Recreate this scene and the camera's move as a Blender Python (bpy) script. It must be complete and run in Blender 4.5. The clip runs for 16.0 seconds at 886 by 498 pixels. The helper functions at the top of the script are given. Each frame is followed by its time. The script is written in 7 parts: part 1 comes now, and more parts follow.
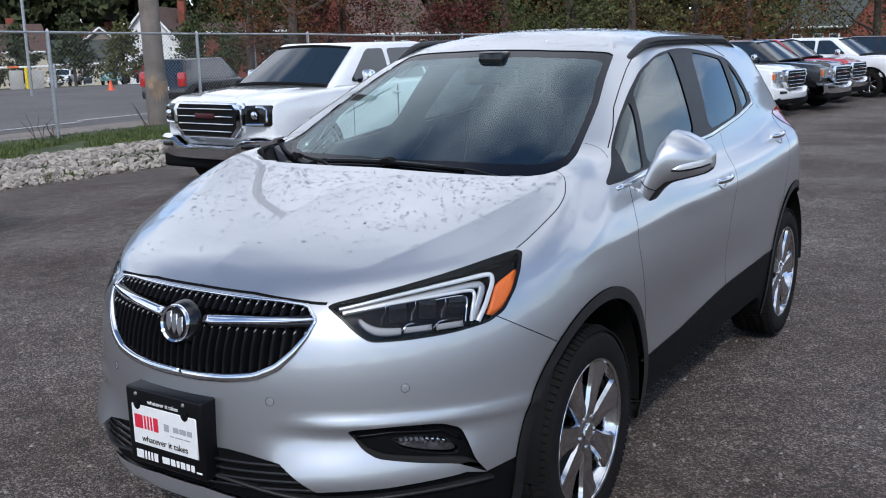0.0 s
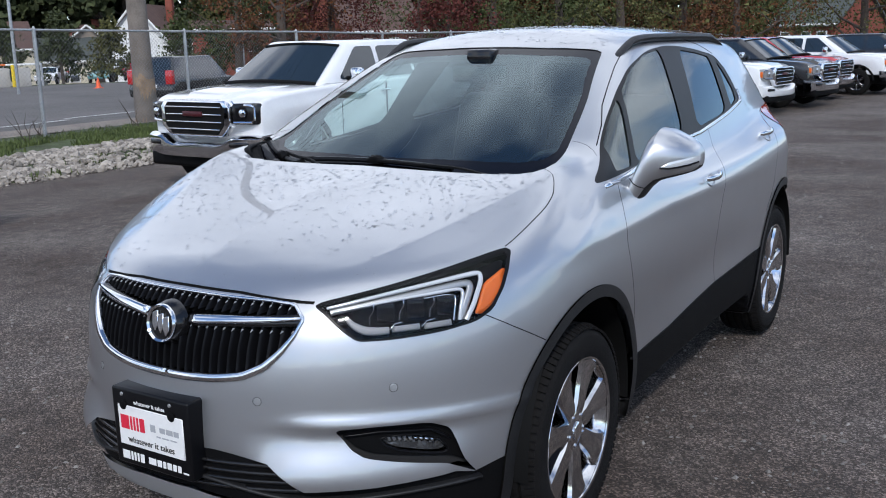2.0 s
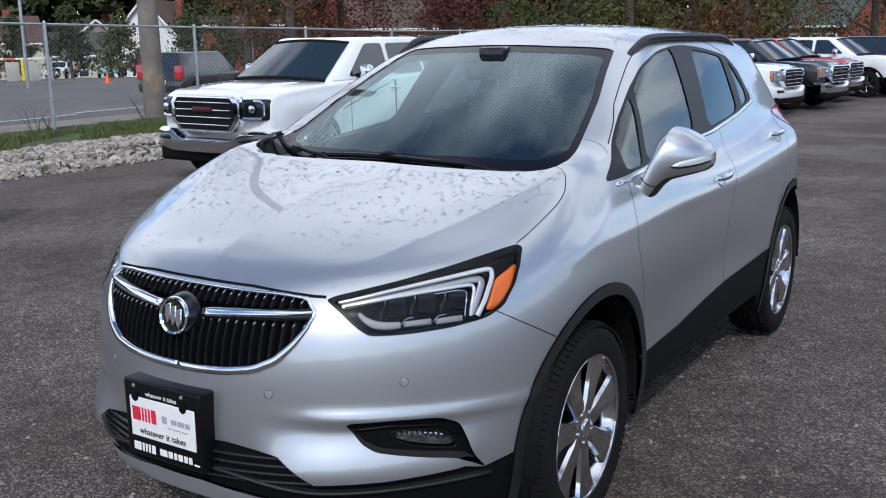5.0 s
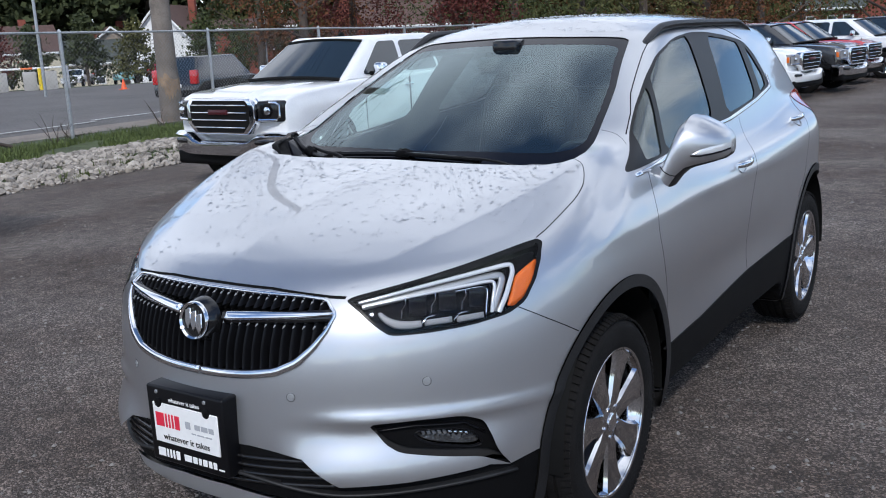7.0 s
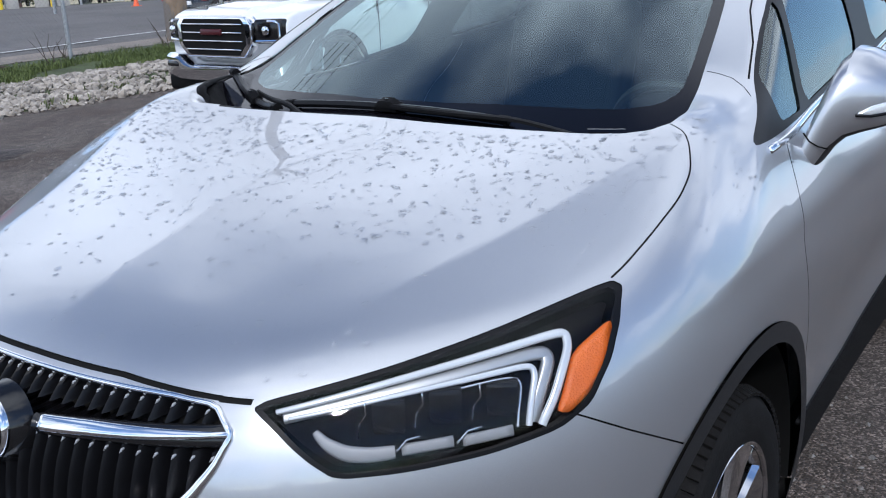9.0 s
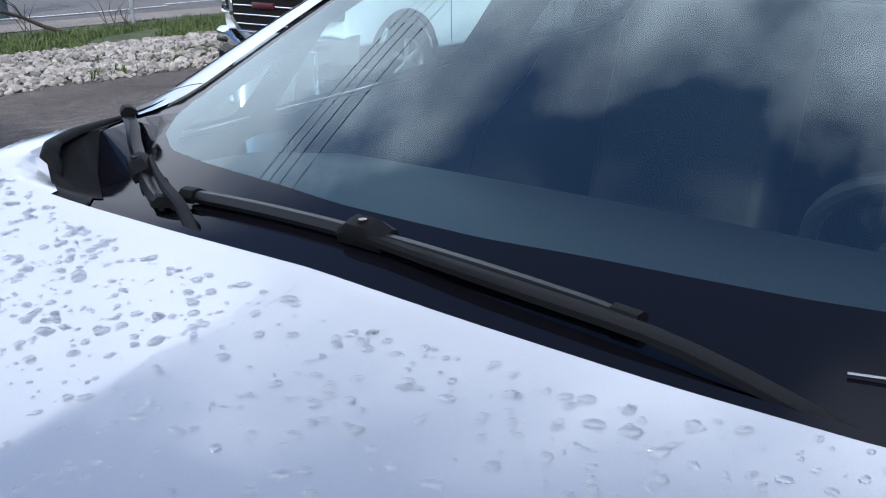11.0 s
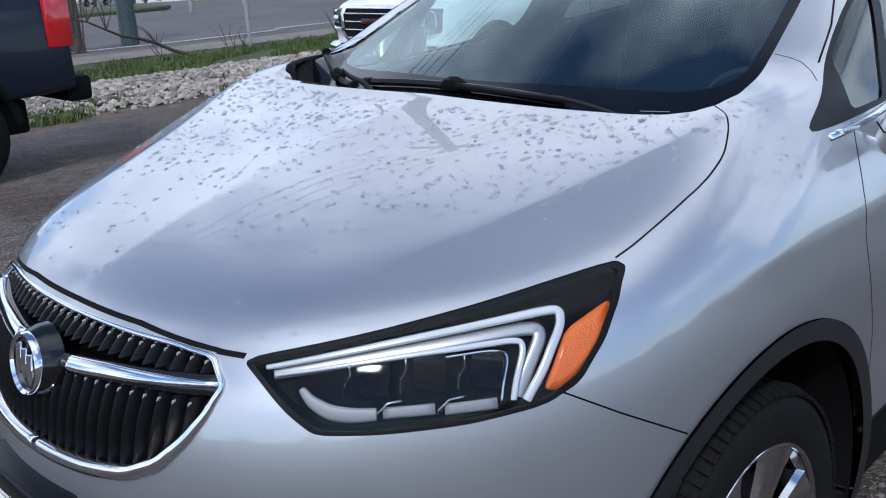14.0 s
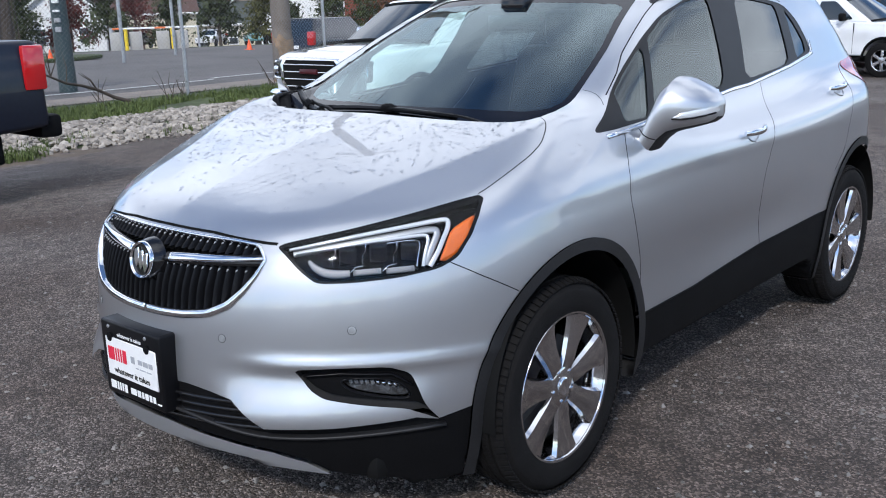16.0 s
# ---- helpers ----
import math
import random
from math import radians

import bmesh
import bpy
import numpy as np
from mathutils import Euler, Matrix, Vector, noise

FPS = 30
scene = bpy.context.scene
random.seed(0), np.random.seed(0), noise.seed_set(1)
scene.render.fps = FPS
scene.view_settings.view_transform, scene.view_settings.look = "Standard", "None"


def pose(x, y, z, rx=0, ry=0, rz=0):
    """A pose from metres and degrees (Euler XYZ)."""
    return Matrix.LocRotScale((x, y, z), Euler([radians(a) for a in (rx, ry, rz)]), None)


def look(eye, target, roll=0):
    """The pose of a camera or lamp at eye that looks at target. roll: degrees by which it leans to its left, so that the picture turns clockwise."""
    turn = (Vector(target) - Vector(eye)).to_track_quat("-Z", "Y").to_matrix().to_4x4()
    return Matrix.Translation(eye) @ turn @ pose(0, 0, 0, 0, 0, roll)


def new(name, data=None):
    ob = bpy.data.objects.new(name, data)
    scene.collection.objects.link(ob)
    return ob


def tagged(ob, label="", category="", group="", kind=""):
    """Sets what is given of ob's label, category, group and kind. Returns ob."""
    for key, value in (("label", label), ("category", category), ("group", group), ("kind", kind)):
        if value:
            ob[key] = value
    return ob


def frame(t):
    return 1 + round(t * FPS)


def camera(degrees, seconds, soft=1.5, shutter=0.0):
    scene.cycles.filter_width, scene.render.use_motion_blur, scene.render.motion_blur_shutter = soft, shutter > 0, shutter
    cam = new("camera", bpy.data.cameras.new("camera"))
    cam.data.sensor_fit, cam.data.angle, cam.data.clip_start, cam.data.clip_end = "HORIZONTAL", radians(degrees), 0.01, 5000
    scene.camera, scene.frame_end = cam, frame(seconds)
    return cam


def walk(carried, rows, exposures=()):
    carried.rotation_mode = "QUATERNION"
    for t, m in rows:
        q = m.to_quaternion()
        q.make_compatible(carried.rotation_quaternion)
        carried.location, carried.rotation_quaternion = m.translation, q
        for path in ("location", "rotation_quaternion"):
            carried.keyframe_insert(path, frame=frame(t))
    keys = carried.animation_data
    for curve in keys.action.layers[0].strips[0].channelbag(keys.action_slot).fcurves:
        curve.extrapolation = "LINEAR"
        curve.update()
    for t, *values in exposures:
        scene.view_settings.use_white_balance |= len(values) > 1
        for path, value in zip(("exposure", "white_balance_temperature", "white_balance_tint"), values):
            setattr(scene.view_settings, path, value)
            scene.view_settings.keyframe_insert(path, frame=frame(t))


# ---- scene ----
from mathutils.bvhtree import BVHTree

# the camera and its walk
cam = camera(49.5, 16.0, soft=1.05)
PATH = [
    (0, (2.059, -2.688, 1.606), (1.006, -1.043, 1.177), -1.27),
    (0.5, (2.057, -2.687, 1.604), (1.007, -1.041, 1.169), -0.97),
    (1, (2.053, -2.688, 1.605), (1.002, -1.042, 1.173), -0.87),
    (1.5, (2.052, -2.682, 1.604), (1.012, -1.028, 1.175), -0.97),
    (2, (2.055, -2.675, 1.605), (1.021, -1.019, 1.171), -1.27),
    (2.5, (2.057, -2.670, 1.606), (1.016, -1.020, 1.166), -1.57),
    (3, (2.060, -2.669, 1.604), (1.022, -1.017, 1.164), -1.57),
    (3.5, (2.059, -2.671, 1.605), (1.017, -1.021, 1.169), -1.27),
    (4, (2.050, -2.678, 1.600), (1.008, -1.029, 1.160), -0.67),
    (6.5, (2.047, -2.704, 1.601), (0.977, -1.069, 1.177), -1.59),
    (7, (2.035, -2.671, 1.599), (0.957, -1.046, 1.154), -2.69),
    (7.5, (1.898, -2.535, 1.570), (0.825, -0.919, 1.085), -2.66),
    (8, (1.624, -2.270, 1.537), (0.582, -0.664, 0.958), -2.94),
    (8.5, (1.510, -1.923, 1.518), (0.423, -0.355, 0.917), -5.17),
    (9, (1.370, -1.580, 1.511), (0.270, -0.021, 0.911), -2.62),
    (9.5, (1.125, -1.249, 1.522), (0.016, 0.305, 0.924), -1.07),
    (9.7, (1.073, -1.135, 1.532), (-0.077, 0.395, 0.950), -2.21),
    (11.8, (0.550, -0.381, 1.452), (-0.677, 1.042, 0.768), -0.03),
    (12, (0.576, -0.404, 1.458), (-0.670, 1.005, 0.778), -1.02),
    (12.5, (0.841, -0.587, 1.490), (-0.499, 0.775, 0.898), -3.66),
    (13, (1.078, -0.826, 1.515), (-0.289, 0.540, 0.999), -4.11),
    (13.5, (1.272, -1.136, 1.493), (-0.078, 0.236, 0.949), -3.54),
    (14, (1.582, -1.435, 1.469), (0.217, -0.100, 0.873), -2.84),
    (14.5, (1.888, -1.707, 1.494), (0.551, -0.342, 0.902), -3.71),
    (15, (2.061, -2.055, 1.517), (0.787, -0.621, 0.950), -3.97),
    (15.5, (2.249, -2.222, 1.529), (0.984, -0.769, 0.995), -3.10),
    (16, (2.451, -2.366, 1.537), (1.181, -0.905, 1.038), -1.72),
]
walk(cam, [(t, look(eye, target, roll)) for t, eye, target, roll in PATH], ((0, 0.61, 6150, 11), (7, 0.64, 6150, 11), (9, 0.75, 6000, 11), (12.2, 1.14, 5900, 11), (13, 0.82, 5900, 11), (14, 0.60, 5850, 11), (14.6, 0.68, 5950, 11), (15.4, 0.86, 6100, 11), (16, 0.88, 6130, 11)))

# world, sun and exposure
SUN_AZ, SUN_EL = 150.0, 38.0
CLOUDS = (-12.98, -17.16, -17.02)


def make_world():
    w = bpy.data.worlds.new("sky")
    scene.world = w
    w.use_nodes = True
    nt = w.node_tree
    nt.nodes.clear()
    out = nt.nodes.new("ShaderNodeOutputWorld")
    bg = nt.nodes.new("ShaderNodeBackground")
    sky = nt.nodes.new("ShaderNodeTexSky")
    sky.sky_type = "NISHITA"
    sky.sun_disc = False
    sky.sun_elevation = radians(SUN_EL)
    sky.sun_rotation = radians(SUN_AZ)
    sky.altitude, sky.air_density, sky.dust_density, sky.ozone_density = 1500, 1.0, 0.4, 3.0
    tc = nt.nodes.new("ShaderNodeTexCoord")
    # broken cloud cover: the direction is flattened, so that the clouds draw together towards the horizon
    sep = nt.nodes.new("ShaderNodeSeparateXYZ")
    nt.links.new(tc.outputs["Generated"], sep.inputs[0])
    zz = nt.nodes.new("ShaderNodeMath")
    zz.operation = "ADD"
    zz.inputs[1].default_value = 0.45
    nt.links.new(sep.outputs["Z"], zz.inputs[0])
    dv = nt.nodes.new("ShaderNodeVectorMath")
    dv.operation = "DIVIDE"
    cmb = nt.nodes.new("ShaderNodeCombineXYZ")
    for i in range(3):
        nt.links.new(zz.outputs[0], cmb.inputs[i])
    nt.links.new(tc.outputs["Generated"], dv.inputs[0])
    nt.links.new(cmb.outputs[0], dv.inputs[1])
    shift = nt.nodes.new("ShaderNodeVectorMath")
    shift.inputs[1].default_value = CLOUDS
    nt.links.new(dv.outputs[0], shift.inputs[0])
    n1 = nt.nodes.new("ShaderNodeTexNoise")
    n1.inputs["Scale"].default_value = 1.9
    n1.inputs["Detail"].default_value = 7.0
    n1.inputs["Roughness"].default_value = 0.52
    nt.links.new(shift.outputs[0], n1.inputs["Vector"])
    ramp = nt.nodes.new("ShaderNodeValToRGB")
    ramp.color_ramp.elements[0].position = 0.45
    ramp.color_ramp.elements[1].position = 0.57
    nt.links.new(n1.outputs["Fac"], ramp.inputs[0])
    n2 = nt.nodes.new("ShaderNodeTexNoise")
    n2.inputs["Scale"].default_value = 3.1
    n2.inputs["Detail"].default_value = 5.0
    nt.links.new(dv.outputs[0], n2.inputs["Vector"])
    cl = nt.nodes.new("ShaderNodeMix")
    cl.data_type = "RGBA"
    cl.inputs["A"].default_value = (5.3, 5.6, 6.2, 1)
    cl.inputs["B"].default_value = (9.0, 9.4, 10.1, 1)
    r2 = nt.nodes.new("ShaderNodeValToRGB")
    r2.color_ramp.elements[0].position = 0.36
    r2.color_ramp.elements[1].position = 0.66
    nt.links.new(n2.outputs["Fac"], r2.inputs[0])
    nt.links.new(r2.outputs[0], cl.inputs["Factor"])
    mix = nt.nodes.new("ShaderNodeMix")
    mix.data_type = "RGBA"
    nt.links.new(ramp.outputs[0], mix.inputs["Factor"])
    nt.links.new(sky.outputs[0], mix.inputs["A"])
    nt.links.new(cl.outputs["Result"], mix.inputs["B"])
    nt.links.new(mix.outputs["Result"], bg.inputs[0])
    bg.inputs[1].default_value = 0.115
    nt.links.new(bg.outputs[0], out.inputs[0])


make_world()
sun = new("sun", bpy.data.lights.new("sun", "SUN"))
sun.data.energy, sun.data.angle, sun.data.color = 1.45, radians(4), (1.0, 0.95, 0.87)
_a, _e = radians(SUN_AZ), radians(SUN_EL)
sun.matrix_world = look((0, 0, 30), (-30 * math.sin(_a) * math.cos(_e), -30 * math.cos(_a) * math.cos(_e), 30 - 30 * math.sin(_e)))


# materials
def mat(name, col, rough=0.5, metal=0.0, coat=0.0, var=0.0, vscale=4.0, bump=0.0, bscale=60.0, spec=0.5, rand=0.0, col2=None, island=False):
    """A surface with its colour, broken up at two scales, and fine relief."""
    m = bpy.data.materials.new(name)
    m.use_nodes = True
    nt = m.node_tree
    b = nt.nodes["Principled BSDF"]
    b.inputs["Base Color"].default_value = (*col, 1)
    b.inputs["Roughness"].default_value = rough
    b.inputs["Metallic"].default_value = metal
    b.inputs["Coat Weight"].default_value = coat
    b.inputs["Coat Roughness"].default_value = 0.02
    b.inputs["Specular IOR Level"].default_value = spec
    tc = nt.nodes.new("ShaderNodeTexCoord")
    if var or rand:
        geo = nt.nodes.new("ShaderNodeNewGeometry")
        n = nt.nodes.new("ShaderNodeTexNoise")
        n.inputs["Scale"].default_value = vscale
        n.inputs["Detail"].default_value = 6
        n2 = nt.nodes.new("ShaderNodeTexNoise")
        n2.inputs["Scale"].default_value = vscale * 14
        n2.inputs["Detail"].default_value = 4
        nt.links.new(geo.outputs["Position"], n.inputs["Vector"])
        nt.links.new(geo.outputs["Position"], n2.inputs["Vector"])
        ad = nt.nodes.new("ShaderNodeMath")
        ad.operation = "ADD"
        nt.links.new(n.outputs["Fac"], ad.inputs[0])
        nt.links.new(n2.outputs["Fac"], ad.inputs[1])
        last = ad.outputs[0]
        lo, hi = 0.7, 1.3
        if rand:
            src = geo.outputs["Random Per Island"] if island else nt.nodes.new("ShaderNodeObjectInfo").outputs["Random"]
            mu = nt.nodes.new("ShaderNodeMath")
            mu.operation = "MULTIPLY_ADD"
            mu.inputs[1].default_value = rand
            nt.links.new(src, mu.inputs[0])
            nt.links.new(last, mu.inputs[2])
            last = mu.outputs[0]
            hi += rand
        mr = nt.nodes.new("ShaderNodeMapRange")
        mr.inputs["From Min"].default_value, mr.inputs["From Max"].default_value = lo, hi
        nt.links.new(last, mr.inputs["Value"])
        mx = nt.nodes.new("ShaderNodeMix")
        mx.data_type = "RGBA"
        v = max(var, 0.05)
        mx.inputs["A"].default_value = (*[c * (1 - v) for c in col], 1)
        mx.inputs["B"].default_value = (*(col2 if col2 else [min(1, c * (1 + v)) for c in col]), 1)
        nt.links.new(mr.outputs[0], mx.inputs["Factor"])
        nt.links.new(mx.outputs["Result"], b.inputs["Base Color"])
    if bump:
        n3 = nt.nodes.new("ShaderNodeTexNoise")
        n3.inputs["Scale"].default_value = bscale
        n3.inputs["Detail"].default_value = 6
        nt.links.new(tc.outputs["Object"], n3.inputs["Vector"])
        bp = nt.nodes.new("ShaderNodeBump")
        bp.inputs["Strength"].default_value = bump
        bp.inputs["Distance"].default_value = 0.02
        nt.links.new(n3.outputs["Fac"], bp.inputs["Height"])
        nt.links.new(bp.outputs[0], b.inputs["Normal"])
    return m


def glass(name, tint, gloss=(1, 1, 1), ior=1.5):
    """A pane of one skin: tinted clear with a mirror gloss that grows at grazing angles."""
    m = bpy.data.materials.new(name)
    m.use_nodes = True
    nt = m.node_tree
    nt.nodes.clear()
    out = nt.nodes.new("ShaderNodeOutputMaterial")
    tr = nt.nodes.new("ShaderNodeBsdfTransparent")
    tr.inputs[0].default_value = (*tint, 1)
    gl = nt.nodes.new("ShaderNodeBsdfGlossy")
    gl.inputs["Roughness"].default_value = 0.0
    gl.inputs["Color"].default_value = (*gloss, 1)
    lw = nt.nodes.new("ShaderNodeLayerWeight")
    lw.inputs["Blend"].default_value = 0.5
    pw = nt.nodes.new("ShaderNodeMath")
    pw.operation = "POWER"
    pw.inputs[1].default_value = 5.0
    nt.links.new(lw.outputs["Facing"], pw.inputs[0])
    fr = nt.nodes.new("ShaderNodeMath")
    fr.operation = "MULTIPLY_ADD"
    r0 = ((ior - 1) / (ior + 1)) ** 2
    fr.inputs[1].default_value, fr.inputs[2].default_value = 1 - r0, r0
    nt.links.new(pw.outputs[0], fr.inputs[0])
    mx = nt.nodes.new("ShaderNodeMixShader")
    nt.links.new(fr.outputs[0], mx.inputs[0])
    nt.links.new(tr.outputs[0], mx.inputs[1])
    nt.links.new(gl.outputs[0], mx.inputs[2])
    nt.links.new(mx.outputs[0], out.inputs[0])
    return m


def silver_paint():
    m = mat("silver_paint", (0.46, 0.47, 0.49), 0.36, 0.84, coat=1.0)
    m.node_tree.nodes["Principled BSDF"].inputs["Coat IOR"].default_value = 1.75
    nt = m.node_tree
    b = nt.nodes["Principled BSDF"]
    tc = nt.nodes.new("ShaderNodeTexCoord")
    v = nt.nodes.new("ShaderNodeTexVoronoi")
    v.inputs["Scale"].default_value = 1600
    nt.links.new(tc.outputs["Object"], v.inputs["Vector"])
    mx = nt.nodes.new("ShaderNodeMix")
    mx.data_type = "RGBA"
    mx.inputs["A"].default_value = (0.45, 0.46, 0.48, 1)
    mx.inputs["B"].default_value = (0.49, 0.50, 0.52, 1)
    sp = nt.nodes.new("ShaderNodeSeparateColor")
    nt.links.new(v.outputs["Color"], sp.inputs[0])
    nt.links.new(sp.outputs[0], mx.inputs["Factor"])
    nt.links.new(mx.outputs["Result"], b.inputs["Base Color"])
    n = nt.nodes.new("ShaderNodeTexNoise")
    n.inputs["Scale"].default_value = 9
    n.inputs["Detail"].default_value = 8
    nt.links.new(tc.outputs["Object"], n.inputs["Vector"])
    mr = nt.nodes.new("ShaderNodeMapRange")
    mr.inputs["To Min"].default_value, mr.inputs["To Max"].default_value = 0.32, 0.40
    nt.links.new(n.outputs["Fac"], mr.inputs["Value"])
    nt.links.new(mr.outputs[0], b.inputs["Roughness"])
    return m


M_PAINT = silver_paint()
M_BLACK = mat("black_plastic", (0.0045, 0.0045, 0.005), 0.6, var=0.25, vscale=8, bump=0.12, bscale=900, spec=0.09)
M_DARK = mat("dark_moulding", (0.004, 0.004, 0.005), 0.35, var=0.2, vscale=20, spec=0.2)
M_GLOSSB = mat("gloss_black", (0.008, 0.008, 0.009), 0.12)
M_TRIM = mat("satin_black_trim", (0.009, 0.009, 0.0095), 0.42, var=0.2, vscale=15, spec=0.2)
M_FLARE = mat("flare_plastic", (0.013, 0.013, 0.014), 0.48, var=0.2, vscale=8, bump=0.1, bscale=900, spec=0.35)
M_BAND = mat("printed_band", (0.004, 0.004, 0.006), 0.1, spec=0.28)
M_RUBBER = mat("seal_rubber", (0.005, 0.005, 0.005), 0.7, spec=0.15)
M_TYRE = mat("tyre_rubber", (0.0085, 0.008, 0.008), 0.8, var=0.3, vscale=9, bump=0.25, bscale=220, spec=0.12)
M_CHROME = mat("chrome", (0.78, 0.79, 0.81), 0.06, 1.0)
M_SATIN = mat("satin_silver", (0.42, 0.43, 0.44), 0.38, 0.7, bump=0.03, bscale=500)
M_RIM = mat("polished_rim", (0.60, 0.60, 0.61), 0.10, 1.0)
M_DARKMET = mat("brake_iron", (0.16, 0.15, 0.15), 0.45, 0.8, var=0.3, vscale=30)
M_WIND = glass("windscreen_glass", (0.74, 0.90, 0.86), (0.85, 1.0, 1.03), 2.15)
M_SIDEG = glass("side_glass", (0.72, 0.82, 0.79), (0.92, 1.0, 1.0), 1.85)
M_PRIV = glass("privacy_glass", (0.10, 0.11, 0.115), (0.95, 1.0, 1.0), 1.9)
M_LENS = glass("clear_lens", (0.90, 0.91, 0.92), (0.85, 0.87, 0.9), 1.30)
M_LINER = mat("cabin_lining", (0.018, 0.018, 0.019), 0.9, var=0.2, vscale=10)
M_SEAT = mat("seat_leather", (0.009, 0.009, 0.0095), 0.55, var=0.2, vscale=12, bump=0.1, bscale=200)
M_AMBER = mat("amber_reflector", (0.68, 0.13, 0.004), 0.35, coat=0.2, var=0.12, vscale=40, bump=0.3, bscale=260)
M_LED = mat("light_guide", (0.62, 0.64, 0.66), 0.18, 0.25, coat=1.0)
M_RED = mat("red_lens", (0.45, 0.01, 0.012), 0.12, coat=1.0)
M_WHITE = mat("white_sheet", (0.75, 0.75, 0.74), 0.4, var=0.04)
M_REDINK = mat("red_ink", (0.62, 0.02, 0.05), 0.45)
M_INK = mat("black_ink", (0.02, 0.02, 0.02), 0.5)
M_GREYINK = mat("grey_ink", (0.35, 0.36, 0.38), 0.5)


# mesh helpers
def mesh_ob(name, verts, faces, material, parent=None, label="", smooth=True, normals=None):
    me = bpy.data.meshes.new(name)
    me.from_pydata([tuple(v) for v in verts], [], [tuple(f) for f in faces])
    if smooth:
        me.polygons.foreach_set("use_smooth", [True] * len(me.polygons))
    me.materials.append(material)
    me.update()
    if normals is not None:
        me.normals_split_custom_set_from_vertices([tuple(n) for n in normals])
    ob = new(name, me)
    if parent is not None:
        ob.parent = parent
    if label:
        ob["label"] = label
    return ob


def part(name, bm, material, parent=None, label="", smooth=True, at=None):
    me = bpy.data.meshes.new(name)
    bm.normal_update()
    bm.to_mesh(me)
    bm.free()
    if smooth:
        me.polygons.foreach_set("use_smooth", [True] * len(me.polygons))
        me.set_sharp_from_angle(angle=radians(38))
    me.materials.append(material)
    ob = new(name, me)
    if parent is not None:
        ob.parent = parent
    if at is not None:
        ob.matrix_basis = at
    if label:
        ob["label"] = label
    return ob


def thing(name, label, category, at=None, group="", kind=""):
    e = new(name)
    e.empty_display_size = 0.1
    if at is not None:
        e.matrix_basis = at
    return tagged(e, label, category, group, kind)


def box(bm, lo, hi, bevel=0.0, seg=2, turn=None):
    """A bevelled block between two corners."""
    c = [(a + b) / 2 for a, b in zip(lo, hi)]
    s = [abs(b - a) for a, b in zip(lo, hi)]
    m = Matrix.Translation(c) @ (turn or Matrix()) @ Matrix.Diagonal((*s, 1))
    r = bmesh.ops.create_cube(bm, size=1, matrix=m)
    if bevel:
        es = list({e for v in r["verts"] for e in v.link_edges})
        bmesh.ops.bevel(bm, geom=es, offset=bevel, segments=seg, affect="EDGES", profile=0.5)
    return bm


def tube(bm, pts, r, n=8, close=False, flat=1.0):
    """A round bar along points; r may be a list."""
    pts = [Vector(p) for p in pts]
    rings = []
    k = len(pts)
    for i, p in enumerate(pts):
        a, b = pts[(i - 1) % k if close else max(i - 1, 0)], pts[(i + 1) % k if close else min(i + 1, k - 1)]
        d = (b - a).normalized()
        up = Vector((0, 0, 1)) if abs(d.z) < 0.9 else Vector((1, 0, 0))
        s = d.cross(up).normalized()
        u = s.cross(d)
        rr = r[i] if isinstance(r, (list, tuple)) else r
        rings.append([bm.verts.new(p + (s * math.cos(q) + u * math.sin(q) * flat) * rr) for q in (2 * math.pi * j / n for j in range(n))])
    for i in range(k if close else k - 1):
        a, b = rings[i], rings[(i + 1) % k]
        for j in range(n):
            bm.faces.new((a[j], a[(j + 1) % n], b[(j + 1) % n], b[j]))
    if not close:
        bm.faces.new(rings[0][::-1])
        bm.faces.new(rings[-1])
    return bm


def lathe(bm, prof, n=48, axis="x", close=False):
    """Turns a profile of (along, radius) about an axis."""
    rings = []
    for a, r in prof:
        ring = []
        for j in range(n):
            q = 2 * math.pi * j / n
            c, s = r * math.cos(q), r * math.sin(q)
            ring.append(bm.verts.new((a, c, s) if axis == "x" else (c, s, a)))
        rings.append(ring)
    m = len(rings)
    for i in range(m if close else m - 1):
        a, b = rings[i], rings[(i + 1) % m]
        for j in range(n):
            bm.faces.new((a[j], a[(j + 1) % n], b[(j + 1) % n], b[j]))
    return bm


def prism(bm, poly, lo, hi, axis="x", bevel=0.0, seg=2):
    """A side outline of (y, z) or (x, y) drawn out along an axis."""
    put = {"x": lambda a, b, d: (d, a, b), "y": lambda a, b, d: (a, d, b), "z": lambda a, b, d: (a, b, d)}[axis]
    va = [bm.verts.new(put(a, b, lo)) for a, b in poly]
    vb = [bm.verts.new(put(a, b, hi)) for a, b in poly]
    n = len(poly)
    fs = [bm.faces.new(va[::-1]), bm.faces.new(vb)]
    for i in range(n):
        fs.append(bm.faces.new((va[i], va[(i + 1) % n], vb[(i + 1) % n], vb[i])))
    bmesh.ops.recalc_face_normals(bm, faces=fs)
    if bevel:
        es = list({e for f in fs for e in f.edges})
        bmesh.ops.bevel(bm, geom=es, offset=bevel, segments=seg, affect="EDGES", profile=0.5)
    return bm


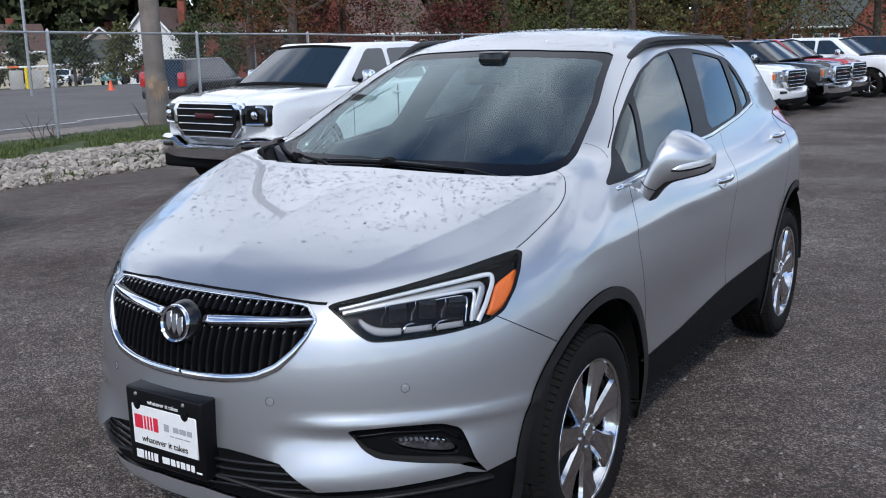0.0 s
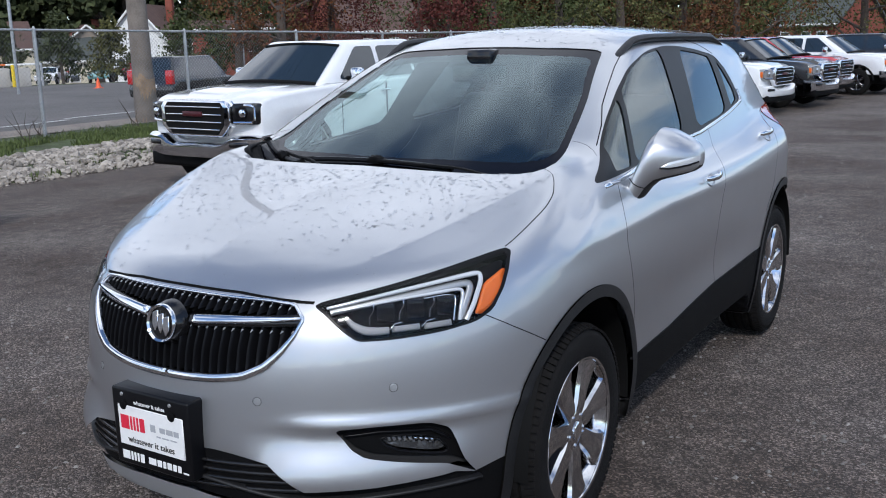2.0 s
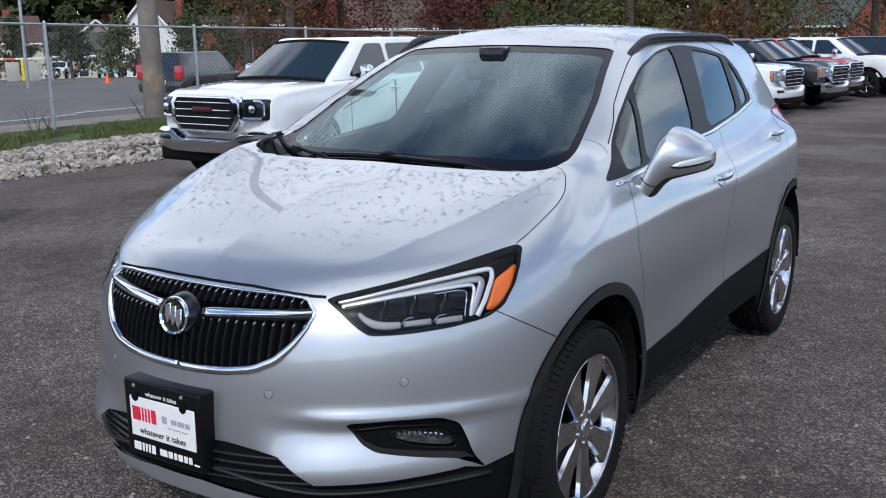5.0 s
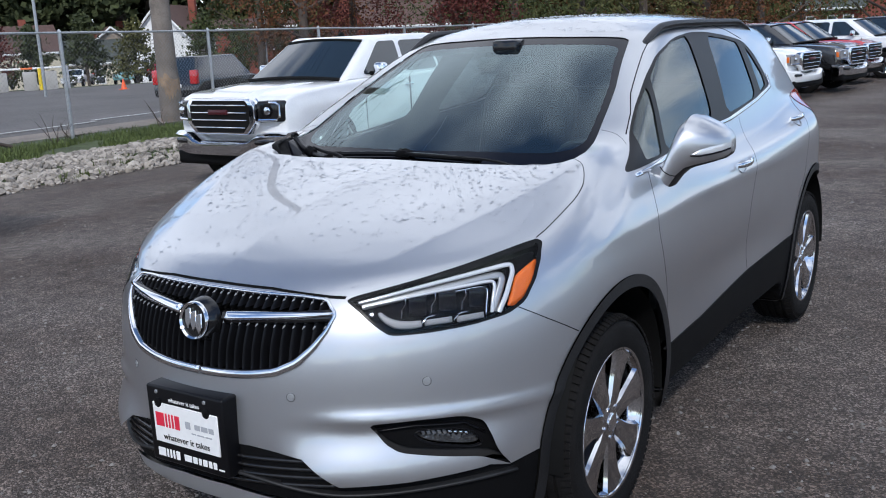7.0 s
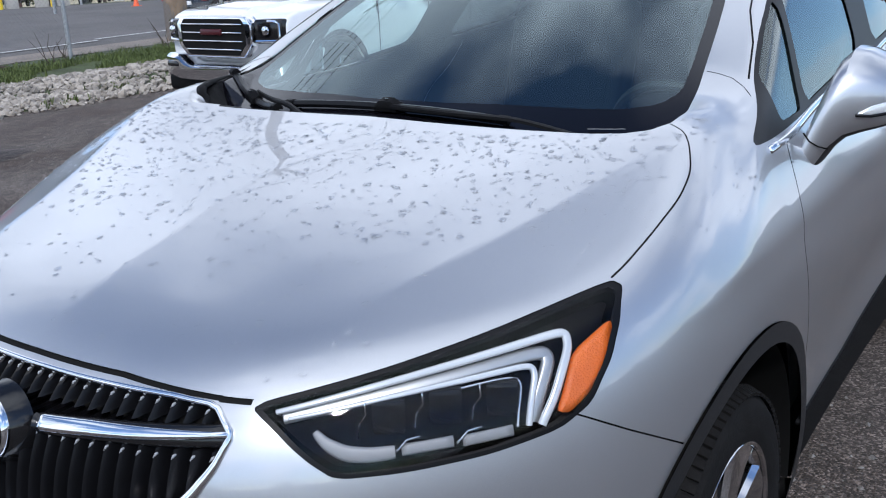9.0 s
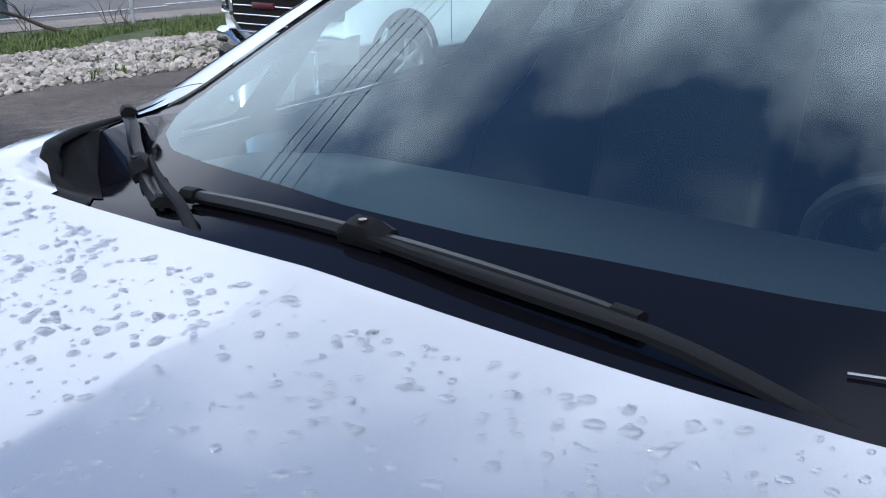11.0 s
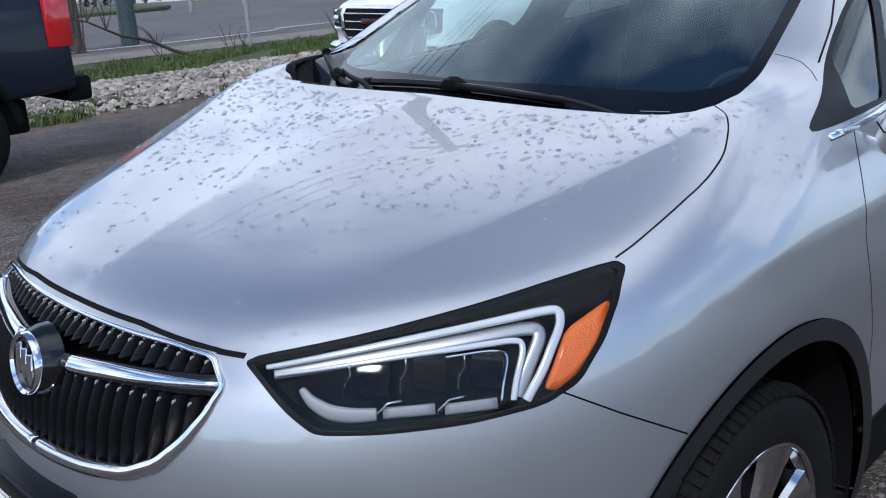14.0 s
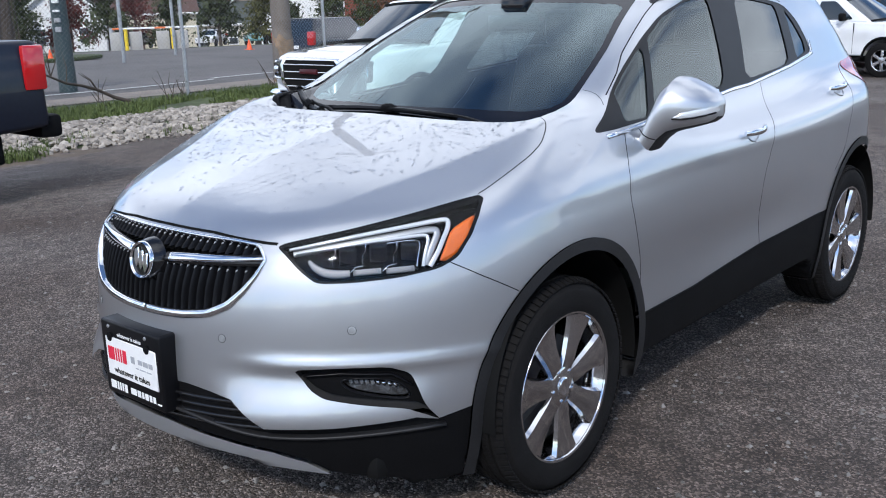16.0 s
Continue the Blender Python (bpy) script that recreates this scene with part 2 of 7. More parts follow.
# the ground
def ground_material():
    m = mat("gravel_ground", (0.14, 0.13, 0.125), 0.9)
    nt = m.node_tree
    b = nt.nodes["Principled BSDF"]
    geo = nt.nodes.new("ShaderNodeNewGeometry")

    def noise_at(scale, detail=5):
        n = nt.nodes.new("ShaderNodeTexNoise")
        n.inputs["Scale"].default_value = scale
        n.inputs["Detail"].default_value = detail
        nt.links.new(geo.outputs["Position"], n.inputs["Vector"])
        return n.outputs["Fac"]
    v = nt.nodes.new("ShaderNodeTexVoronoi")
    v.inputs["Scale"].default_value = 135
    nt.links.new(geo.outputs["Position"], v.inputs["Vector"])
    sp = nt.nodes.new("ShaderNodeSeparateColor")
    nt.links.new(v.outputs["Color"], sp.inputs[0])
    pw = nt.nodes.new("ShaderNodeMath")
    pw.operation = "POWER"
    pw.inputs[1].default_value = 3.0
    nt.links.new(sp.outputs[0], pw.inputs[0])
    stone = nt.nodes.new("ShaderNodeMix")
    stone.data_type = "RGBA"
    stone.inputs["A"].default_value = (0.046, 0.038, 0.033, 1)
    stone.inputs["B"].default_value = (0.32, 0.28, 0.26, 1)
    nt.links.new(pw.outputs[0], stone.inputs["Factor"])
    big = nt.nodes.new("ShaderNodeMix")
    big.data_type = "RGBA"
    big.inputs["A"].default_value = (0.62, 0.52, 0.45, 1)
    big.inputs["B"].default_value = (1.28, 1.25, 1.22, 1)
    rp = nt.nodes.new("ShaderNodeMapRange")
    rp.inputs["From Min"].default_value, rp.inputs["From Max"].default_value = 0.35, 0.65
    nt.links.new(noise_at(0.55, 7), rp.inputs["Value"])
    nt.links.new(rp.outputs[0], big.inputs["Factor"])
    mul = nt.nodes.new("ShaderNodeMix")
    mul.data_type = "RGBA"
    mul.blend_type = "MULTIPLY"
    mul.inputs["Factor"].default_value = 1
    nt.links.new(stone.outputs["Result"], mul.inputs["A"])
    nt.links.new(big.outputs["Result"], mul.inputs["B"])
    mid = nt.nodes.new("ShaderNodeMapRange")
    mid.inputs["From Min"].default_value, mid.inputs["From Max"].default_value = 0.3, 0.7
    mid.inputs["To Min"].default_value, mid.inputs["To Max"].default_value = 0.68, 1.32
    nt.links.new(noise_at(7.0, 8), mid.inputs["Value"])
    tone = nt.nodes.new("ShaderNodeVectorMath")
    tone.operation = "SCALE"
    nt.links.new(mul.outputs["Result"], tone.inputs[0])
    nt.links.new(mid.outputs[0], tone.inputs["Scale"])
    nt.links.new(tone.outputs[0], b.inputs["Base Color"])
    ad = nt.nodes.new("ShaderNodeMath")
    ad.operation = "MULTIPLY_ADD"
    ad.inputs[1].default_value = 0.35
    nt.links.new(noise_at(160, 3), ad.inputs[0])
    nt.links.new(v.outputs["Distance"], ad.inputs[2])
    bp = nt.nodes.new("ShaderNodeBump")
    bp.inputs["Strength"].default_value = 0.9
    bp.inputs["Distance"].default_value = 0.012
    bp.invert = True
    nt.links.new(ad.outputs[0], bp.inputs["Height"])
    nt.links.new(bp.outputs[0], b.inputs["Normal"])
    return m


def ease(v):
    v = min(1.0, max(0.0, v))
    return v * v * (3 - 2 * v)


def ground_z(x, y):
    """The lot falls gently away from the car towards the fence and the far row, and the land beyond lies lower."""
    z = -max(0.42 * ease((-x - 2) / 10), 0.55 * ease((y - 6) / 18), 0.02 * ease((y - 0.8) / 1.6))
    far = math.hypot(x, y)
    return z - min(3.2, 0.036 * max(0.0, far - 52)) * (1 if y > 0 or x < -20 else 0)


M_GRAVEL = ground_material()
M_ASPHALT = mat("old_asphalt", (0.115, 0.108, 0.104), 0.9, var=0.3, vscale=0.4, bump=0.3, bscale=60)
M_GRASS = mat("grass_soil", (0.05, 0.066, 0.022), 0.95, var=0.4, vscale=1.5, bump=0.5, bscale=30)


def rough_sheet(name, x0, x1, y0, y1, step, z, amp, material, scale=0.8, label="", kind="structure"):
    nx, ny = max(2, int((x1 - x0) / step) + 1), max(2, int((y1 - y0) / step) + 1)
    vs, fs = [], []
    for j in range(ny):
        for i in range(nx):
            x, y = x0 + (x1 - x0) * i / (nx - 1), y0 + (y1 - y0) * j / (ny - 1)
            vs.append((x, y, ground_z(x, y) + z + amp * noise.noise(Vector((x * scale, y * scale, 3.1)))))
    for j in range(ny - 1):
        for i in range(nx - 1):
            a = j * nx + i
            fs.append((a, a + 1, a + nx + 1, a + nx))
    return tagged(mesh_ob(name, vs, fs, material), label, "ground", kind=kind)


def ground_sheet():
    """One sheet to the horizon, finer and slightly uneven round the car."""
    xs = np.r_[-2500, -400, -150, np.linspace(-110, -62, 13), np.linspace(-60, -14, 30), np.linspace(-13, 8, 64), np.linspace(9, 40, 12), 150, 600, 2500]
    ys = np.r_[-2500, -300, -60, np.linspace(-12, 12, 70), np.linspace(13, 110, 50), 150, 400, 2500]
    vs = [(x, y, ground_z(x, y) - 0.008 + 0.010 * noise.noise(Vector((x * 0.9, y * 0.9, 0)))) for y in ys for x in xs]
    n = len(xs)
    fs = [(j * n + i, j * n + i + 1, (j + 1) * n + i + 1, (j + 1) * n + i) for j in range(len(ys) - 1) for i in range(n - 1)]
    return tagged(mesh_ob("ground", vs, fs, M_GRAVEL), "dark grey packed gravel lot with scattered small stones", "ground", kind="structure")


ground_sheet()


def loose_gravel():
    """Small stones that lie loose on the lot, many round the car and fewer farther off."""
    rnd = random.Random(31)
    vs, fs = [], []
    n = 0
    while n < 17000:
        x, y = rnd.uniform(-9, 6), rnd.uniform(-2.6, 11)
        d = math.hypot(x - 2.0, y + 2.6)
        if rnd.random() > (2.6 / max(d, 2.6)) ** 1.1 or noise.noise(Vector((x * 1.1, y * 1.1, 5))) + 0.55 < rnd.random():
            continue
        n += 1
        s = 0.004 + 0.011 * rnd.random() ** 2.2 + (0.010 if rnd.random() < 0.02 else 0)
        z = ground_z(x, y) - 0.006 + 0.010 * noise.noise(Vector((x * 0.9, y * 0.9, 0)))
        a = rnd.uniform(0, 6.28)
        c, q = math.cos(a) * s, math.sin(a) * s
        f, g = rnd.uniform(0.6, 1.0), rnd.uniform(0.45, 0.8)
        b = len(vs)
        vs += [(x + c, y + q, z), (x - q * f, y + c * f, z + s * 0.1), (x - c * 0.9, y - q * 0.9, z), (x + q * f, y - c * f, z), (x + c * 0.2, y + q * 0.3, z + s * g), (x - c * 0.3 - q * 0.2, y - q * 0.3 + c * 0.2, z + s * g * 0.9)]
        fs += [(b, b + 1, b + 4), (b + 1, b + 5, b + 4), (b + 1, b + 2, b + 5), (b + 2, b + 3, b + 5), (b + 3, b + 4, b + 5), (b + 3, b, b + 4)]
    m = mat("loose_stone", (0.05, 0.044, 0.04), 0.85, var=0.2, vscale=30, rand=1.2, col2=(0.30, 0.28, 0.26), island=True)
    tagged(mesh_ob("loose_gravel", vs, fs, m, smooth=False), "loose small grey stones on the packed gravel lot", "gravel", kind="stuff")


loose_gravel()


# the silver car: its form as one smooth closed function of the place
def spline(xs, ys):
    """Natural cubic spline through short lists of stations; straight beyond its ends."""
    xs, ys = np.array(xs, float), np.array(ys, float)
    n, h = len(xs), np.diff(xs)
    a, b = np.eye(n), np.zeros(n)
    for i in range(1, n - 1):
        a[i, i - 1:i + 2] = h[i - 1], 2 * (h[i - 1] + h[i]), h[i]
        b[i] = 6 * ((ys[i + 1] - ys[i]) / h[i] - (ys[i] - ys[i - 1]) / h[i - 1])
    m = np.linalg.solve(a, b)

    def at(x):
        x = np.asarray(x, float)
        i = np.clip(np.searchsorted(xs, x) - 1, 0, n - 2)
        c = np.clip(x, xs[0], xs[-1])
        d, e, w = c - xs[i], xs[i + 1] - c, h[i]
        y = (m[i] * e ** 3 + m[i + 1] * d ** 3) / (6 * w) + (ys[i] / w - m[i] * w / 6) * e + (ys[i + 1] / w - m[i + 1] * w / 6) * d
        s0 = (ys[1] - ys[0]) / h[0] - m[1] * h[0] / 6
        s1 = (ys[-1] - ys[-2]) / h[-1] + m[-2] * h[-1] / 6
        return y + np.where(x < xs[0], (x - xs[0]) * s0, 0) + np.where(x > xs[-1], (x - xs[-1]) * s1, 0)
    return at


def smax(a, b, k):
    h = np.maximum(k - np.abs(a - b), 0) / k
    return np.maximum(a, b) + h * h * h * k / 6


def smin(a, b, k):
    return -smax(-a, -b, k)


def bump(x, c, w):
    return np.exp(-((x - c) / w) ** 2)


SIDE = spline((0.15, 0.3, 0.5, 0.7, 0.88, 0.95, 1.0, 1.05, 1.1), (0.855, 0.885, 0.905, 0.913, 0.909, 0.897, 0.880, 0.856, 0.826))
PLAN = spline((-0.6, -0.2, 0.1, 0.7, 1.5, 2.3, 2.8, 3.2, 3.5), (-0.03, -0.005, 0.0, -0.01, -0.01, 0.0, -0.012, -0.05, -0.10))
NOSE = spline((0.15, 0.3, 0.45, 0.62, 0.75, 0.85, 0.95), (-0.835, -0.90, -0.92, -0.915, -0.90, -0.865, -0.805))
HOOD = spline((-0.95, -0.75, -0.55, -0.3, 0.0, 0.25, 0.6, 1.4, 2.2, 3.0, 3.4), (0.815, 0.94, 1.01, 1.073, 1.132, 1.172, 1.155, 1.18, 1.24, 1.23, 1.15))
CROWN = spline((-0.9, -0.3, 0.15, 0.6, 1.2, 3.4), (0.055, 0.055, -0.012, 0.02, 0.07, 0.075))
ROOF = spline((0.5, 1.0, 1.5, 2.1, 2.7, 3.1, 3.4), (1.45, 1.58, 1.632, 1.632, 1.585, 1.51, 1.43))


def body(x, y, z):
    """Below zero inside the car."""
    x = np.abs(x)
    # the shoulder rises gently towards the tail
    w = SIDE(z - 0.083 * (np.clip(y, 0.3, 2.6) - 0.6) / (1 + np.exp(np.clip((0.78 - z) / 0.05, -50, 50)))) + PLAN(y)
    w = w - 0.016 * bump(z, 0.60, 0.12) * bump(y, 1.25, 0.70)
    side = (x - w)
    lip = -0.013 * bump(z + 0.03 * x, 0.592, 0.020) / (1 + np.exp(np.clip((0.42 - x) / 0.03, -50, 50)))
    front = (NOSE(z) + lip + 0.52 * x ** 2 + 0.35 * x ** 4 - y) / np.sqrt(1 + (1.04 * x + 1.4 * x ** 3) ** 2)
    # a spine down the middle of the hood and a crease towards each headlamp
    along = 1 / (1 + np.exp(np.clip((-0.72 - y) / 0.035, -50, 50))) / (1 + np.exp(np.clip((y - 0.02) / 0.05, -50, 50)))
    spine = 0.0085 * np.exp(-(np.sqrt(x ** 2 + 0.006 ** 2) - 0.006) / 0.16) * along
    off = x - 0.690 - 0.40 * y
    far_on = 1 / (1 + np.exp(np.clip((-0.52 - y) / 0.05, -50, 50)))
    crease = 0.0105 * np.exp(-(np.sqrt(off ** 2 + 0.007 ** 2) - 0.007) / np.where(off > 0, 0.065, 0.16)) * far_on
    hood = HOOD(y) - CROWN(y) * (x / 0.7) ** 2 - 0.02 * (x / 0.8) ** 6 + spine + crease + 0.002
    # behind the hood's edge the cowl falls away under the windscreen
    u = np.clip((x - 0.56) / 0.13, 0, 1)
    back = np.maximum(y - 0.092 - 0.07 * u * u * (3 - 2 * u), 0)
    v = np.clip((x - 0.575) / 0.07, 0, 1)
    hood = hood - np.minimum(back * back / (back + 0.012) * 0.9, 0.12) * (1 - v * v * (3 - 2 * v))
    top = (z - hood) * 0.96
    rear = (y - 3.27 + 0.36 * (x / 0.8) ** 2.5 + 0.4 * (z - 0.8) ** 2)
    low = smax(smax(side, front, 0.2), smax(top, rear, 0.1), 0.11)
    low = np.maximum(low, (0.302 - 0.30 * np.maximum(x - 0.18, 0) ** 1.35) - z - 3.0 * np.maximum(y + 0.52, 0))
    low = np.maximum(low, 0.17 + 0.13 / (1 + np.exp(np.clip((0.44 - y) / 0.02, -50, 50))) / (1 + np.exp(np.clip((y - 2.12) / 0.02, -50, 50))) - z)
    wind = (z - (1.13 + 0.49 * (y - 0.14 - 0.28 * x ** 2) - 0.05 * (y - 0.5) ** 2)) * 0.9
    roof = z - ROOF(y) + 0.10 * x ** 2 + 0.25 * x ** 4
    tumble = (x - (0.818 - 0.36 * (z - 1.08) - 0.25 * (z - 1.08) ** 2 - 0.03 * np.maximum(y - 1.6, 0) ** 2)) * 0.93
    tail = ((y - 3.20) + 0.35 * x ** 2 + 0.75 * (z - 1.15)) * 0.8
    cab = smax(smax(wind, roof, 0.10), smax(tumble, tail, 0.10), 0.07)
    cab = smax(cab, 0.98 - z, 0.03)
    return smin(low, cab, 0.10)


def slope(p, e=0.004, body=body):
    g = np.stack([body(p[:, 0] + e, p[:, 1], p[:, 2]) - body(p[:, 0] - e, p[:, 1], p[:, 2]),
                  body(p[:, 0], p[:, 1] + e, p[:, 2]) - body(p[:, 0], p[:, 1] - e, p[:, 2]),
                  body(p[:, 0], p[:, 1], p[:, 2] + e) - body(p[:, 0], p[:, 1], p[:, 2] - e)], 1)
    return g / np.maximum(np.linalg.norm(g, axis=1, keepdims=True), 1e-9)


def skin():
    """Triangles of the car's left half, found by rays from its middle line."""
    th = np.radians(np.r_[np.linspace(-62, 20, 64)[:-1], np.linspace(20, 62, 50)[:-1], np.linspace(62, 90, 30)])
    rows = []
    for ph in np.radians(np.linspace(0, 90, 76))[:-1]:
        rows.append((-0.35, math.sin(ph), -math.cos(ph)))
    for y in np.r_[np.linspace(-0.35, 1.3, 84)[:-1], np.linspace(1.3, 2.7, 48)[:-1]]:
        rows.append((y, 1.0, 0.0))
    for ph in np.radians(np.linspace(0, 90, 24)):
        rows.append((2.7, math.cos(ph), math.sin(ph)))
    org = np.array([[0, y, 0.62] for y, _, _ in rows])[:, None, :] + np.zeros((1, len(th), 1))
    way = np.stack([np.outer([h for _, h, _ in rows], np.cos(th)), np.outer([k for _, _, k in rows], np.cos(th)), np.tile(np.sin(th), (len(rows), 1))], 2)
    lo, hi = np.zeros(org.shape[:2]), np.full(org.shape[:2], 1.8)
    for _ in range(34):
        mid = (lo + hi) / 2
        p = org + way * mid[..., None]
        inside = body(p[..., 0], p[..., 1], p[..., 2]) < 0
        lo, hi = np.where(inside, mid, lo), np.where(inside, hi, mid)
    p = org + way * hi[..., None]
    p[0, :, 0] = 0
    p[-1, :, 0] = 0
    p[:, -1, 0] = 0
    a, b, c, d = p[:-1, :-1], p[1:, :-1], p[1:, 1:], p[:-1, 1:]
    t = np.concatenate([np.stack([a, b, c], 2).reshape(-1, 3, 3), np.stack([a, c, d], 2).reshape(-1, 3, 3)])
    area = np.linalg.norm(np.cross(t[:, 1] - t[:, 0], t[:, 2] - t[:, 0]), axis=1)
    return t[area > 1e-9]


AX = {"xz": (0, 2), "yz": (1, 2), "xy": (0, 1)}


def split(tri, lab, axes, p, q, where):
    """Cuts the triangles that the line from p to q crosses, seen along the third axis."""
    i, j = AX[axes]
    lo, hi = np.minimum(p, q) - 0.002, np.maximum(p, q) + 0.002
    t2 = tri[:, :, [i, j]]
    hit = where(tri) & (t2[:, :, 0].max(1) > lo[0]) & (t2[:, :, 0].min(1) < hi[0]) & (t2[:, :, 1].max(1) > lo[1]) & (t2[:, :, 1].min(1) < hi[1])
    n = np.array((-(q[1] - p[1]), q[0] - p[0]))
    n = n / np.linalg.norm(n)
    s = (t2 - np.array(p)) @ n
    s[np.abs(s) < 1e-6] = 0
    hit &= (s.max(1) > 0) & (s.min(1) < 0)
    if not hit.any():
        return tri, lab
    work, ws, wl = tri[hit], s[hit], lab[hit]
    out, ol = [tri[~hit]], [lab[~hit]]
    for t, d, l in zip(work, ws, wl):
        up, dn = [], []
        for k in range(3):
            a, b, da, db = t[k], t[(k + 1) % 3], d[k], d[(k + 1) % 3]
            if da >= 0:
                up.append(a)
            if da <= 0:
                dn.append(a)
            if da * db < 0:
                m = a + (b - a) * (da / (da - db))
                up.append(m)
                dn.append(m)
        for ring in (up, dn):
            for k in range(1, len(ring) - 1):
                out.append(np.array([[ring[0], ring[k], ring[k + 1]]]))
                ol.append(np.array([l]))
    return np.concatenate(out), np.concatenate(ol)


def inside(poly, pts):
    r = np.zeros(len(pts), bool)
    for (x0, y0), (x1, y1) in zip(poly, poly[1:] + poly[:1]):
        c = ((y0 > pts[:, 1]) != (y1 > pts[:, 1])) & (pts[:, 0] < (x1 - x0) * (pts[:, 1] - y0) / ((y1 - y0) or 1e-12) + x0)
        r ^= c
    return r


def rounded(poly, steps=4, soft=0.5):
    """Rounds an outline by cutting its corners."""
    for _ in range(steps):
        new_poly = []
        for a, b in zip(poly, poly[1:] + poly[:1]):
            a, b = np.array(a), np.array(b)
            new_poly += [tuple(a + (b - a) * soft / 2), tuple(b - (b - a) * soft / 2)]
        poly = new_poly
    return poly


def bent(pts, times=3):
    """Rounds the corners of an open line."""
    for _ in range(times):
        q = [pts[0]]
        for a, b in zip(pts, pts[1:]):
            a, b = np.array(a), np.array(b)
            q += [tuple(a * 0.8 + b * 0.2), tuple(a * 0.2 + b * 0.8)]
        pts = q + [pts[-1]]
    return pts


def bumper_lip(x, z):
    """How far the bumper's lower edge juts out below the fog lamps."""
    s = lambda v: np.clip(v, 0, 1) ** 2 * (3 - 2 * np.clip(v, 0, 1))
    return 0.045 * s((0.56 - z) / 0.15) * s((np.abs(x) - 0.22) / 0.2) * s((0.83 - np.abs(x)) / 0.1)


class Skin:
    def __init__(self):
        self.tri = skin()
        self.lab = np.zeros(len(self.tri), int)

    def region(self, poly, axes, label, where, only=None):
        poly = [tuple(p) for p in poly]
        for p, q in zip(poly, poly[1:] + poly[:1]):
            if np.hypot(p[0] - q[0], p[1] - q[1]) > 1e-6:
                self.tri, self.lab = split(self.tri, self.lab, axes, p, q, where)
        i, j = AX[axes]
        c = self.tri.mean(1)
        m = inside(poly, c[:, [i, j]]) & where(self.tri)
        if only is not None:
            m &= np.isin(self.lab, only)
        self.lab[m] = label

    def line(self, pts, axes, label, where, width=0.006, only=None):
        w = width / 2
        for p, q in zip(pts, pts[1:]):
            p, q = np.array(p), np.array(q)
            d = (q - p) / np.linalg.norm(q - p)
            n = np.array((-d[1], d[0])) * w
            e = d * w * 0.3
            self.region([tuple(p + n - e), tuple(q + n + e), tuple(q - n + e), tuple(p - n - e)], axes, label, where, only)

    def piece(self, labels, name, material, parent, label="", inset=0.0, both=True, mirror=False, shade=None, far=None, lip=False):
        """The triangles of some labels as a mesh, on both sides or one, sunk by inset."""
        t = self.tri[np.isin(self.lab, labels)]
        if mirror or both:
            f = (t if far is None else self.tri[np.isin(self.lab, far)]) * np.array((-1, 1, 1))
            f = f[:, ::-1]
            t = np.concatenate([t, f]) if both else f
        pts = t.reshape(-1, 3)
        key, idx = np.unique(np.round(pts, 5), axis=0, return_inverse=True)
        if lip:
            key = key - np.stack([np.zeros(len(key)), bumper_lip(key[:, 0], key[:, 2]), np.zeros(len(key))], 1)
        nor = slope(key, 0.011 if material is M_PAINT else 0.004, (lambda x, y, z: body(x, y + bumper_lip(x, z), z)) if lip else body)
        tri = idx.reshape(-1, 3)
        good = (tri[:, 0] != tri[:, 1]) & (tri[:, 1] != tri[:, 2]) & (tri[:, 2] != tri[:, 0])
        tri = tri[good]
        if inset > 0.025:
            q = key - nor * inset
            deep = body(q[:, 0], q[:, 1], q[:, 2]) < -0.012
            tri = tri[deep[tri].all(1)]
        fn = np.cross(key[tri[:, 1]] - key[tri[:, 0]], key[tri[:, 2]] - key[tri[:, 0]])
        flip = (fn * nor[tri[:, 0]]).sum(1) < 0
        tri[flip] = tri[flip][:, ::-1]
        return mesh_ob(name, key - nor * inset, tri, material, parent, label, True, nor if shade is None else shade(key))


def settle(make, lo, hi, out_first):
    """Halves brackets until the skin is met; make(d) gives places for an array d."""
    lo, hi = lo.astype(float), hi.astype(float)
    for _ in range(18):
        m = (lo + hi) / 2
        p = make(m)
        ins = body(p[:, 0], p[:, 1], p[:, 2]) < 0
        up = ins if not out_first else ~ins
        lo, hi = np.where(up, m, lo), np.where(up, hi, m)
    return make(hi if out_first else lo)


def on_front_many(xz):
    """Places on the nose straight ahead of (x, z)."""
    q = np.array(xz, float)
    return settle(lambda d: np.stack([q[:, 0], d, q[:, 1]], 1), np.full(len(q), -1.1), np.full(len(q), -0.05), True)


def on_top_many(xy):
    q = np.array(xy, float)
    return settle(lambda d: np.stack([q[:, 0], q[:, 1], d], 1), np.full(len(q), 0.75), np.full(len(q), 1.9), False)


def on_side_many(yz):
    q = np.array(yz, float)
    return settle(lambda d: np.stack([d, q[:, 0], q[:, 1]], 1), np.full(len(q), 0.3), np.full(len(q), 1.2), False)


def on_front(x, z):
    return on_front_many([(x, z)])[0]


def on_top(x, y):
    return on_top_many([(x, y)])[0]


def on_side(y, z):
    return on_side_many([(y, z)])[0]


def normal_at(p):
    return slope(np.array([p]))[0]


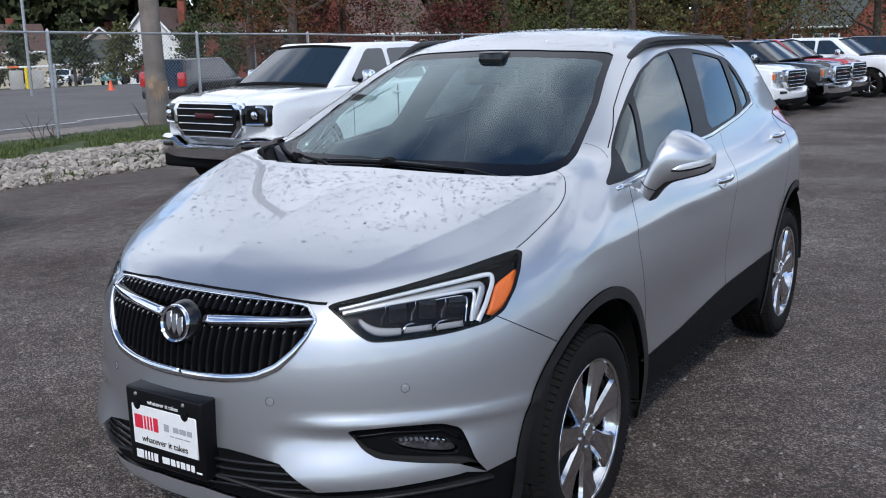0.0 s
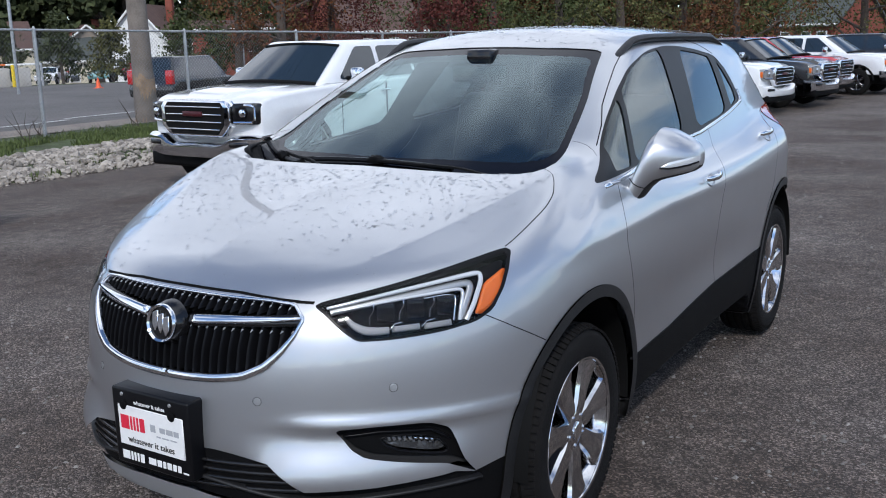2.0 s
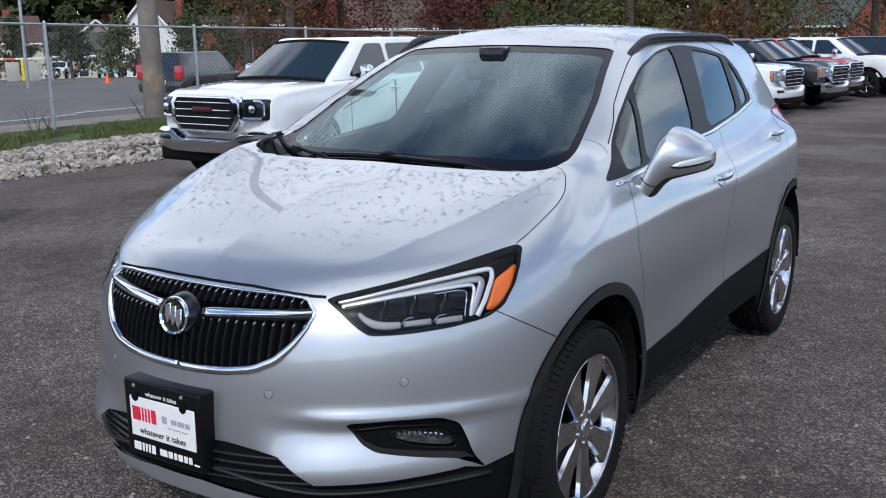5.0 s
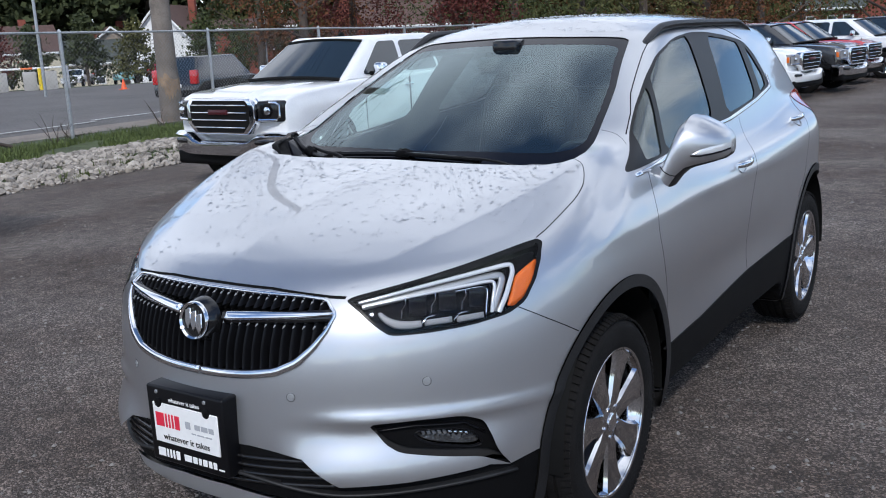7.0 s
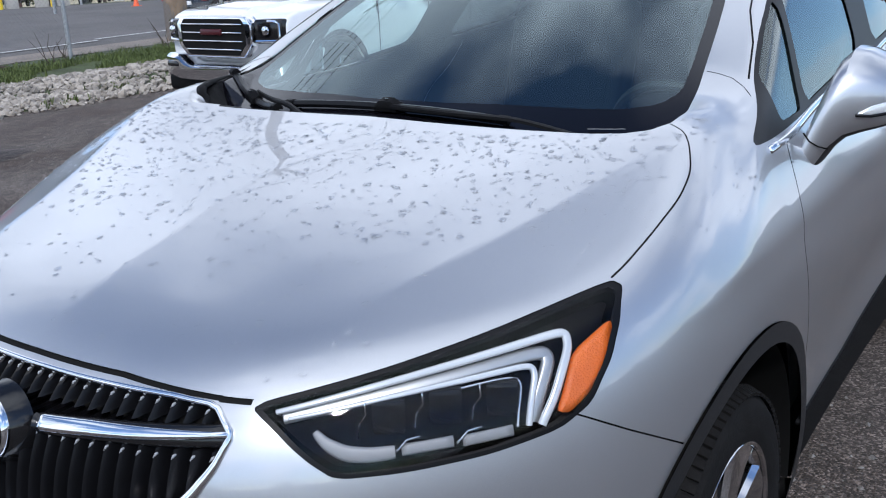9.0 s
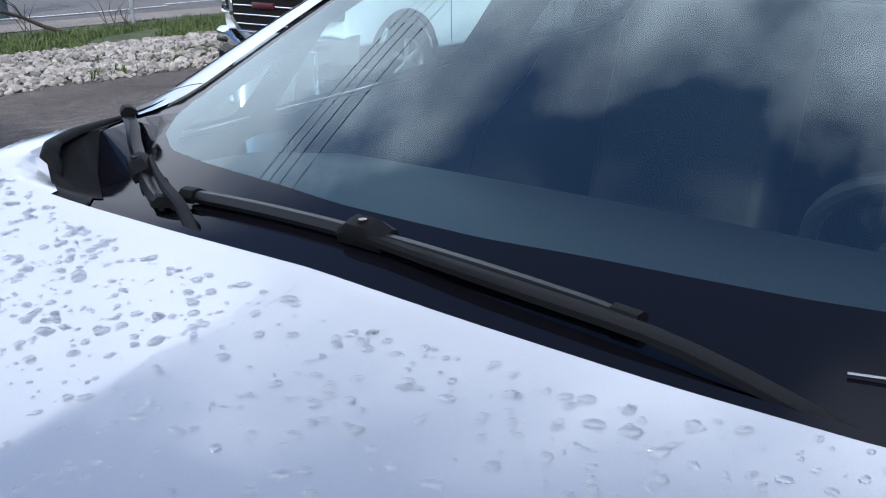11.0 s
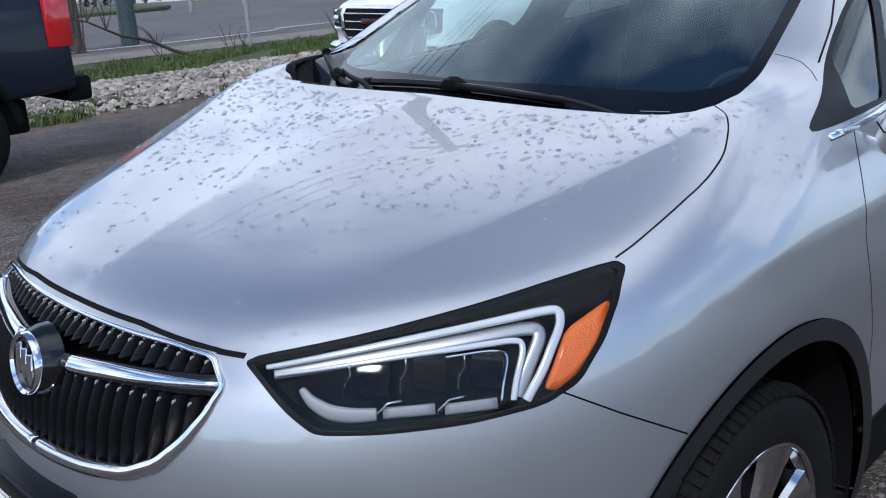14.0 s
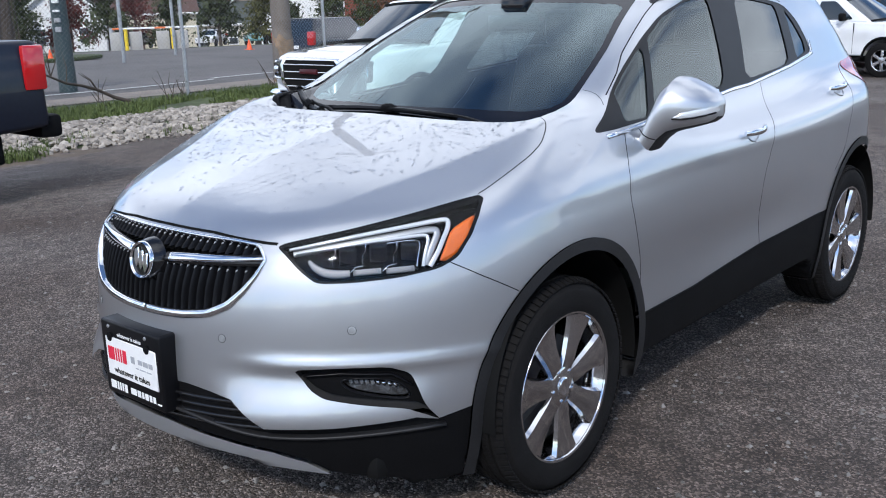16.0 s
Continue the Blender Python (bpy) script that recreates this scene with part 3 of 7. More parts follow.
def ribbon(pts, width, sink, thick):
    """A flat bar that follows the skin through places on it: (verts, faces)."""
    vs, fs = [], []
    pts = [np.array(p) for p in pts]
    nors = slope(np.array(pts))
    for i, p in enumerate(pts):
        d = pts[min(i + 1, len(pts) - 1)] - pts[max(i - 1, 0)]
        d = d / np.linalg.norm(d)
        n = nors[i]
        s = np.cross(d, n)
        w = width[i] if isinstance(width, (list, tuple)) else width
        b = p - n * sink
        vs += [b + s * w / 2 - n * thick, b + s * w / 2, b + s * w / 2 * 0.6 + n * thick * 0.3, b - s * w / 2 * 0.6 + n * thick * 0.3, b - s * w / 2, b - s * w / 2 - n * thick]
    for i in range(len(pts) - 1):
        for k in range(5):
            a = i * 6 + k
            fs.append((a, a + 1, a + 7, a + 6))
    fs.append(tuple(range(6))[::-1])
    fs.append(tuple(range(len(vs) - 6, len(vs))))
    return vs, fs


def dense(pts, step):
    out = []
    for a, b in zip(pts, pts[1:]):
        a, b = np.array(a, float), np.array(b, float)
        k = max(1, int(np.linalg.norm(b - a) / step))
        out += [tuple(a + (b - a) * i / k) for i in range(k)]
    return out + [tuple(pts[-1])]


def mirrored(ob_data):
    vs, fs = ob_data
    return [np.array((-v[0], v[1], v[2])) for v in vs], [tuple(f)[::-1] for f in fs]


# outlines of the car's panels and openings, on its left half
GRILLE = [(-0.4, 0.91), (0.119, 0.907), (0.299, 0.905), (0.377, 0.898), (0.413, 0.864), (0.4, 0.823), (0.373, 0.78), (0.333, 0.738), (0.274, 0.71), (0.19, 0.698), (0.087, 0.693), (-0.4, 0.693)]
HEAD = [(0.416, 0.899), (0.565, 0.936), (0.657, 0.963), (0.762, 1.001), (0.781, 0.992), (0.796, 0.950), (0.801, 0.905), (0.793, 0.850), (0.768, 0.824), (0.704, 0.809), (0.619, 0.802), (0.545, 0.802), (0.51, 0.828), (0.46, 0.870)]
FOG = [(0.500, 0.566), (0.611, 0.569), (0.698, 0.564), (0.732, 0.539), (0.752, 0.489), (0.766, 0.441), (0.783, 0.390), (0.762, 0.420), (0.738, 0.444), (0.647, 0.466), (0.577, 0.484), (0.542, 0.509)]
FOGLAMP = [(0.592, 0.527), (0.660, 0.524), (0.702, 0.514), (0.726, 0.490), (0.736, 0.448), (0.667, 0.469), (0.618, 0.489)]
SKIRT = [(-0.4, 0.498), (0.185, 0.494), (0.347, 0.473), (0.41, 0.43), (0.449, 0.401), (0.604, 0.402), (0.753, 0.412), (0.779, 0.394), (0.823, 0.409), (0.97, 0.413), (0.97, 0.1), (-0.4, 0.1)]
SKID = [(-0.4, 0.366), (0.092, 0.362), (0.281, 0.336), (0.425, 0.311), (0.503, 0.28), (0.548, 0.236), (0.478, 0.226), (0.366, 0.235), (0.229, 0.250), (-0.4, 0.255)]
DLO = [(0.259, 1.112), (0.402, 1.173), (0.616, 1.29), (0.824, 1.389), (1.022, 1.466), (1.283, 1.522), (1.523, 1.539), (1.709, 1.536), (1.974, 1.512), (2.223, 1.478), (2.31, 1.406), (2.341, 1.306), (2.329, 1.249), (1.974, 1.212), (1.502, 1.17), (1.337, 1.166), (0.984, 1.141), (0.651, 1.122), (0.401, 1.113)]
PANE_A = [(0.649, 1.13), (0.787, 1.363), (0.644, 1.297), (0.494, 1.217), (0.468, 1.129)]
PANE_B = [(0.698, 1.132), (0.836, 1.381), (1.02, 1.455), (1.262, 1.511), (1.464, 1.528), (1.309, 1.187), (0.998, 1.154)]
PANE_C = [(1.505, 1.186), (1.711, 1.52), (1.949, 1.499), (2.128, 1.475), (2.021, 1.221)]
PANE_D = [(2.128, 1.232), (2.218, 1.459), (2.262, 1.394), (2.294, 1.308), (2.273, 1.261)]
SCREEN = [(-0.4, 0.085), (0.0, 0.088), (0.2, 0.082), (0.40, 0.078), (0.55, 0.080), (0.62, 0.090), (0.666, 0.112), (0.691, 0.152), (0.694, 0.227), (0.668, 0.330), (0.642, 0.456), (0.618, 0.60), (0.598, 0.704), (0.552, 0.871), (0.499, 1.088), (0.249, 1.045), (-0.046, 1.039), (-0.4, 1.039)]
SCREEN_IN = [(-0.4, 0.235), (0.0, 0.233), (0.11, 0.235), (0.31, 0.258), (0.42, 0.275), (0.52, 0.298), (0.59, 0.337), (0.62, 0.388), (0.606, 0.498), (0.58, 0.645), (0.565, 0.720), (0.521, 0.86), (0.487, 1.011), (0.279, 0.982), (-0.007, 0.969), (-0.4, 0.969)]


def ell(cy, cz, ry, rz, a0=-20, a1=200, n=40):
    return [(cy + ry * math.cos(radians(a)), cz + rz * math.sin(radians(a))) for a in np.linspace(a0, a1, n)]


def shrunk(poly, d):
    """A closed outline drawn in by d."""
    p = np.array(poly, float)
    t = np.roll(p, -1, 0) - np.roll(p, 1, 0)
    t /= np.maximum(np.linalg.norm(t, axis=1), 1e-9)[:, None]
    n = np.stack([-t[:, 1], t[:, 0]], 1)
    area = (p[:, 0] * np.roll(p[:, 1], -1) - np.roll(p[:, 0], -1) * p[:, 1]).sum()
    return [tuple(q) for q in p + n * d * math.copysign(1, area)]


def build_skin():
    s = Skin()
    front = lambda t: t[:, :, 1].mean(1) < 0.05
    nose = lambda t: t[:, :, 1].mean(1) < -0.1
    side = lambda t: t[:, :, 0].mean(1) > 0.45
    upper = lambda t: t[:, :, 2].mean(1) > 0.9
    # 1 cladding, 2 skid plate, 3 grille, 4 lamp, 5 fog bezel, 6 fog lamp, 7 window trim, 8-11 panes, 12 screen band, 13 screen, 14 gap, 15 flare, 20 wheel opening
    s.region(SKIRT, "xz", 1, front)
    s.region(SKID, "xz", 2, nose)
    s.region([(-1.0, 0.40), (-0.2, 0.41), (0.3, 0.462), (0.445, 0.467), (0.86, 0.469), (1.466, 0.507), (2.046, 0.522), (2.6, 0.54), (3.5, 0.5), (3.5, 0.1), (-1.0, 0.1)], "yz", 1, lambda t: side(t) & (t[:, :, 1].mean(1) > -0.36))
    s.region(rounded(GRILLE, 2, 0.3), "xz", 3, nose)
    s.region(rounded(HEAD, 2, 0.3), "xz", 27, front)
    s.region(shrunk(rounded(HEAD, 2, 0.3), 0.006), "xz", 4, front, [27])
    s.region(rounded(FOG, 2, 0.3), "xz", 5, nose)
    s.region(rounded(FOGLAMP, 2, 0.5), "xz", 6, nose)
    for cy, lab in ((0.0, 15), (2.555, 17)):
        s.region([(cy + 0.485, 0.12)] + ell(cy + 0.05, 0.36, 0.435, 0.462, 0, 180) + [(cy - 0.385, 0.12)], "yz", lab, side)
        s.region([(cy + 0.440, 0.12)] + ell(cy + 0.045, 0.36, 0.395, 0.424, 0, 180) + [(cy - 0.350, 0.12)], "yz", 20, side)
    s.region(rounded(DLO, 2, 0.35), "yz", 7, lambda t: side(t) & upper(t))
    for k, p in enumerate((PANE_A, PANE_B, PANE_C, PANE_D)):
        s.region(rounded(p, 2, 0.2), "yz", 8 + k, lambda t: side(t) & upper(t), [7])
    s.region(rounded(SCREEN, 2, 0.2), "xy", 12, upper)
    s.region(rounded([(2.66, 1.18), (2.98, 1.20), (3.25, 1.10), (3.25, 0.98), (2.88, 1.00), (2.76, 1.08)], 2, 0.3), "yz", 16, side)
    s.region(rounded(SCREEN_IN, 2, 0.3), "xy", 13, upper, [12])
    s.region([(0.385, 0.0), (0.80, 0.0), (0.80, 0.42), (0.688, 0.42), (0.675, 0.345), (0.664, 0.305), (0.645, 0.262), (0.588, 0.217), (0.479, 0.156), (0.394, 0.087)], "xy", 18, upper, [12])
    # the far corner of the glass ends earlier, under the fender's edge
    s.region([(0.47, 0.0), (0.80, 0.0), (0.80, 0.46), (0.703, 0.46), (0.693, 0.29), (0.667, 0.205), (0.636, 0.163), (0.604, 0.150), (0.560, 0.130), (0.470, 0.088)], "xy", 19, upper, [12, 18])
    paint = [0]
    CUT_HOOD = bent([(0.762, -0.262), (0.770, -0.225), (0.780, -0.145), (0.787, -0.045), (0.778, 0.030), (0.752, 0.090), (0.728, 0.125), (0.690, 0.148)], 2)
    CUT_NOSE = [(-0.424, 0.842), (-0.341, 0.790), (-0.227, 0.724)]
    CUT_DOOR = bent([(0.441, 1.108), (0.407, 1.052), (0.373, 0.977), (0.358, 0.898), (0.382, 0.796), (0.429, 0.659), (0.441, 0.471)], 1)
    CUT_MID = bent([(1.631, 1.162), (1.581, 1.048), (1.514, 0.928), (1.445, 0.804), (1.437, 0.689), (1.466, 0.513)], 1)
    CUT_REAR = bent([(2.667, 1.176), (2.496, 1.064), (2.419, 0.935), (2.38, 0.803), (2.256, 0.704)], 1)
    s.line([(0.374, 0.9035), (0.418, 0.9015)], "xz", 14, nose, 0.007, paint)
    s.line([(-0.02, 0.9185), (0.2, 0.9165), (0.374, 0.9045)], "xz", 14, nose, 0.006, paint)
    s.line(CUT_HOOD, "xy", 30, upper, 0.0030, paint)
    s.line(CUT_NOSE, "yz", 31, side, 0.003, paint)
    for k, c in enumerate((CUT_DOOR, CUT_MID, CUT_REAR)):
        s.line(c, "yz", 32 + k, side, 0.0038, paint)
    # panels: 21 hood, 22 fender, 23 front door, 24 rear door, 25 bumper
    m = s.tri.mean(1)
    zero = s.lab == 0
    hood_poly = [(-0.4, -1.1), (0.418, -1.1), (0.418, -0.72)] + [(0.56, -0.62), (0.66, -0.47)] + CUT_HOOD + [(0.60, 0.30), (-0.4, 0.30)]
    s.lab[zero & inside(hood_poly, m[:, [0, 1]]) & (m[:, 2] > 0.897)] = 21
    zero = s.lab == 0
    fend = inside(CUT_NOSE + [(-0.1, 0.6), (0.44, 0.42)] + CUT_DOOR[::-1] + [(0.30, 1.16), (-0.9, 1.16)], m[:, [1, 2]])
    s.lab[zero & fend & (m[:, 0] > 0.4)] = 22
    zero = s.lab == 0
    s.lab[zero & (m[:, 1] < -0.2)] = 25
    zero = s.lab == 0
    s.lab[zero & inside(CUT_DOOR + CUT_MID[::-1], m[:, [1, 2]]) & (m[:, 0] > 0.5)] = 23
    zero = s.lab == 0
    s.lab[zero & inside(CUT_MID + [(2.1, 0.52), (2.2, 0.66)] + CUT_REAR[::-1], m[:, [1, 2]]) & (m[:, 0] > 0.5)] = 24
    return s


def build_wheel(parent, cx, cy, cz, out, kind):
    """A tyre on a seven-spoke polished rim; out: +1 with its face to +x."""
    w = new("wheel")
    w.empty_display_size = 0.1
    w.parent = parent
    w.matrix_basis = pose(cx, cy, cz, 14 * kind, 0, 0 if out > 0 else 180)
    R, hw = 0.347, 0.108
    bm = bmesh.new()
    prof = [(-hw + 0.012, 0.232), (-hw, 0.262), (-hw, 0.30), (-hw + 0.018, 0.332), (-0.078, 0.343)]
    for g in (-0.055, -0.018, 0.018, 0.055):
        prof += [(g - 0.006, 0.347), (g - 0.005, 0.338), (g + 0.005, 0.338), (g + 0.006, 0.347)]
    prof += [(0.078, 0.343), (hw - 0.018, 0.332), (hw - 0.004, 0.316), (hw - 0.002, 0.312), (hw, 0.30), (hw + 0.001, 0.275), (hw - 0.002, 0.255), (hw - 0.012, 0.232)]
    lathe(bm, prof, 72)
    part("tyre", bm, M_TYRE, w, "black ribbed road tyre")
    bm = bmesh.new()
    for k in range(88):
        a = 2 * math.pi * k / 88
        for sx in (-1, 1):
            m = Matrix.Rotation(a, 4, "X") @ pose(sx * 0.086, 0, 0.3405, 0, sx * 22, 0)
            bmesh.ops.create_cube(bm, size=1, matrix=m @ Matrix.Diagonal((0.032, 0.017, 0.007, 1)))
            m = Matrix.Rotation(a + 0.02, 4, "X") @ pose(sx * 0.036, 0, 0.3455, 0, 0, sx * 24)
            bmesh.ops.create_cube(bm, size=1, matrix=m @ Matrix.Diagonal((0.026, 0.018, 0.005, 1)))
    part("tread", bm, M_TYRE, w, smooth=False)["kind"] = "stuff"
    bm = bmesh.new()
    lathe(bm, [(-0.09, 0.234), (-0.085, 0.222), (-0.02, 0.205), (0.04, 0.208), (0.075, 0.222), (0.090, 0.230), (0.101, 0.236), (0.103, 0.243), (0.096, 0.247), (0.085, 0.243)], 84)
    part("rim", bm, M_RIM, w, "polished chrome rim")
    bm = bmesh.new()
    lathe(bm, [(-0.03, 0.0), (-0.03, 0.15), (-0.02, 0.15), (-0.02, 0.0)], 40)
    part("brake_disc", bm, M_DARKMET, w)
    for k in range(7):
        bm = bmesh.new()
        # a broad flat spoke that widens to the rim, with deep bevelled flanks
        secs = []
        for r, half, x, deep in ((0.045, 0.030, 0.083, 0.03), (0.085, 0.034, 0.088, 0.035), (0.14, 0.040, 0.087, 0.045), (0.19, 0.052, 0.090, 0.055), (0.225, 0.068, 0.094, 0.055), (0.240, 0.078, 0.097, 0.05)):
            secs.append([bm.verts.new(q) for q in ((x - deep, -half * 0.75, r), (x - 0.012, -half, r), (x, -half * 0.84, r), (x + 0.002, 0, r), (x, half * 0.84, r), (x - 0.012, half, r), (x - deep, half * 0.75, r))])
        for a, b in zip(secs, secs[1:]):
            for j in range(6):
                bm.faces.new((a[j], a[j + 1], b[j + 1], b[j]))
        bmesh.ops.recalc_face_normals(bm, faces=bm.faces[:])
        bmesh.ops.rotate(bm, verts=bm.verts[:], matrix=Matrix.Rotation(2 * math.pi * k / 7, 3, "X"))
        part("spoke", bm, M_RIM, w)
    bm = bmesh.new()
    lathe(bm, [(0.03, 0.072), (0.078, 0.072), (0.086, 0.062), (0.088, 0.03), (0.089, 0.0)], 40)
    hub = part("hub", bm, M_RIM, w)
    bm = bmesh.new()
    lathe(bm, [(0.085, 0.031), (0.0925, 0.030), (0.0945, 0.026), (0.0935, 0.022), (0.0935, 0.0)], 32)
    part("centre_cap", bm, M_CHROME, hub)
    for k in range(5):
        bm = bmesh.new()
        a = 2 * math.pi * k / 5 + 0.3
        lathe(bm, [(0.06, 0.010), (0.0895, 0.0095), (0.0915, 0.007), (0.0915, 0.0)], 6)
        bmesh.ops.translate(bm, verts=bm.verts[:], vec=(0, 0.053 * math.cos(a), 0.053 * math.sin(a)))
        part("lug_nut", bm, M_CHROME, hub, smooth=False)
    return w


def text_mesh(name, words, size, material, parent, m, bold=0.0):
    cu = bpy.data.curves.new(name, "FONT")
    cu.body, cu.size, cu.align_x, cu.align_y, cu.extrude, cu.offset = words, size, "CENTER", "CENTER", 0.0006, bold
    tmp = bpy.data.objects.new(name, cu)
    me = bpy.data.meshes.new_from_object(tmp)
    bpy.data.objects.remove(tmp)
    me.materials.append(material)
    ob = new(name, me)
    ob.parent = parent
    ob.matrix_basis = m
    return ob


def screen_normals(p):
    """The even double curve of the windscreen, without the fillet at its foot."""
    x, y = p[:, 0], p[:, 1]
    n = np.stack([x * (0.1862 + 0.1252 * y), -(0.511 - 0.0546 * y - 0.0626 * x * x), np.ones(len(p))], 1)
    return n / np.linalg.norm(n, axis=1, keepdims=True)


def build_car():
    car = thing("compact_suv", "silver metallic compact sport utility car, wet with raindrops, on gravel", "car")
    s = build_skin()
    b = s.piece([0], "body_shell", M_PAINT, car)
    hood = s.piece([21], "hood", M_PAINT, car, far=[21, 30, 19])
    s.piece([25], "front_bumper", M_PAINT, car, lip=True)
    for mir in (False, True):
        s.piece([22], "front_fender", M_PAINT, car, both=False, mirror=mir)
        d = s.piece([23], "front_door", M_PAINT, car, both=False, mirror=mir)
        r = s.piece([24], "rear_door", M_PAINT, car, both=False, mirror=mir)
        s.piece([9], "door_window", M_SIDEG, d, "lightly tinted window", 0.006, both=False, mirror=mir)
        s.piece([8], "quarter_light", M_SIDEG, d, "lightly tinted window", 0.006, both=False, mirror=mir)
        s.piece([10], "door_window", M_PRIV, r, "dark privacy glass", 0.006, both=False, mirror=mir)
        s.piece([11], "quarter_window", M_PRIV, car, "dark privacy glass", 0.006, both=False, mirror=mir)
        s.piece([7], "window_trim", M_TRIM, car, "satin black window surround", 0.002, both=False, mirror=mir)
        for k in (15, 17):
            s.piece([k], "wheel_arch_flare", M_FLARE, car, "black plastic flare", -0.006, both=False, mirror=mir)
        s.piece([5], "fog_bezel", M_BLACK, car, "black plastic bezel", 0.022, both=False, mirror=mir)
    s.piece([1], "lower_cladding", M_BLACK, car, "unpainted black plastic cladding", 0.003)
    s.piece([2], "skid_plate", M_SATIN, car, "satin silver skid plate", -0.008)
    s.piece([14], "panel_gap", M_RUBBER, car, "", 0.004)
    for k in range(30, 35):
        for mir in (False, True):
            if not (mir and k == 30):
                s.piece([k], "panel_gap", M_RUBBER, car, "", 0.004, both=False, mirror=mir)
    s.piece([12, 18, 19], "windscreen_band", M_BAND, car, "black printed glass border", 0.004, shade=screen_normals, far=[12])
    for mir in (True,):
        s.piece([18], "cowl_corner", M_BLACK, car, "matt black plastic cowl corner", 0.002, both=False, mirror=mir)
    ws = s.piece([13], "windscreen", M_WIND, car, "windscreen that mirrors a cloudy sky", 0.004, shade=screen_normals)
    ws.visible_shadow = False
    s.piece([3], "grille_back", M_RUBBER, car, "", 0.085)
    s.piece([0, 21, 22, 23, 24, 25, 12, 7], "cabin_lining", M_LINER, car, "", 0.032)
    return car, s, hood


def wheel_liner(cy, sg):
    """The dark inner arch over a wheel."""
    rows = [[(sg * x, cy + 0.045 + 0.398 * math.cos(a), 0.36 + 0.428 * math.sin(a)) for a in np.radians(np.linspace(-6, 186, 30))] for x in (0.45, 0.70, 0.88)]
    vs = [p for r in rows for p in r]
    fs = [(i * 30 + k, i * 30 + k + 1, i * 30 + k + 31, i * 30 + k + 30) for i in range(2) for k in range(29)]
    vs += [(sg * 0.45, cy, 0.2)]
    fs += [(k, k + 1, len(vs) - 1) for k in range(29)]
    mesh_ob("wheel_liner", vs, fs, M_RUBBER, car, "black wheel arch liner")


def tri_under(car):
    bm = bmesh.new()
    box(bm, (-0.66, -0.62, 0.20), (0.66, 3.1, 0.30), 0.03)
    box(bm, (-0.60, -0.5, 0.30), (0.60, 0.5, 0.75), 0.05)
    box(bm, (-0.60, 2.0, 0.30), (0.60, 3.0, 0.8), 0.05)
    part("underbody", bm, M_RUBBER, car)


car, car_skin, hood = build_car()
tri_under(car)
for cy in (0.0, 2.555):
    for sg in (1, -1):
        wheel_liner(cy, sg)
for cy in (0.0, 2.555):
    build_wheel(car, 0.786, cy + 0.007, 0.350 - (0.02 if cy else 0), 1, 1 if cy else 2)
    build_wheel(car, -0.786, cy + 0.007, 0.350 - (0.02 if cy else 0), -1, 1)


# the car's fittings
def strip(name, pts, width, sink, thick, material, parent, label=""):
    return mesh_ob(name, *ribbon(pts, width, sink, thick), material, parent, label, smooth=True)


def both_sides(name, pts, width, sink, thick, material, parent, label=""):
    a = ribbon(pts, width, sink, thick)
    mesh_ob(name, *a, material, parent, label)
    mesh_ob(name, *mirrored(a), material, parent, label)


def snapped(pts):
    """Moves places onto the skin."""
    p = np.array(pts, float)
    e = 0.004
    for _ in range(6):
        g = np.stack([body(p[:, 0] + (e if k == 0 else 0), p[:, 1] + (e if k == 1 else 0), p[:, 2] + (e if k == 2 else 0)) - body(p[:, 0] - (e if k == 0 else 0), p[:, 1] - (e if k == 1 else 0), p[:, 2] - (e if k == 2 else 0)) for k in range(3)], 1) / (2 * e)
        p = p - g * (body(p[:, 0], p[:, 1], p[:, 2]) / np.maximum((g * g).sum(1), 1e-6))[:, None]
    return list(p)


def front_path(pts, step=0.02):
    return list(on_front_many(dense(pts, step)))


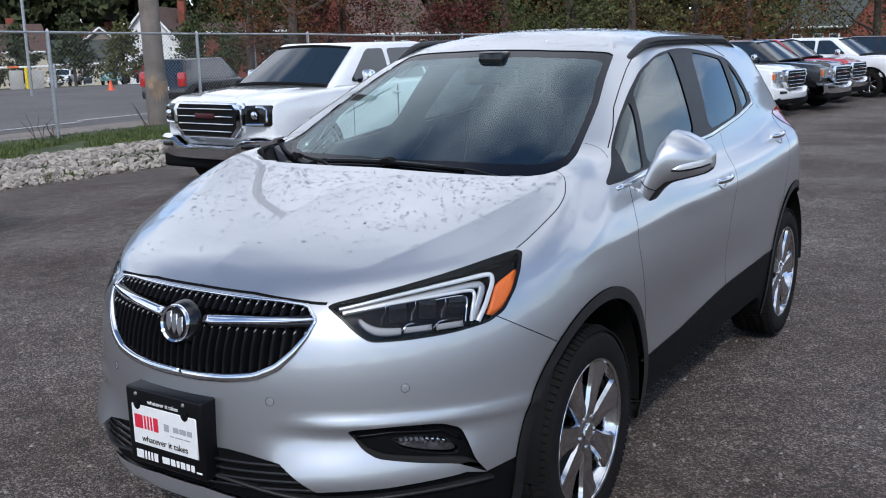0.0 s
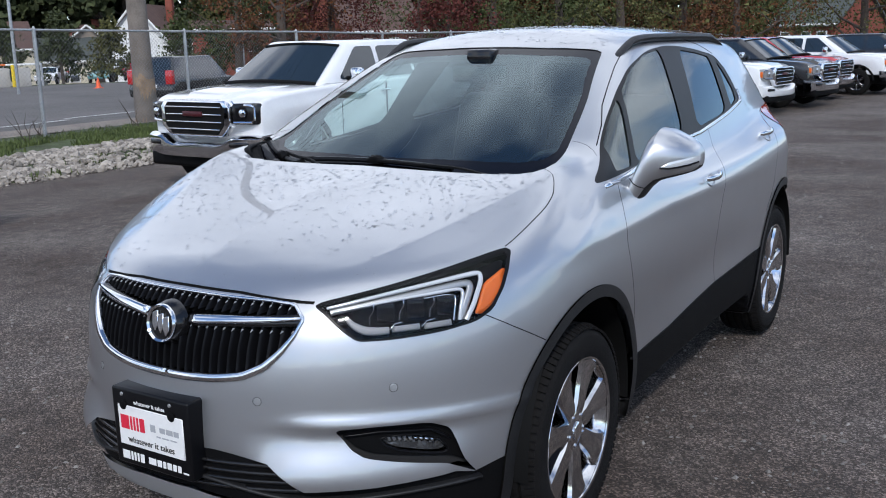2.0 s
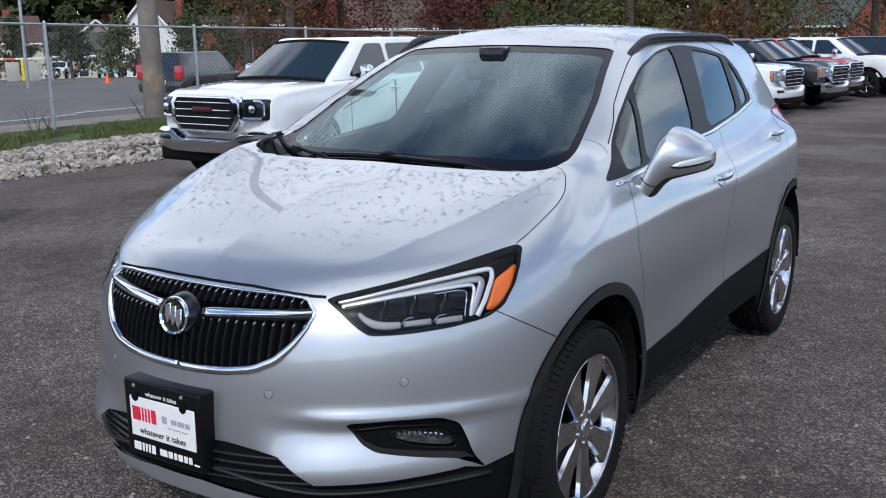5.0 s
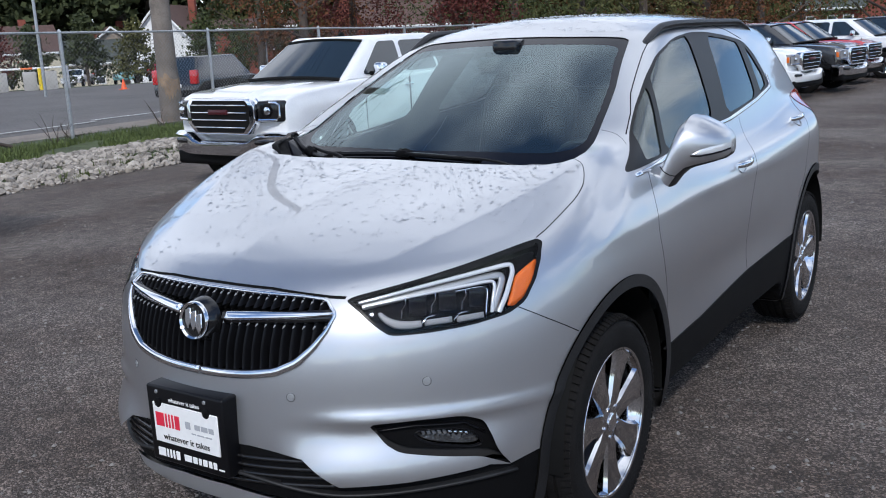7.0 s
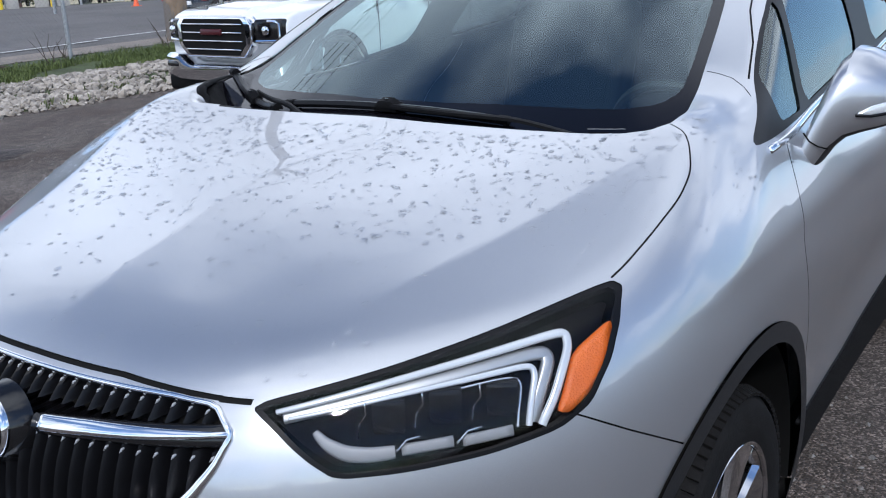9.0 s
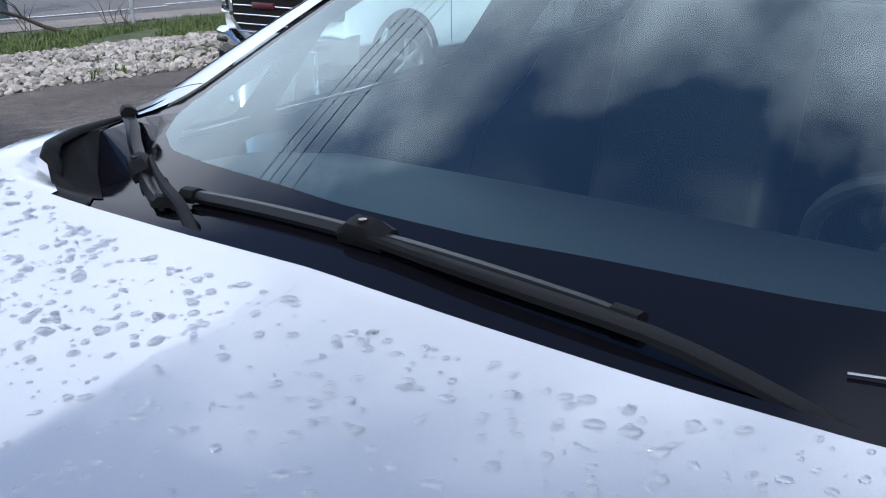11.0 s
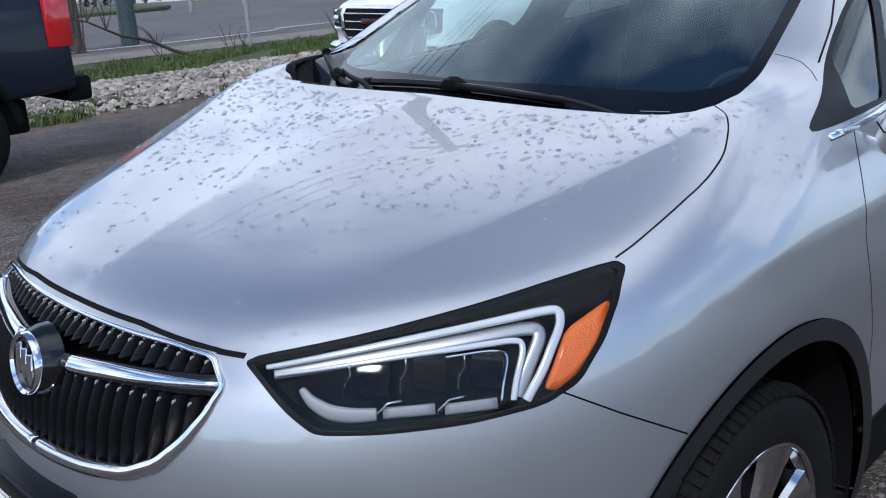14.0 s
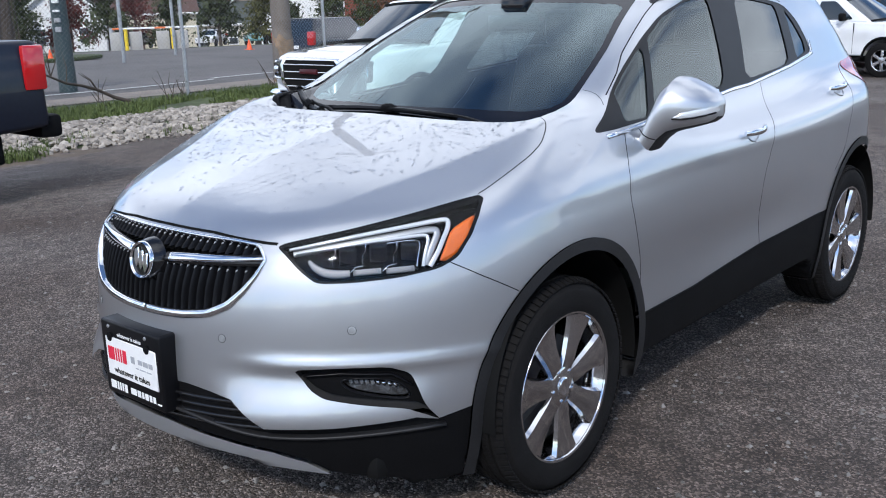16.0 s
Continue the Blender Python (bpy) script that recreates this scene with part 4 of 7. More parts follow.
def build_grille():
    g = mesh_ob("grille", *mesh_box((-0.40, -0.80, 0.70), (0.40, -0.70, 0.71)), M_RUBBER, car, "black waterfall grille in a chrome frame")
    half = [p for p in rounded(GRILLE, 1, 0.25) if p[0] > 0.01]
    half = sorted(half, key=lambda p: math.atan2(p[1] - 0.80, p[0]))
    loop = half + [(-x, z) for x, z in half[::-1]]
    pts = list(on_front_many([(x * 0.992, 0.80 + (z - 0.80) * 0.985) for x, z in dense(loop + [loop[0]], 0.015)]))
    widths = [0.010 + 0.014 * max(0, min(1, (0.84 - p[2]) / 0.10)) for p in pts]
    strip("chrome_frame", pts, widths, -0.004, 0.014, M_CHROME, g, "bright chrome surround, thicker below")
    top, bot = GRILLE[1:4], GRILLE[4:-1]

    def span(x):
        ok = [z for z in np.linspace(0.68, 0.93, 120) if inside(GRILLE, np.array([[abs(x), z]]))[0]]
        return (ok[0] + 0.008, ok[-1] - 0.004) if len(ok) > 3 else None
    for k in range(-14, 15):
        x = k * 0.0275
        s = span(x)
        if not s:
            continue
        for lo, hi in ((s[0], 0.838), (0.868, s[1])):
            if hi - lo < 0.015:
                continue
            bm = bmesh.new()
            rows = []
            zs = np.linspace(lo, hi, 7)
            for z, y in zip(zs, on_front_many([(x, q) for q in zs])[:, 1]):
                rows.append([bm.verts.new(q) for q in ((x - 0.009, y + 0.085, z), (x - 0.004, y + 0.014, z), (x, y + 0.008, z), (x + 0.004, y + 0.014, z), (x + 0.009, y + 0.085, z))])
            for a, b in zip(rows, rows[1:]):
                for j in range(4):
                    bm.faces.new((a[j], a[j + 1], b[j + 1], b[j]))
            bm.faces.new(rows[-1])
            part("slat", bm, M_DARK, g)
            # a small grey block near the slat's top stands in for its glint
            if hi - lo > 0.012:
                bm = bmesh.new()
                y = on_front(x, hi - 0.01)[1]
                box(bm, (x - 0.0016, y + 0.008, hi - 0.016), (x + 0.0016, y + 0.014, hi - 0.005), 0.0008, 1, Matrix.Rotation(0.6, 4, "Y"))
                part("slat_glint", bm, M_GREYINK, g)
    # the bar across with its two bright wings
    for s in (1, -1):
        pts = [np.array((s * p[0], p[1], p[2])) for p in [on_front(x, z) for x, z in dense([(0.085, 0.845), (0.19, 0.853), (0.30, 0.858), (0.405, 0.863)], 0.02)]]
        n = len(pts)
        strip("wing_backing", pts, 0.034, 0.006, 0.02, M_GLOSSB, g)
        strip("chrome_wing", pts, [0.026 - 0.018 * (i / (n - 1)) ** 2 for i in range(n)], -0.008, 0.010, M_CHROME, g, "bright chrome wing")
    c = on_front(0, 0.829)
    turn = Matrix.Translation(Vector(c) + Vector((0, -0.012, 0))) @ Matrix.Rotation(radians(80), 4, "X")
    bm = bmesh.new()
    lathe(bm, [(-0.03, 0.068), (-0.012, 0.064), (0.004, 0.056), (0.008, 0.054), (0.008, 0.0)], 48, "z")
    bmesh.ops.transform(bm, matrix=turn, verts=bm.verts[:])
    badge = part("badge", bm, M_GLOSSB, g, "round black badge with a chrome ring")
    bm = bmesh.new()
    lathe(bm, [(0.004, 0.0555), (0.012, 0.0555), (0.017, 0.052), (0.012, 0.0465), (0.004, 0.0465)], 48, "z")
    bmesh.ops.transform(bm, matrix=turn, verts=bm.verts[:])
    part("badge_ring", bm, M_CHROME, badge)
    for i in (-1, 0, 1):
        bm = bmesh.new()
        ox, oy = i * 0.022, i * -0.006
        prism(bm, [(ox - 0.012, oy + 0.024), (ox + 0.010, oy + 0.030), (ox + 0.013, oy - 0.010), (ox + 0.002, oy - 0.030), (ox - 0.010, oy - 0.012)], 0.008, 0.015, "z", 0.002, 1)
        bmesh.ops.transform(bm, matrix=turn, verts=bm.verts[:])
        part("badge_shield", bm, M_CHROME, badge)


def mesh_box(lo, hi):
    x0, y0, z0 = lo
    x1, y1, z1 = hi
    vs = [(x, y, z) for x in (x0, x1) for y in (y0, y1) for z in (z0, z1)]
    return vs, [(0, 1, 3, 2), (4, 6, 7, 5), (0, 4, 5, 1), (2, 3, 7, 6), (0, 2, 6, 4), (1, 5, 7, 3)]


M_LAMPIN = mat("lamp_interior", (0.003, 0.003, 0.0035), 0.6, spec=0.04)
M_PROJ = mat("projector_glass", (0.005, 0.005, 0.006), 0.08, spec=0.3)
M_FOGIN = mat("fog_reflector", (0.13, 0.13, 0.135), 0.25, 0.6, var=0.4, vscale=40, bump=0.4, bscale=60)
M_BEZEL = mat("lamp_bezel", (0.26, 0.262, 0.27), 0.5, 0.2)


def skin_plate(poly, sink, thick, mir, name, material, parent, label=""):
    """A solid plate over an outline on the nose, sunk behind its skin and following it."""
    ring = rounded(poly, 2, 0.25)
    c = tuple(np.mean(ring, 0))
    rows = [[(c[0] + (p[0] - c[0]) * k, c[1] + (p[1] - c[1]) * k) for p in ring] for k in (1.0, 0.66, 0.33)]
    p = on_front_many([q for r in rows for q in r] + [c])
    nor = slope(p)
    n, m = len(ring), len(p)
    vs = list(p - nor * sink) + list(p[:n] - nor[:n] * (sink + thick))
    fs = []
    for r in range(2):
        fs += [(r * n + i, r * n + (i + 1) % n, (r + 1) * n + (i + 1) % n, (r + 1) * n + i) for i in range(n)]
    fs += [(2 * n + i, 2 * n + (i + 1) % n, m - 1) for i in range(n)]
    fs += [(m + i, m + (i + 1) % n, (i + 1) % n, i) for i in range(n)]
    data = (vs, fs)
    return mesh_ob(name, *(mirrored(data) if mir else data), material, parent, label)


def build_lamps():
    for mir in (False, True):
        sg = -1 if mir else 1

        def put(name, pts, w, sink, th, m, par, label=""):
            r = ribbon(pts, w, sink, th)
            return mesh_ob(name, *(mirrored(r) if mir else r), m, par, label)
        lamp = car_skin.piece([4], "headlamp", M_LAMPIN, car, "slim headlamp with clear lens and amber corner", 0.045, both=False, mirror=mir)
        car_skin.piece([27], "rim_seal", M_DARK, lamp, "black lamp rim", 0.002, both=False, mirror=mir)
        # the outer guide: one broad clear bar that turns down at the corner, thinner towards the nose
        path = front_path(bent([(0.452, 0.892), (0.591, 0.926), (0.715, 0.951), (0.744, 0.954), (0.757, 0.930), (0.760, 0.874), (0.753, 0.832)]), 0.006)
        n = len(path)
        put("light_guide", path, [0.007 + 0.006 * min(1, i / (0.55 * n)) for i in range(n)], 0.010, 0.005, M_LED, lamp, "white daytime light guide")
        path = front_path(bent([(0.470, 0.884), (0.602, 0.908), (0.712, 0.920), (0.727, 0.917), (0.735, 0.900), (0.742, 0.834)]), 0.006)
        n = len(path)
        put("light_guide", path, [0.005 + 0.004 * min(1, i / (0.5 * n)) for i in range(n)], 0.016, 0.005, M_LED, lamp, "white daytime light guide")
        put("guide_plate", front_path(bent([(0.460, 0.888), (0.597, 0.917), (0.713, 0.936), (0.736, 0.934), (0.746, 0.915), (0.748, 0.836)]), 0.008), 0.020, 0.024, 0.006, M_SATIN, lamp, "silver plate between the light guides")
        put("inner_guide", front_path(bent([(0.640, 0.902), (0.700, 0.909), (0.717, 0.904), (0.724, 0.890), (0.731, 0.836)]), 0.006), 0.004, 0.020, 0.010, M_CHROME, lamp, "bright inner edge")
        # the broad grey hook of the lower bezel, in three stepped lengths
        path = front_path(bent([(0.508, 0.866), (0.526, 0.848), (0.552, 0.832), (0.580, 0.827), (0.607, 0.828)]), 0.006)
        n = len(path)
        put("lower_bezel", path, [0.008 + 0.016 * math.sin(math.pi * min(1, (i + 1) / (0.62 * n)) / 2) ** 1.5 - 0.008 * (i / n) ** 3 for i in range(n)], 0.020, 0.005, M_BEZEL, lamp, "grey reflector bezel")
        for a, b in ((0.614, 0.668), (0.678, 0.728)):
            put("lower_bezel", front_path([(a, 0.829), (b, 0.831)], 0.008), 0.016, 0.022, 0.004, M_BEZEL, lamp, "grey reflector bezel")
        for x in (0.610, 0.673):
            put("bezel_edge", front_path([(x - 0.002, 0.829), (x + 0.006, 0.844), (x + 0.020, 0.847)], 0.004), 0.003, 0.016, 0.006, M_CHROME, lamp)
        skin_plate([(0.764, 0.926), (0.786, 0.957), (0.799, 0.930), (0.797, 0.886), (0.789, 0.860), (0.776, 0.842), (0.767, 0.845), (0.768, 0.880)], 0.007, 0.012, mir, "amber_reflector", M_AMBER, lamp, "bright orange side reflector")
        for k, (x, z) in enumerate(((0.565, 0.866), (0.625, 0.872), (0.684, 0.872))):
            p = on_front(x, z)
            bm = bmesh.new()
            box(bm, (sg * x - 0.026, p[1] + 0.040, z - 0.030), (sg * x + 0.026, p[1] + 0.080, z + 0.026), 0.008, 2, Matrix.Rotation(sg * radians(32), 4, "Z"))
            proj = part("projector", bm, M_PROJ, lamp, "square glass projector")
            bm = bmesh.new()
            tube(bm, [(sg * (x - 0.030), p[1] + 0.022, z - 0.034), (sg * (x - 0.026), p[1] + 0.020, z - 0.010), (sg * (x - 0.012), p[1] + 0.020, z + 0.010), (sg * (x - 0.016), p[1] + 0.024, z + 0.026)], 0.0016, 6)
            part("bright_edge", bm, M_CHROME, proj)
        lens = car_skin.piece([4], "lens", M_LENS, lamp, "clear lens", 0.001, both=False, mirror=mir)
        lens.visible_shadow = False
        fog = car_skin.piece([6], "fog_lamp", M_FOGIN, car, "small clear fog lamp in a black bezel", 0.050, both=False, mirror=mir)
        fl = car_skin.piece([6], "fog_lens", M_LENS, fog, "clear lens", 0.024, both=False, mirror=mir)
        fl.visible_shadow = False
        loop = rounded(FOGLAMP, 2, 0.5)
        put("fog_rim", front_path(loop + [loop[0]], 0.012), 0.005, 0.022, 0.008, M_DARK, fog)
        for k in range(9):
            u = k / 8
            put("reflector_facet", front_path([(0.618 + 0.088 * u, 0.520 - 0.008 * u - 0.014 * u * u), (0.622 + 0.088 * u, 0.506 - 0.006 * u - 0.014 * u * u)], 0.006), 0.009, 0.038, 0.006, M_CHROME if k > 4 else M_BEZEL, fog)
        put("fog_shelf", front_path([(0.520, 0.540), (0.600, 0.545), (0.700, 0.535), (0.735, 0.500)], 0.015), 0.006, 0.012, 0.012, M_DARK, car, "black plastic shelf over the fog lamp")


def build_front_details():
    # bars of the lower air intake
    for z in (0.462, 0.438, 0.414, 0.390):
        w = 0.36 if z > 0.45 else (0.40 if z > 0.42 else 0.43)
        strip("intake_bar", list(on_front_many([(x, z) for x in np.linspace(-w, w, 31)])), 0.011, -0.006, 0.016, M_GLOSSB, car, "black air intake bar")
    strip("lip_edge", list(on_front_many([(x, 0.415 - 0.052 * ease((abs(x) - 0.1) / 0.35) + 0.01 * ease((abs(x) - 0.5) / 0.3)) for x in np.linspace(-0.78, 0.78, 51)])), 0.010, -0.012, 0.016, M_FLARE, car)
    for x, z in ((0.314, 0.644), (0.625, 0.673), (-0.314, 0.644), (-0.625, 0.673)):
        p = on_front(abs(x), z)
        n = normal_at(p)
        p, n = Vector((math.copysign(p[0], x), p[1], p[2])), Vector((math.copysign(n[0], x), n[1], n[2]))
        q = Matrix.Translation(p) @ n.to_track_quat("Z", "Y").to_matrix().to_4x4()
        bm = bmesh.new()
        lathe(bm, [(-0.004, 0.0115), (0.0005, 0.0115), (0.0008, 0.0100), (-0.0012, 0.0095), (-0.0012, 0.0088), (0.0012, 0.0080), (0.0016, 0.0)], 24, "z")
        bmesh.ops.transform(bm, matrix=q, verts=bm.verts[:])
        sensor = part("parking_sensor", bm, M_SATIN, car, "round silver parking sensor")
        bm = bmesh.new()
        lathe(bm, [(-0.002, 0.0128), (0.0006, 0.0128), (0.0010, 0.0118), (-0.002, 0.0112)], 24, "z")
        bmesh.ops.transform(bm, matrix=q, verts=bm.verts[:])
        part("sensor_ring", bm, M_FLARE, sensor, "dark ring gap")


def build_plate():
    y = -0.958
    br = bmesh.new()
    box(br, (-0.160, y, 0.405), (0.150, y + 0.10, 0.640), 0.008, 3)
    b = part("plate_bracket", br, M_DARK, car, "black plastic plate bracket with printed dealer sheet")
    bm = bmesh.new()
    box(bm, (-0.135, y - 0.003, 0.468), (0.128, y + 0.004, 0.590), 0.002, 1)
    sheet = part("plate_sheet", bm, M_WHITE, b, "white printed sheet")
    face = Matrix.Rotation(radians(90), 4, "X")

    def words(name, text, size, m, x, z, par, bold=0.0):
        text_mesh(name, text, size, m, par, Matrix.Translation((x, y - 0.0045, z)) @ face, bold)
    words("script_line", "whatever it takes", 0.027, M_INK, -0.004, 0.489, sheet)
    words("script_line", "whatever it takes", 0.018, M_WHITE, 0.0, 0.606, b)

    def bars(name, x, z, widths, h, m, par, gap=0.006):
        for w in widths:
            bm = bmesh.new()
            box(bm, (x, y - 0.0045, z - h / 2), (x + w, y - 0.0030, z + h / 2), 0.001, 1)
            part(name, bm, m, par)
            x += w + gap
    bars("red_mark", -0.124, 0.540, (0.034, 0.008, 0.008, 0.008, 0.020), 0.042, M_REDINK, sheet, 0.005)
    bars("grey_mark", -0.002, 0.541, (0.020,), 0.022, M_GREYINK, sheet)
    bars("red_mark", 0.035, 0.541, (0.022, 0.026, 0.020), 0.016, M_GREYINK, sheet, 0.004)
    bars("grey_mark", 0.020, 0.519, (0.018, 0.030, 0.026), 0.004, M_GREYINK, sheet, 0.004)
    bars("white_mark", -0.128, 0.438, (0.030, 0.008, 0.008, 0.008, 0.016), 0.026, M_WHITE, b, 0.005)
    bars("white_mark", -0.020, 0.438, (0.030, 0.018, 0.012, 0.018, 0.014, 0.014), 0.020, M_WHITE, b, 0.005)
    bars("white_mark", 0.118, 0.430, (0.022,), 0.005, M_WHITE, b)
    for x in (-0.110, 0.085):
        bm = bmesh.new()
        lathe(bm, [(0, 0.014), (0.004, 0.014), (0.006, 0.010), (0.006, 0)], 20, "z")
        bmesh.ops.transform(bm, matrix=Matrix.Translation((x, y, 0.590)) @ Matrix.Rotation(radians(90), 4, "X"), verts=bm.verts[:])
        part("plate_clip", bm, M_BLACK, b)
        bm = bmesh.new()
        lathe(bm, [(0, 0.006), (0.003, 0.005), (0.004, 0)], 12, "z")
        bmesh.ops.transform(bm, matrix=Matrix.Translation((x - 0.005, y, 0.622)) @ Matrix.Rotation(radians(90), 4, "X"), verts=bm.verts[:])
        part("plate_screw", bm, M_SATIN, b)


def loft(bm, rings, caps=True):
    vs = [[bm.verts.new(p) for p in r] for r in rings]
    n = len(vs[0])
    for a, b in zip(vs, vs[1:]):
        for j in range(n):
            bm.faces.new((a[j], a[(j + 1) % n], b[(j + 1) % n], b[j]))
    if caps:
        bm.faces.new(vs[0][::-1])
        bm.faces.new(vs[-1])
    bmesh.ops.recalc_face_normals(bm, faces=bm.faces[:])
    return bm


MIRROR = ((0.846, 0.985, 1.030, 0.520, 0.575), (0.856, 0.984, 1.080, 0.508, 0.600), (0.870, 0.998, 1.130, 0.512, 0.630), (0.888, 1.026, 1.190, 0.522, 0.660), (0.908, 1.060, 1.246, 0.534, 0.690), (0.932, 1.084, 1.272, 0.548, 0.715),
          (0.960, 1.094, 1.266, 0.564, 0.735), (0.990, 1.102, 1.250, 0.584, 0.750), (1.018, 1.110, 1.233, 0.610, 0.760), (1.042, 1.118, 1.212, 0.640, 0.765), (1.054, 1.128, 1.192, 0.672, 0.762), (1.058, 1.138, 1.178, 0.690, 0.755))


def build_mirror(sg, back=0.0):
    """One swept shell that runs from the foot on the door into the housing; its underside is bare black."""
    def section(x, z0, z1, yf, yb, n=32):
        out = []
        for k in range(n):
            a = 2 * math.pi * k / n - math.pi / 2
            c, q = math.cos(a), math.sin(a)
            c, q = math.copysign(abs(c) ** 0.62, c), math.copysign(abs(q) ** 0.70, q)
            out.append((sg * x, (yf + yb) / 2 - c * (yb - yf) / 2 + 0.045 * max(0, q) ** 2 * (z1 - z0) / 0.18, (z0 + z1) / 2 + q * (z1 - z0) / 2))
        return out
    fine = [tuple(np.array(a) + (np.array(b) - np.array(a)) * u) for a, b in zip(MIRROR, MIRROR[1:]) for u in (0, 0.5)] + [MIRROR[-1]]
    rings = [section(*r) for r in fine]
    lowest = {0, 1, 2, 29, 30, 31}

    def shell(keep, name, material, parent, label=""):
        bm = bmesh.new()
        vs = [[bm.verts.new(p) for p in r] for r in rings]
        n = len(vs[0])
        for i, (a, b) in enumerate(zip(vs, vs[1:])):
            for j in range(n):
                if keep(i, j):
                    bm.faces.new((a[j], a[(j + 1) % n], b[(j + 1) % n], b[j]))
        if keep(0, 8):
            bm.faces.new(vs[0][::-1])
            bm.faces.new(vs[-1])
        bmesh.ops.delete(bm, geom=[v for v in bm.verts if not v.link_faces], context="VERTS")
        bmesh.ops.recalc_face_normals(bm, faces=bm.faces[:])
        return part(name, bm, material, parent, label)
    under = lambda i, j: j in lowest or (j in (3, 4, 28, 27, 26, 25, 24) and i < 8 and j > 16)
    h = shell(lambda i, j: not under(i, j), "door_mirror", M_PAINT, car, "silver door mirror on a painted foot")
    h.location = (-sg * (back * 0.3 + 0.020), back - 0.012, -0.004)
    shell(under, "mirror_underside", M_FLARE, h, "black plastic underside")
    # the seam between foot and housing
    bm = bmesh.new()
    tube(bm, [(sg * x, y, z) for x, y, z in ((0.866, 0.517, 1.105), (0.880, 0.515, 1.088), (0.896, 0.526, 1.076), (0.912, 0.540, 1.070))], 0.0018, 6)
    part("foot_seam", bm, M_RUBBER, h)
    bm = bmesh.new()
    loft(bm, [[(sg * x, y - d, z - hh), (sg * x, y - d - 0.004, z), (sg * x, y - d, z + hh), (sg * x, y + 0.02, z + hh), (sg * x, y + 0.02, z - hh)] for x, y, z, hh, d in ((0.962, 0.570, 1.143, 0.003, 0.003), (0.985, 0.584, 1.150, 0.009, 0.004), (1.015, 0.611, 1.156, 0.011, 0.005), (1.042, 0.645, 1.161, 0.011, 0.005), (1.059, 0.690, 1.165, 0.009, 0.004))])
    sig = part("turn_signal", bm, M_LED, h, "clear turn signal strip")
    bm = bmesh.new()
    tube(bm, [(sg * x, y - 0.006, z) for x, y, z in ((0.958, 0.568, 1.140), (0.985, 0.584, 1.138), (1.015, 0.611, 1.142), (1.042, 0.645, 1.148), (1.058, 0.690, 1.154))], 0.0035, 6)
    part("signal_surround", bm, M_DARK, sig)
    bm = bmesh.new()
    box(bm, (min(sg * 0.915, sg * 1.030), 0.752, 1.13), (max(sg * 0.915, sg * 1.030), 0.764, 1.225), 0.004)
    part("mirror_glass", bm, M_CHROME, h)


def build_handle(y, z, sg):
    p = on_side(y, z)
    x = p[0] * sg
    bm = bmesh.new()
    rows = []
    for k in range(13):
        u = k / 12
        yy = y - 0.085 + 0.17 * u
        off = 0.012 + 0.030 * math.sin(math.pi * u) ** 0.6
        xx = on_side(yy, z)[0] + off
        r = 0.010 + 0.004 * math.sin(math.pi * u)
        zz = z + 0.012 * u
        rows.append([(sg * (xx + 0.6 * r * math.cos(a)), yy, zz + r * math.sin(a)) for a in (2 * math.pi * j / 12 for j in range(12))])
    loft(bm, rows)
    h = part("door_handle", bm, M_CHROME, car, "chrome pull handle")
    bm = bmesh.new()
    tube(bm, [(sg * on_side(y + u, z + v)[0] + sg * 0.001, y + u, z + v) for u, v in ((-0.055, -0.018), (-0.030, -0.034), (0.0, -0.037), (0.030, -0.030), (0.048, -0.012))], [0.001, 0.004, 0.005, 0.004, 0.001], 6)
    part("handle_cup", bm, M_SATIN, h, "lower lip of the grip recess")


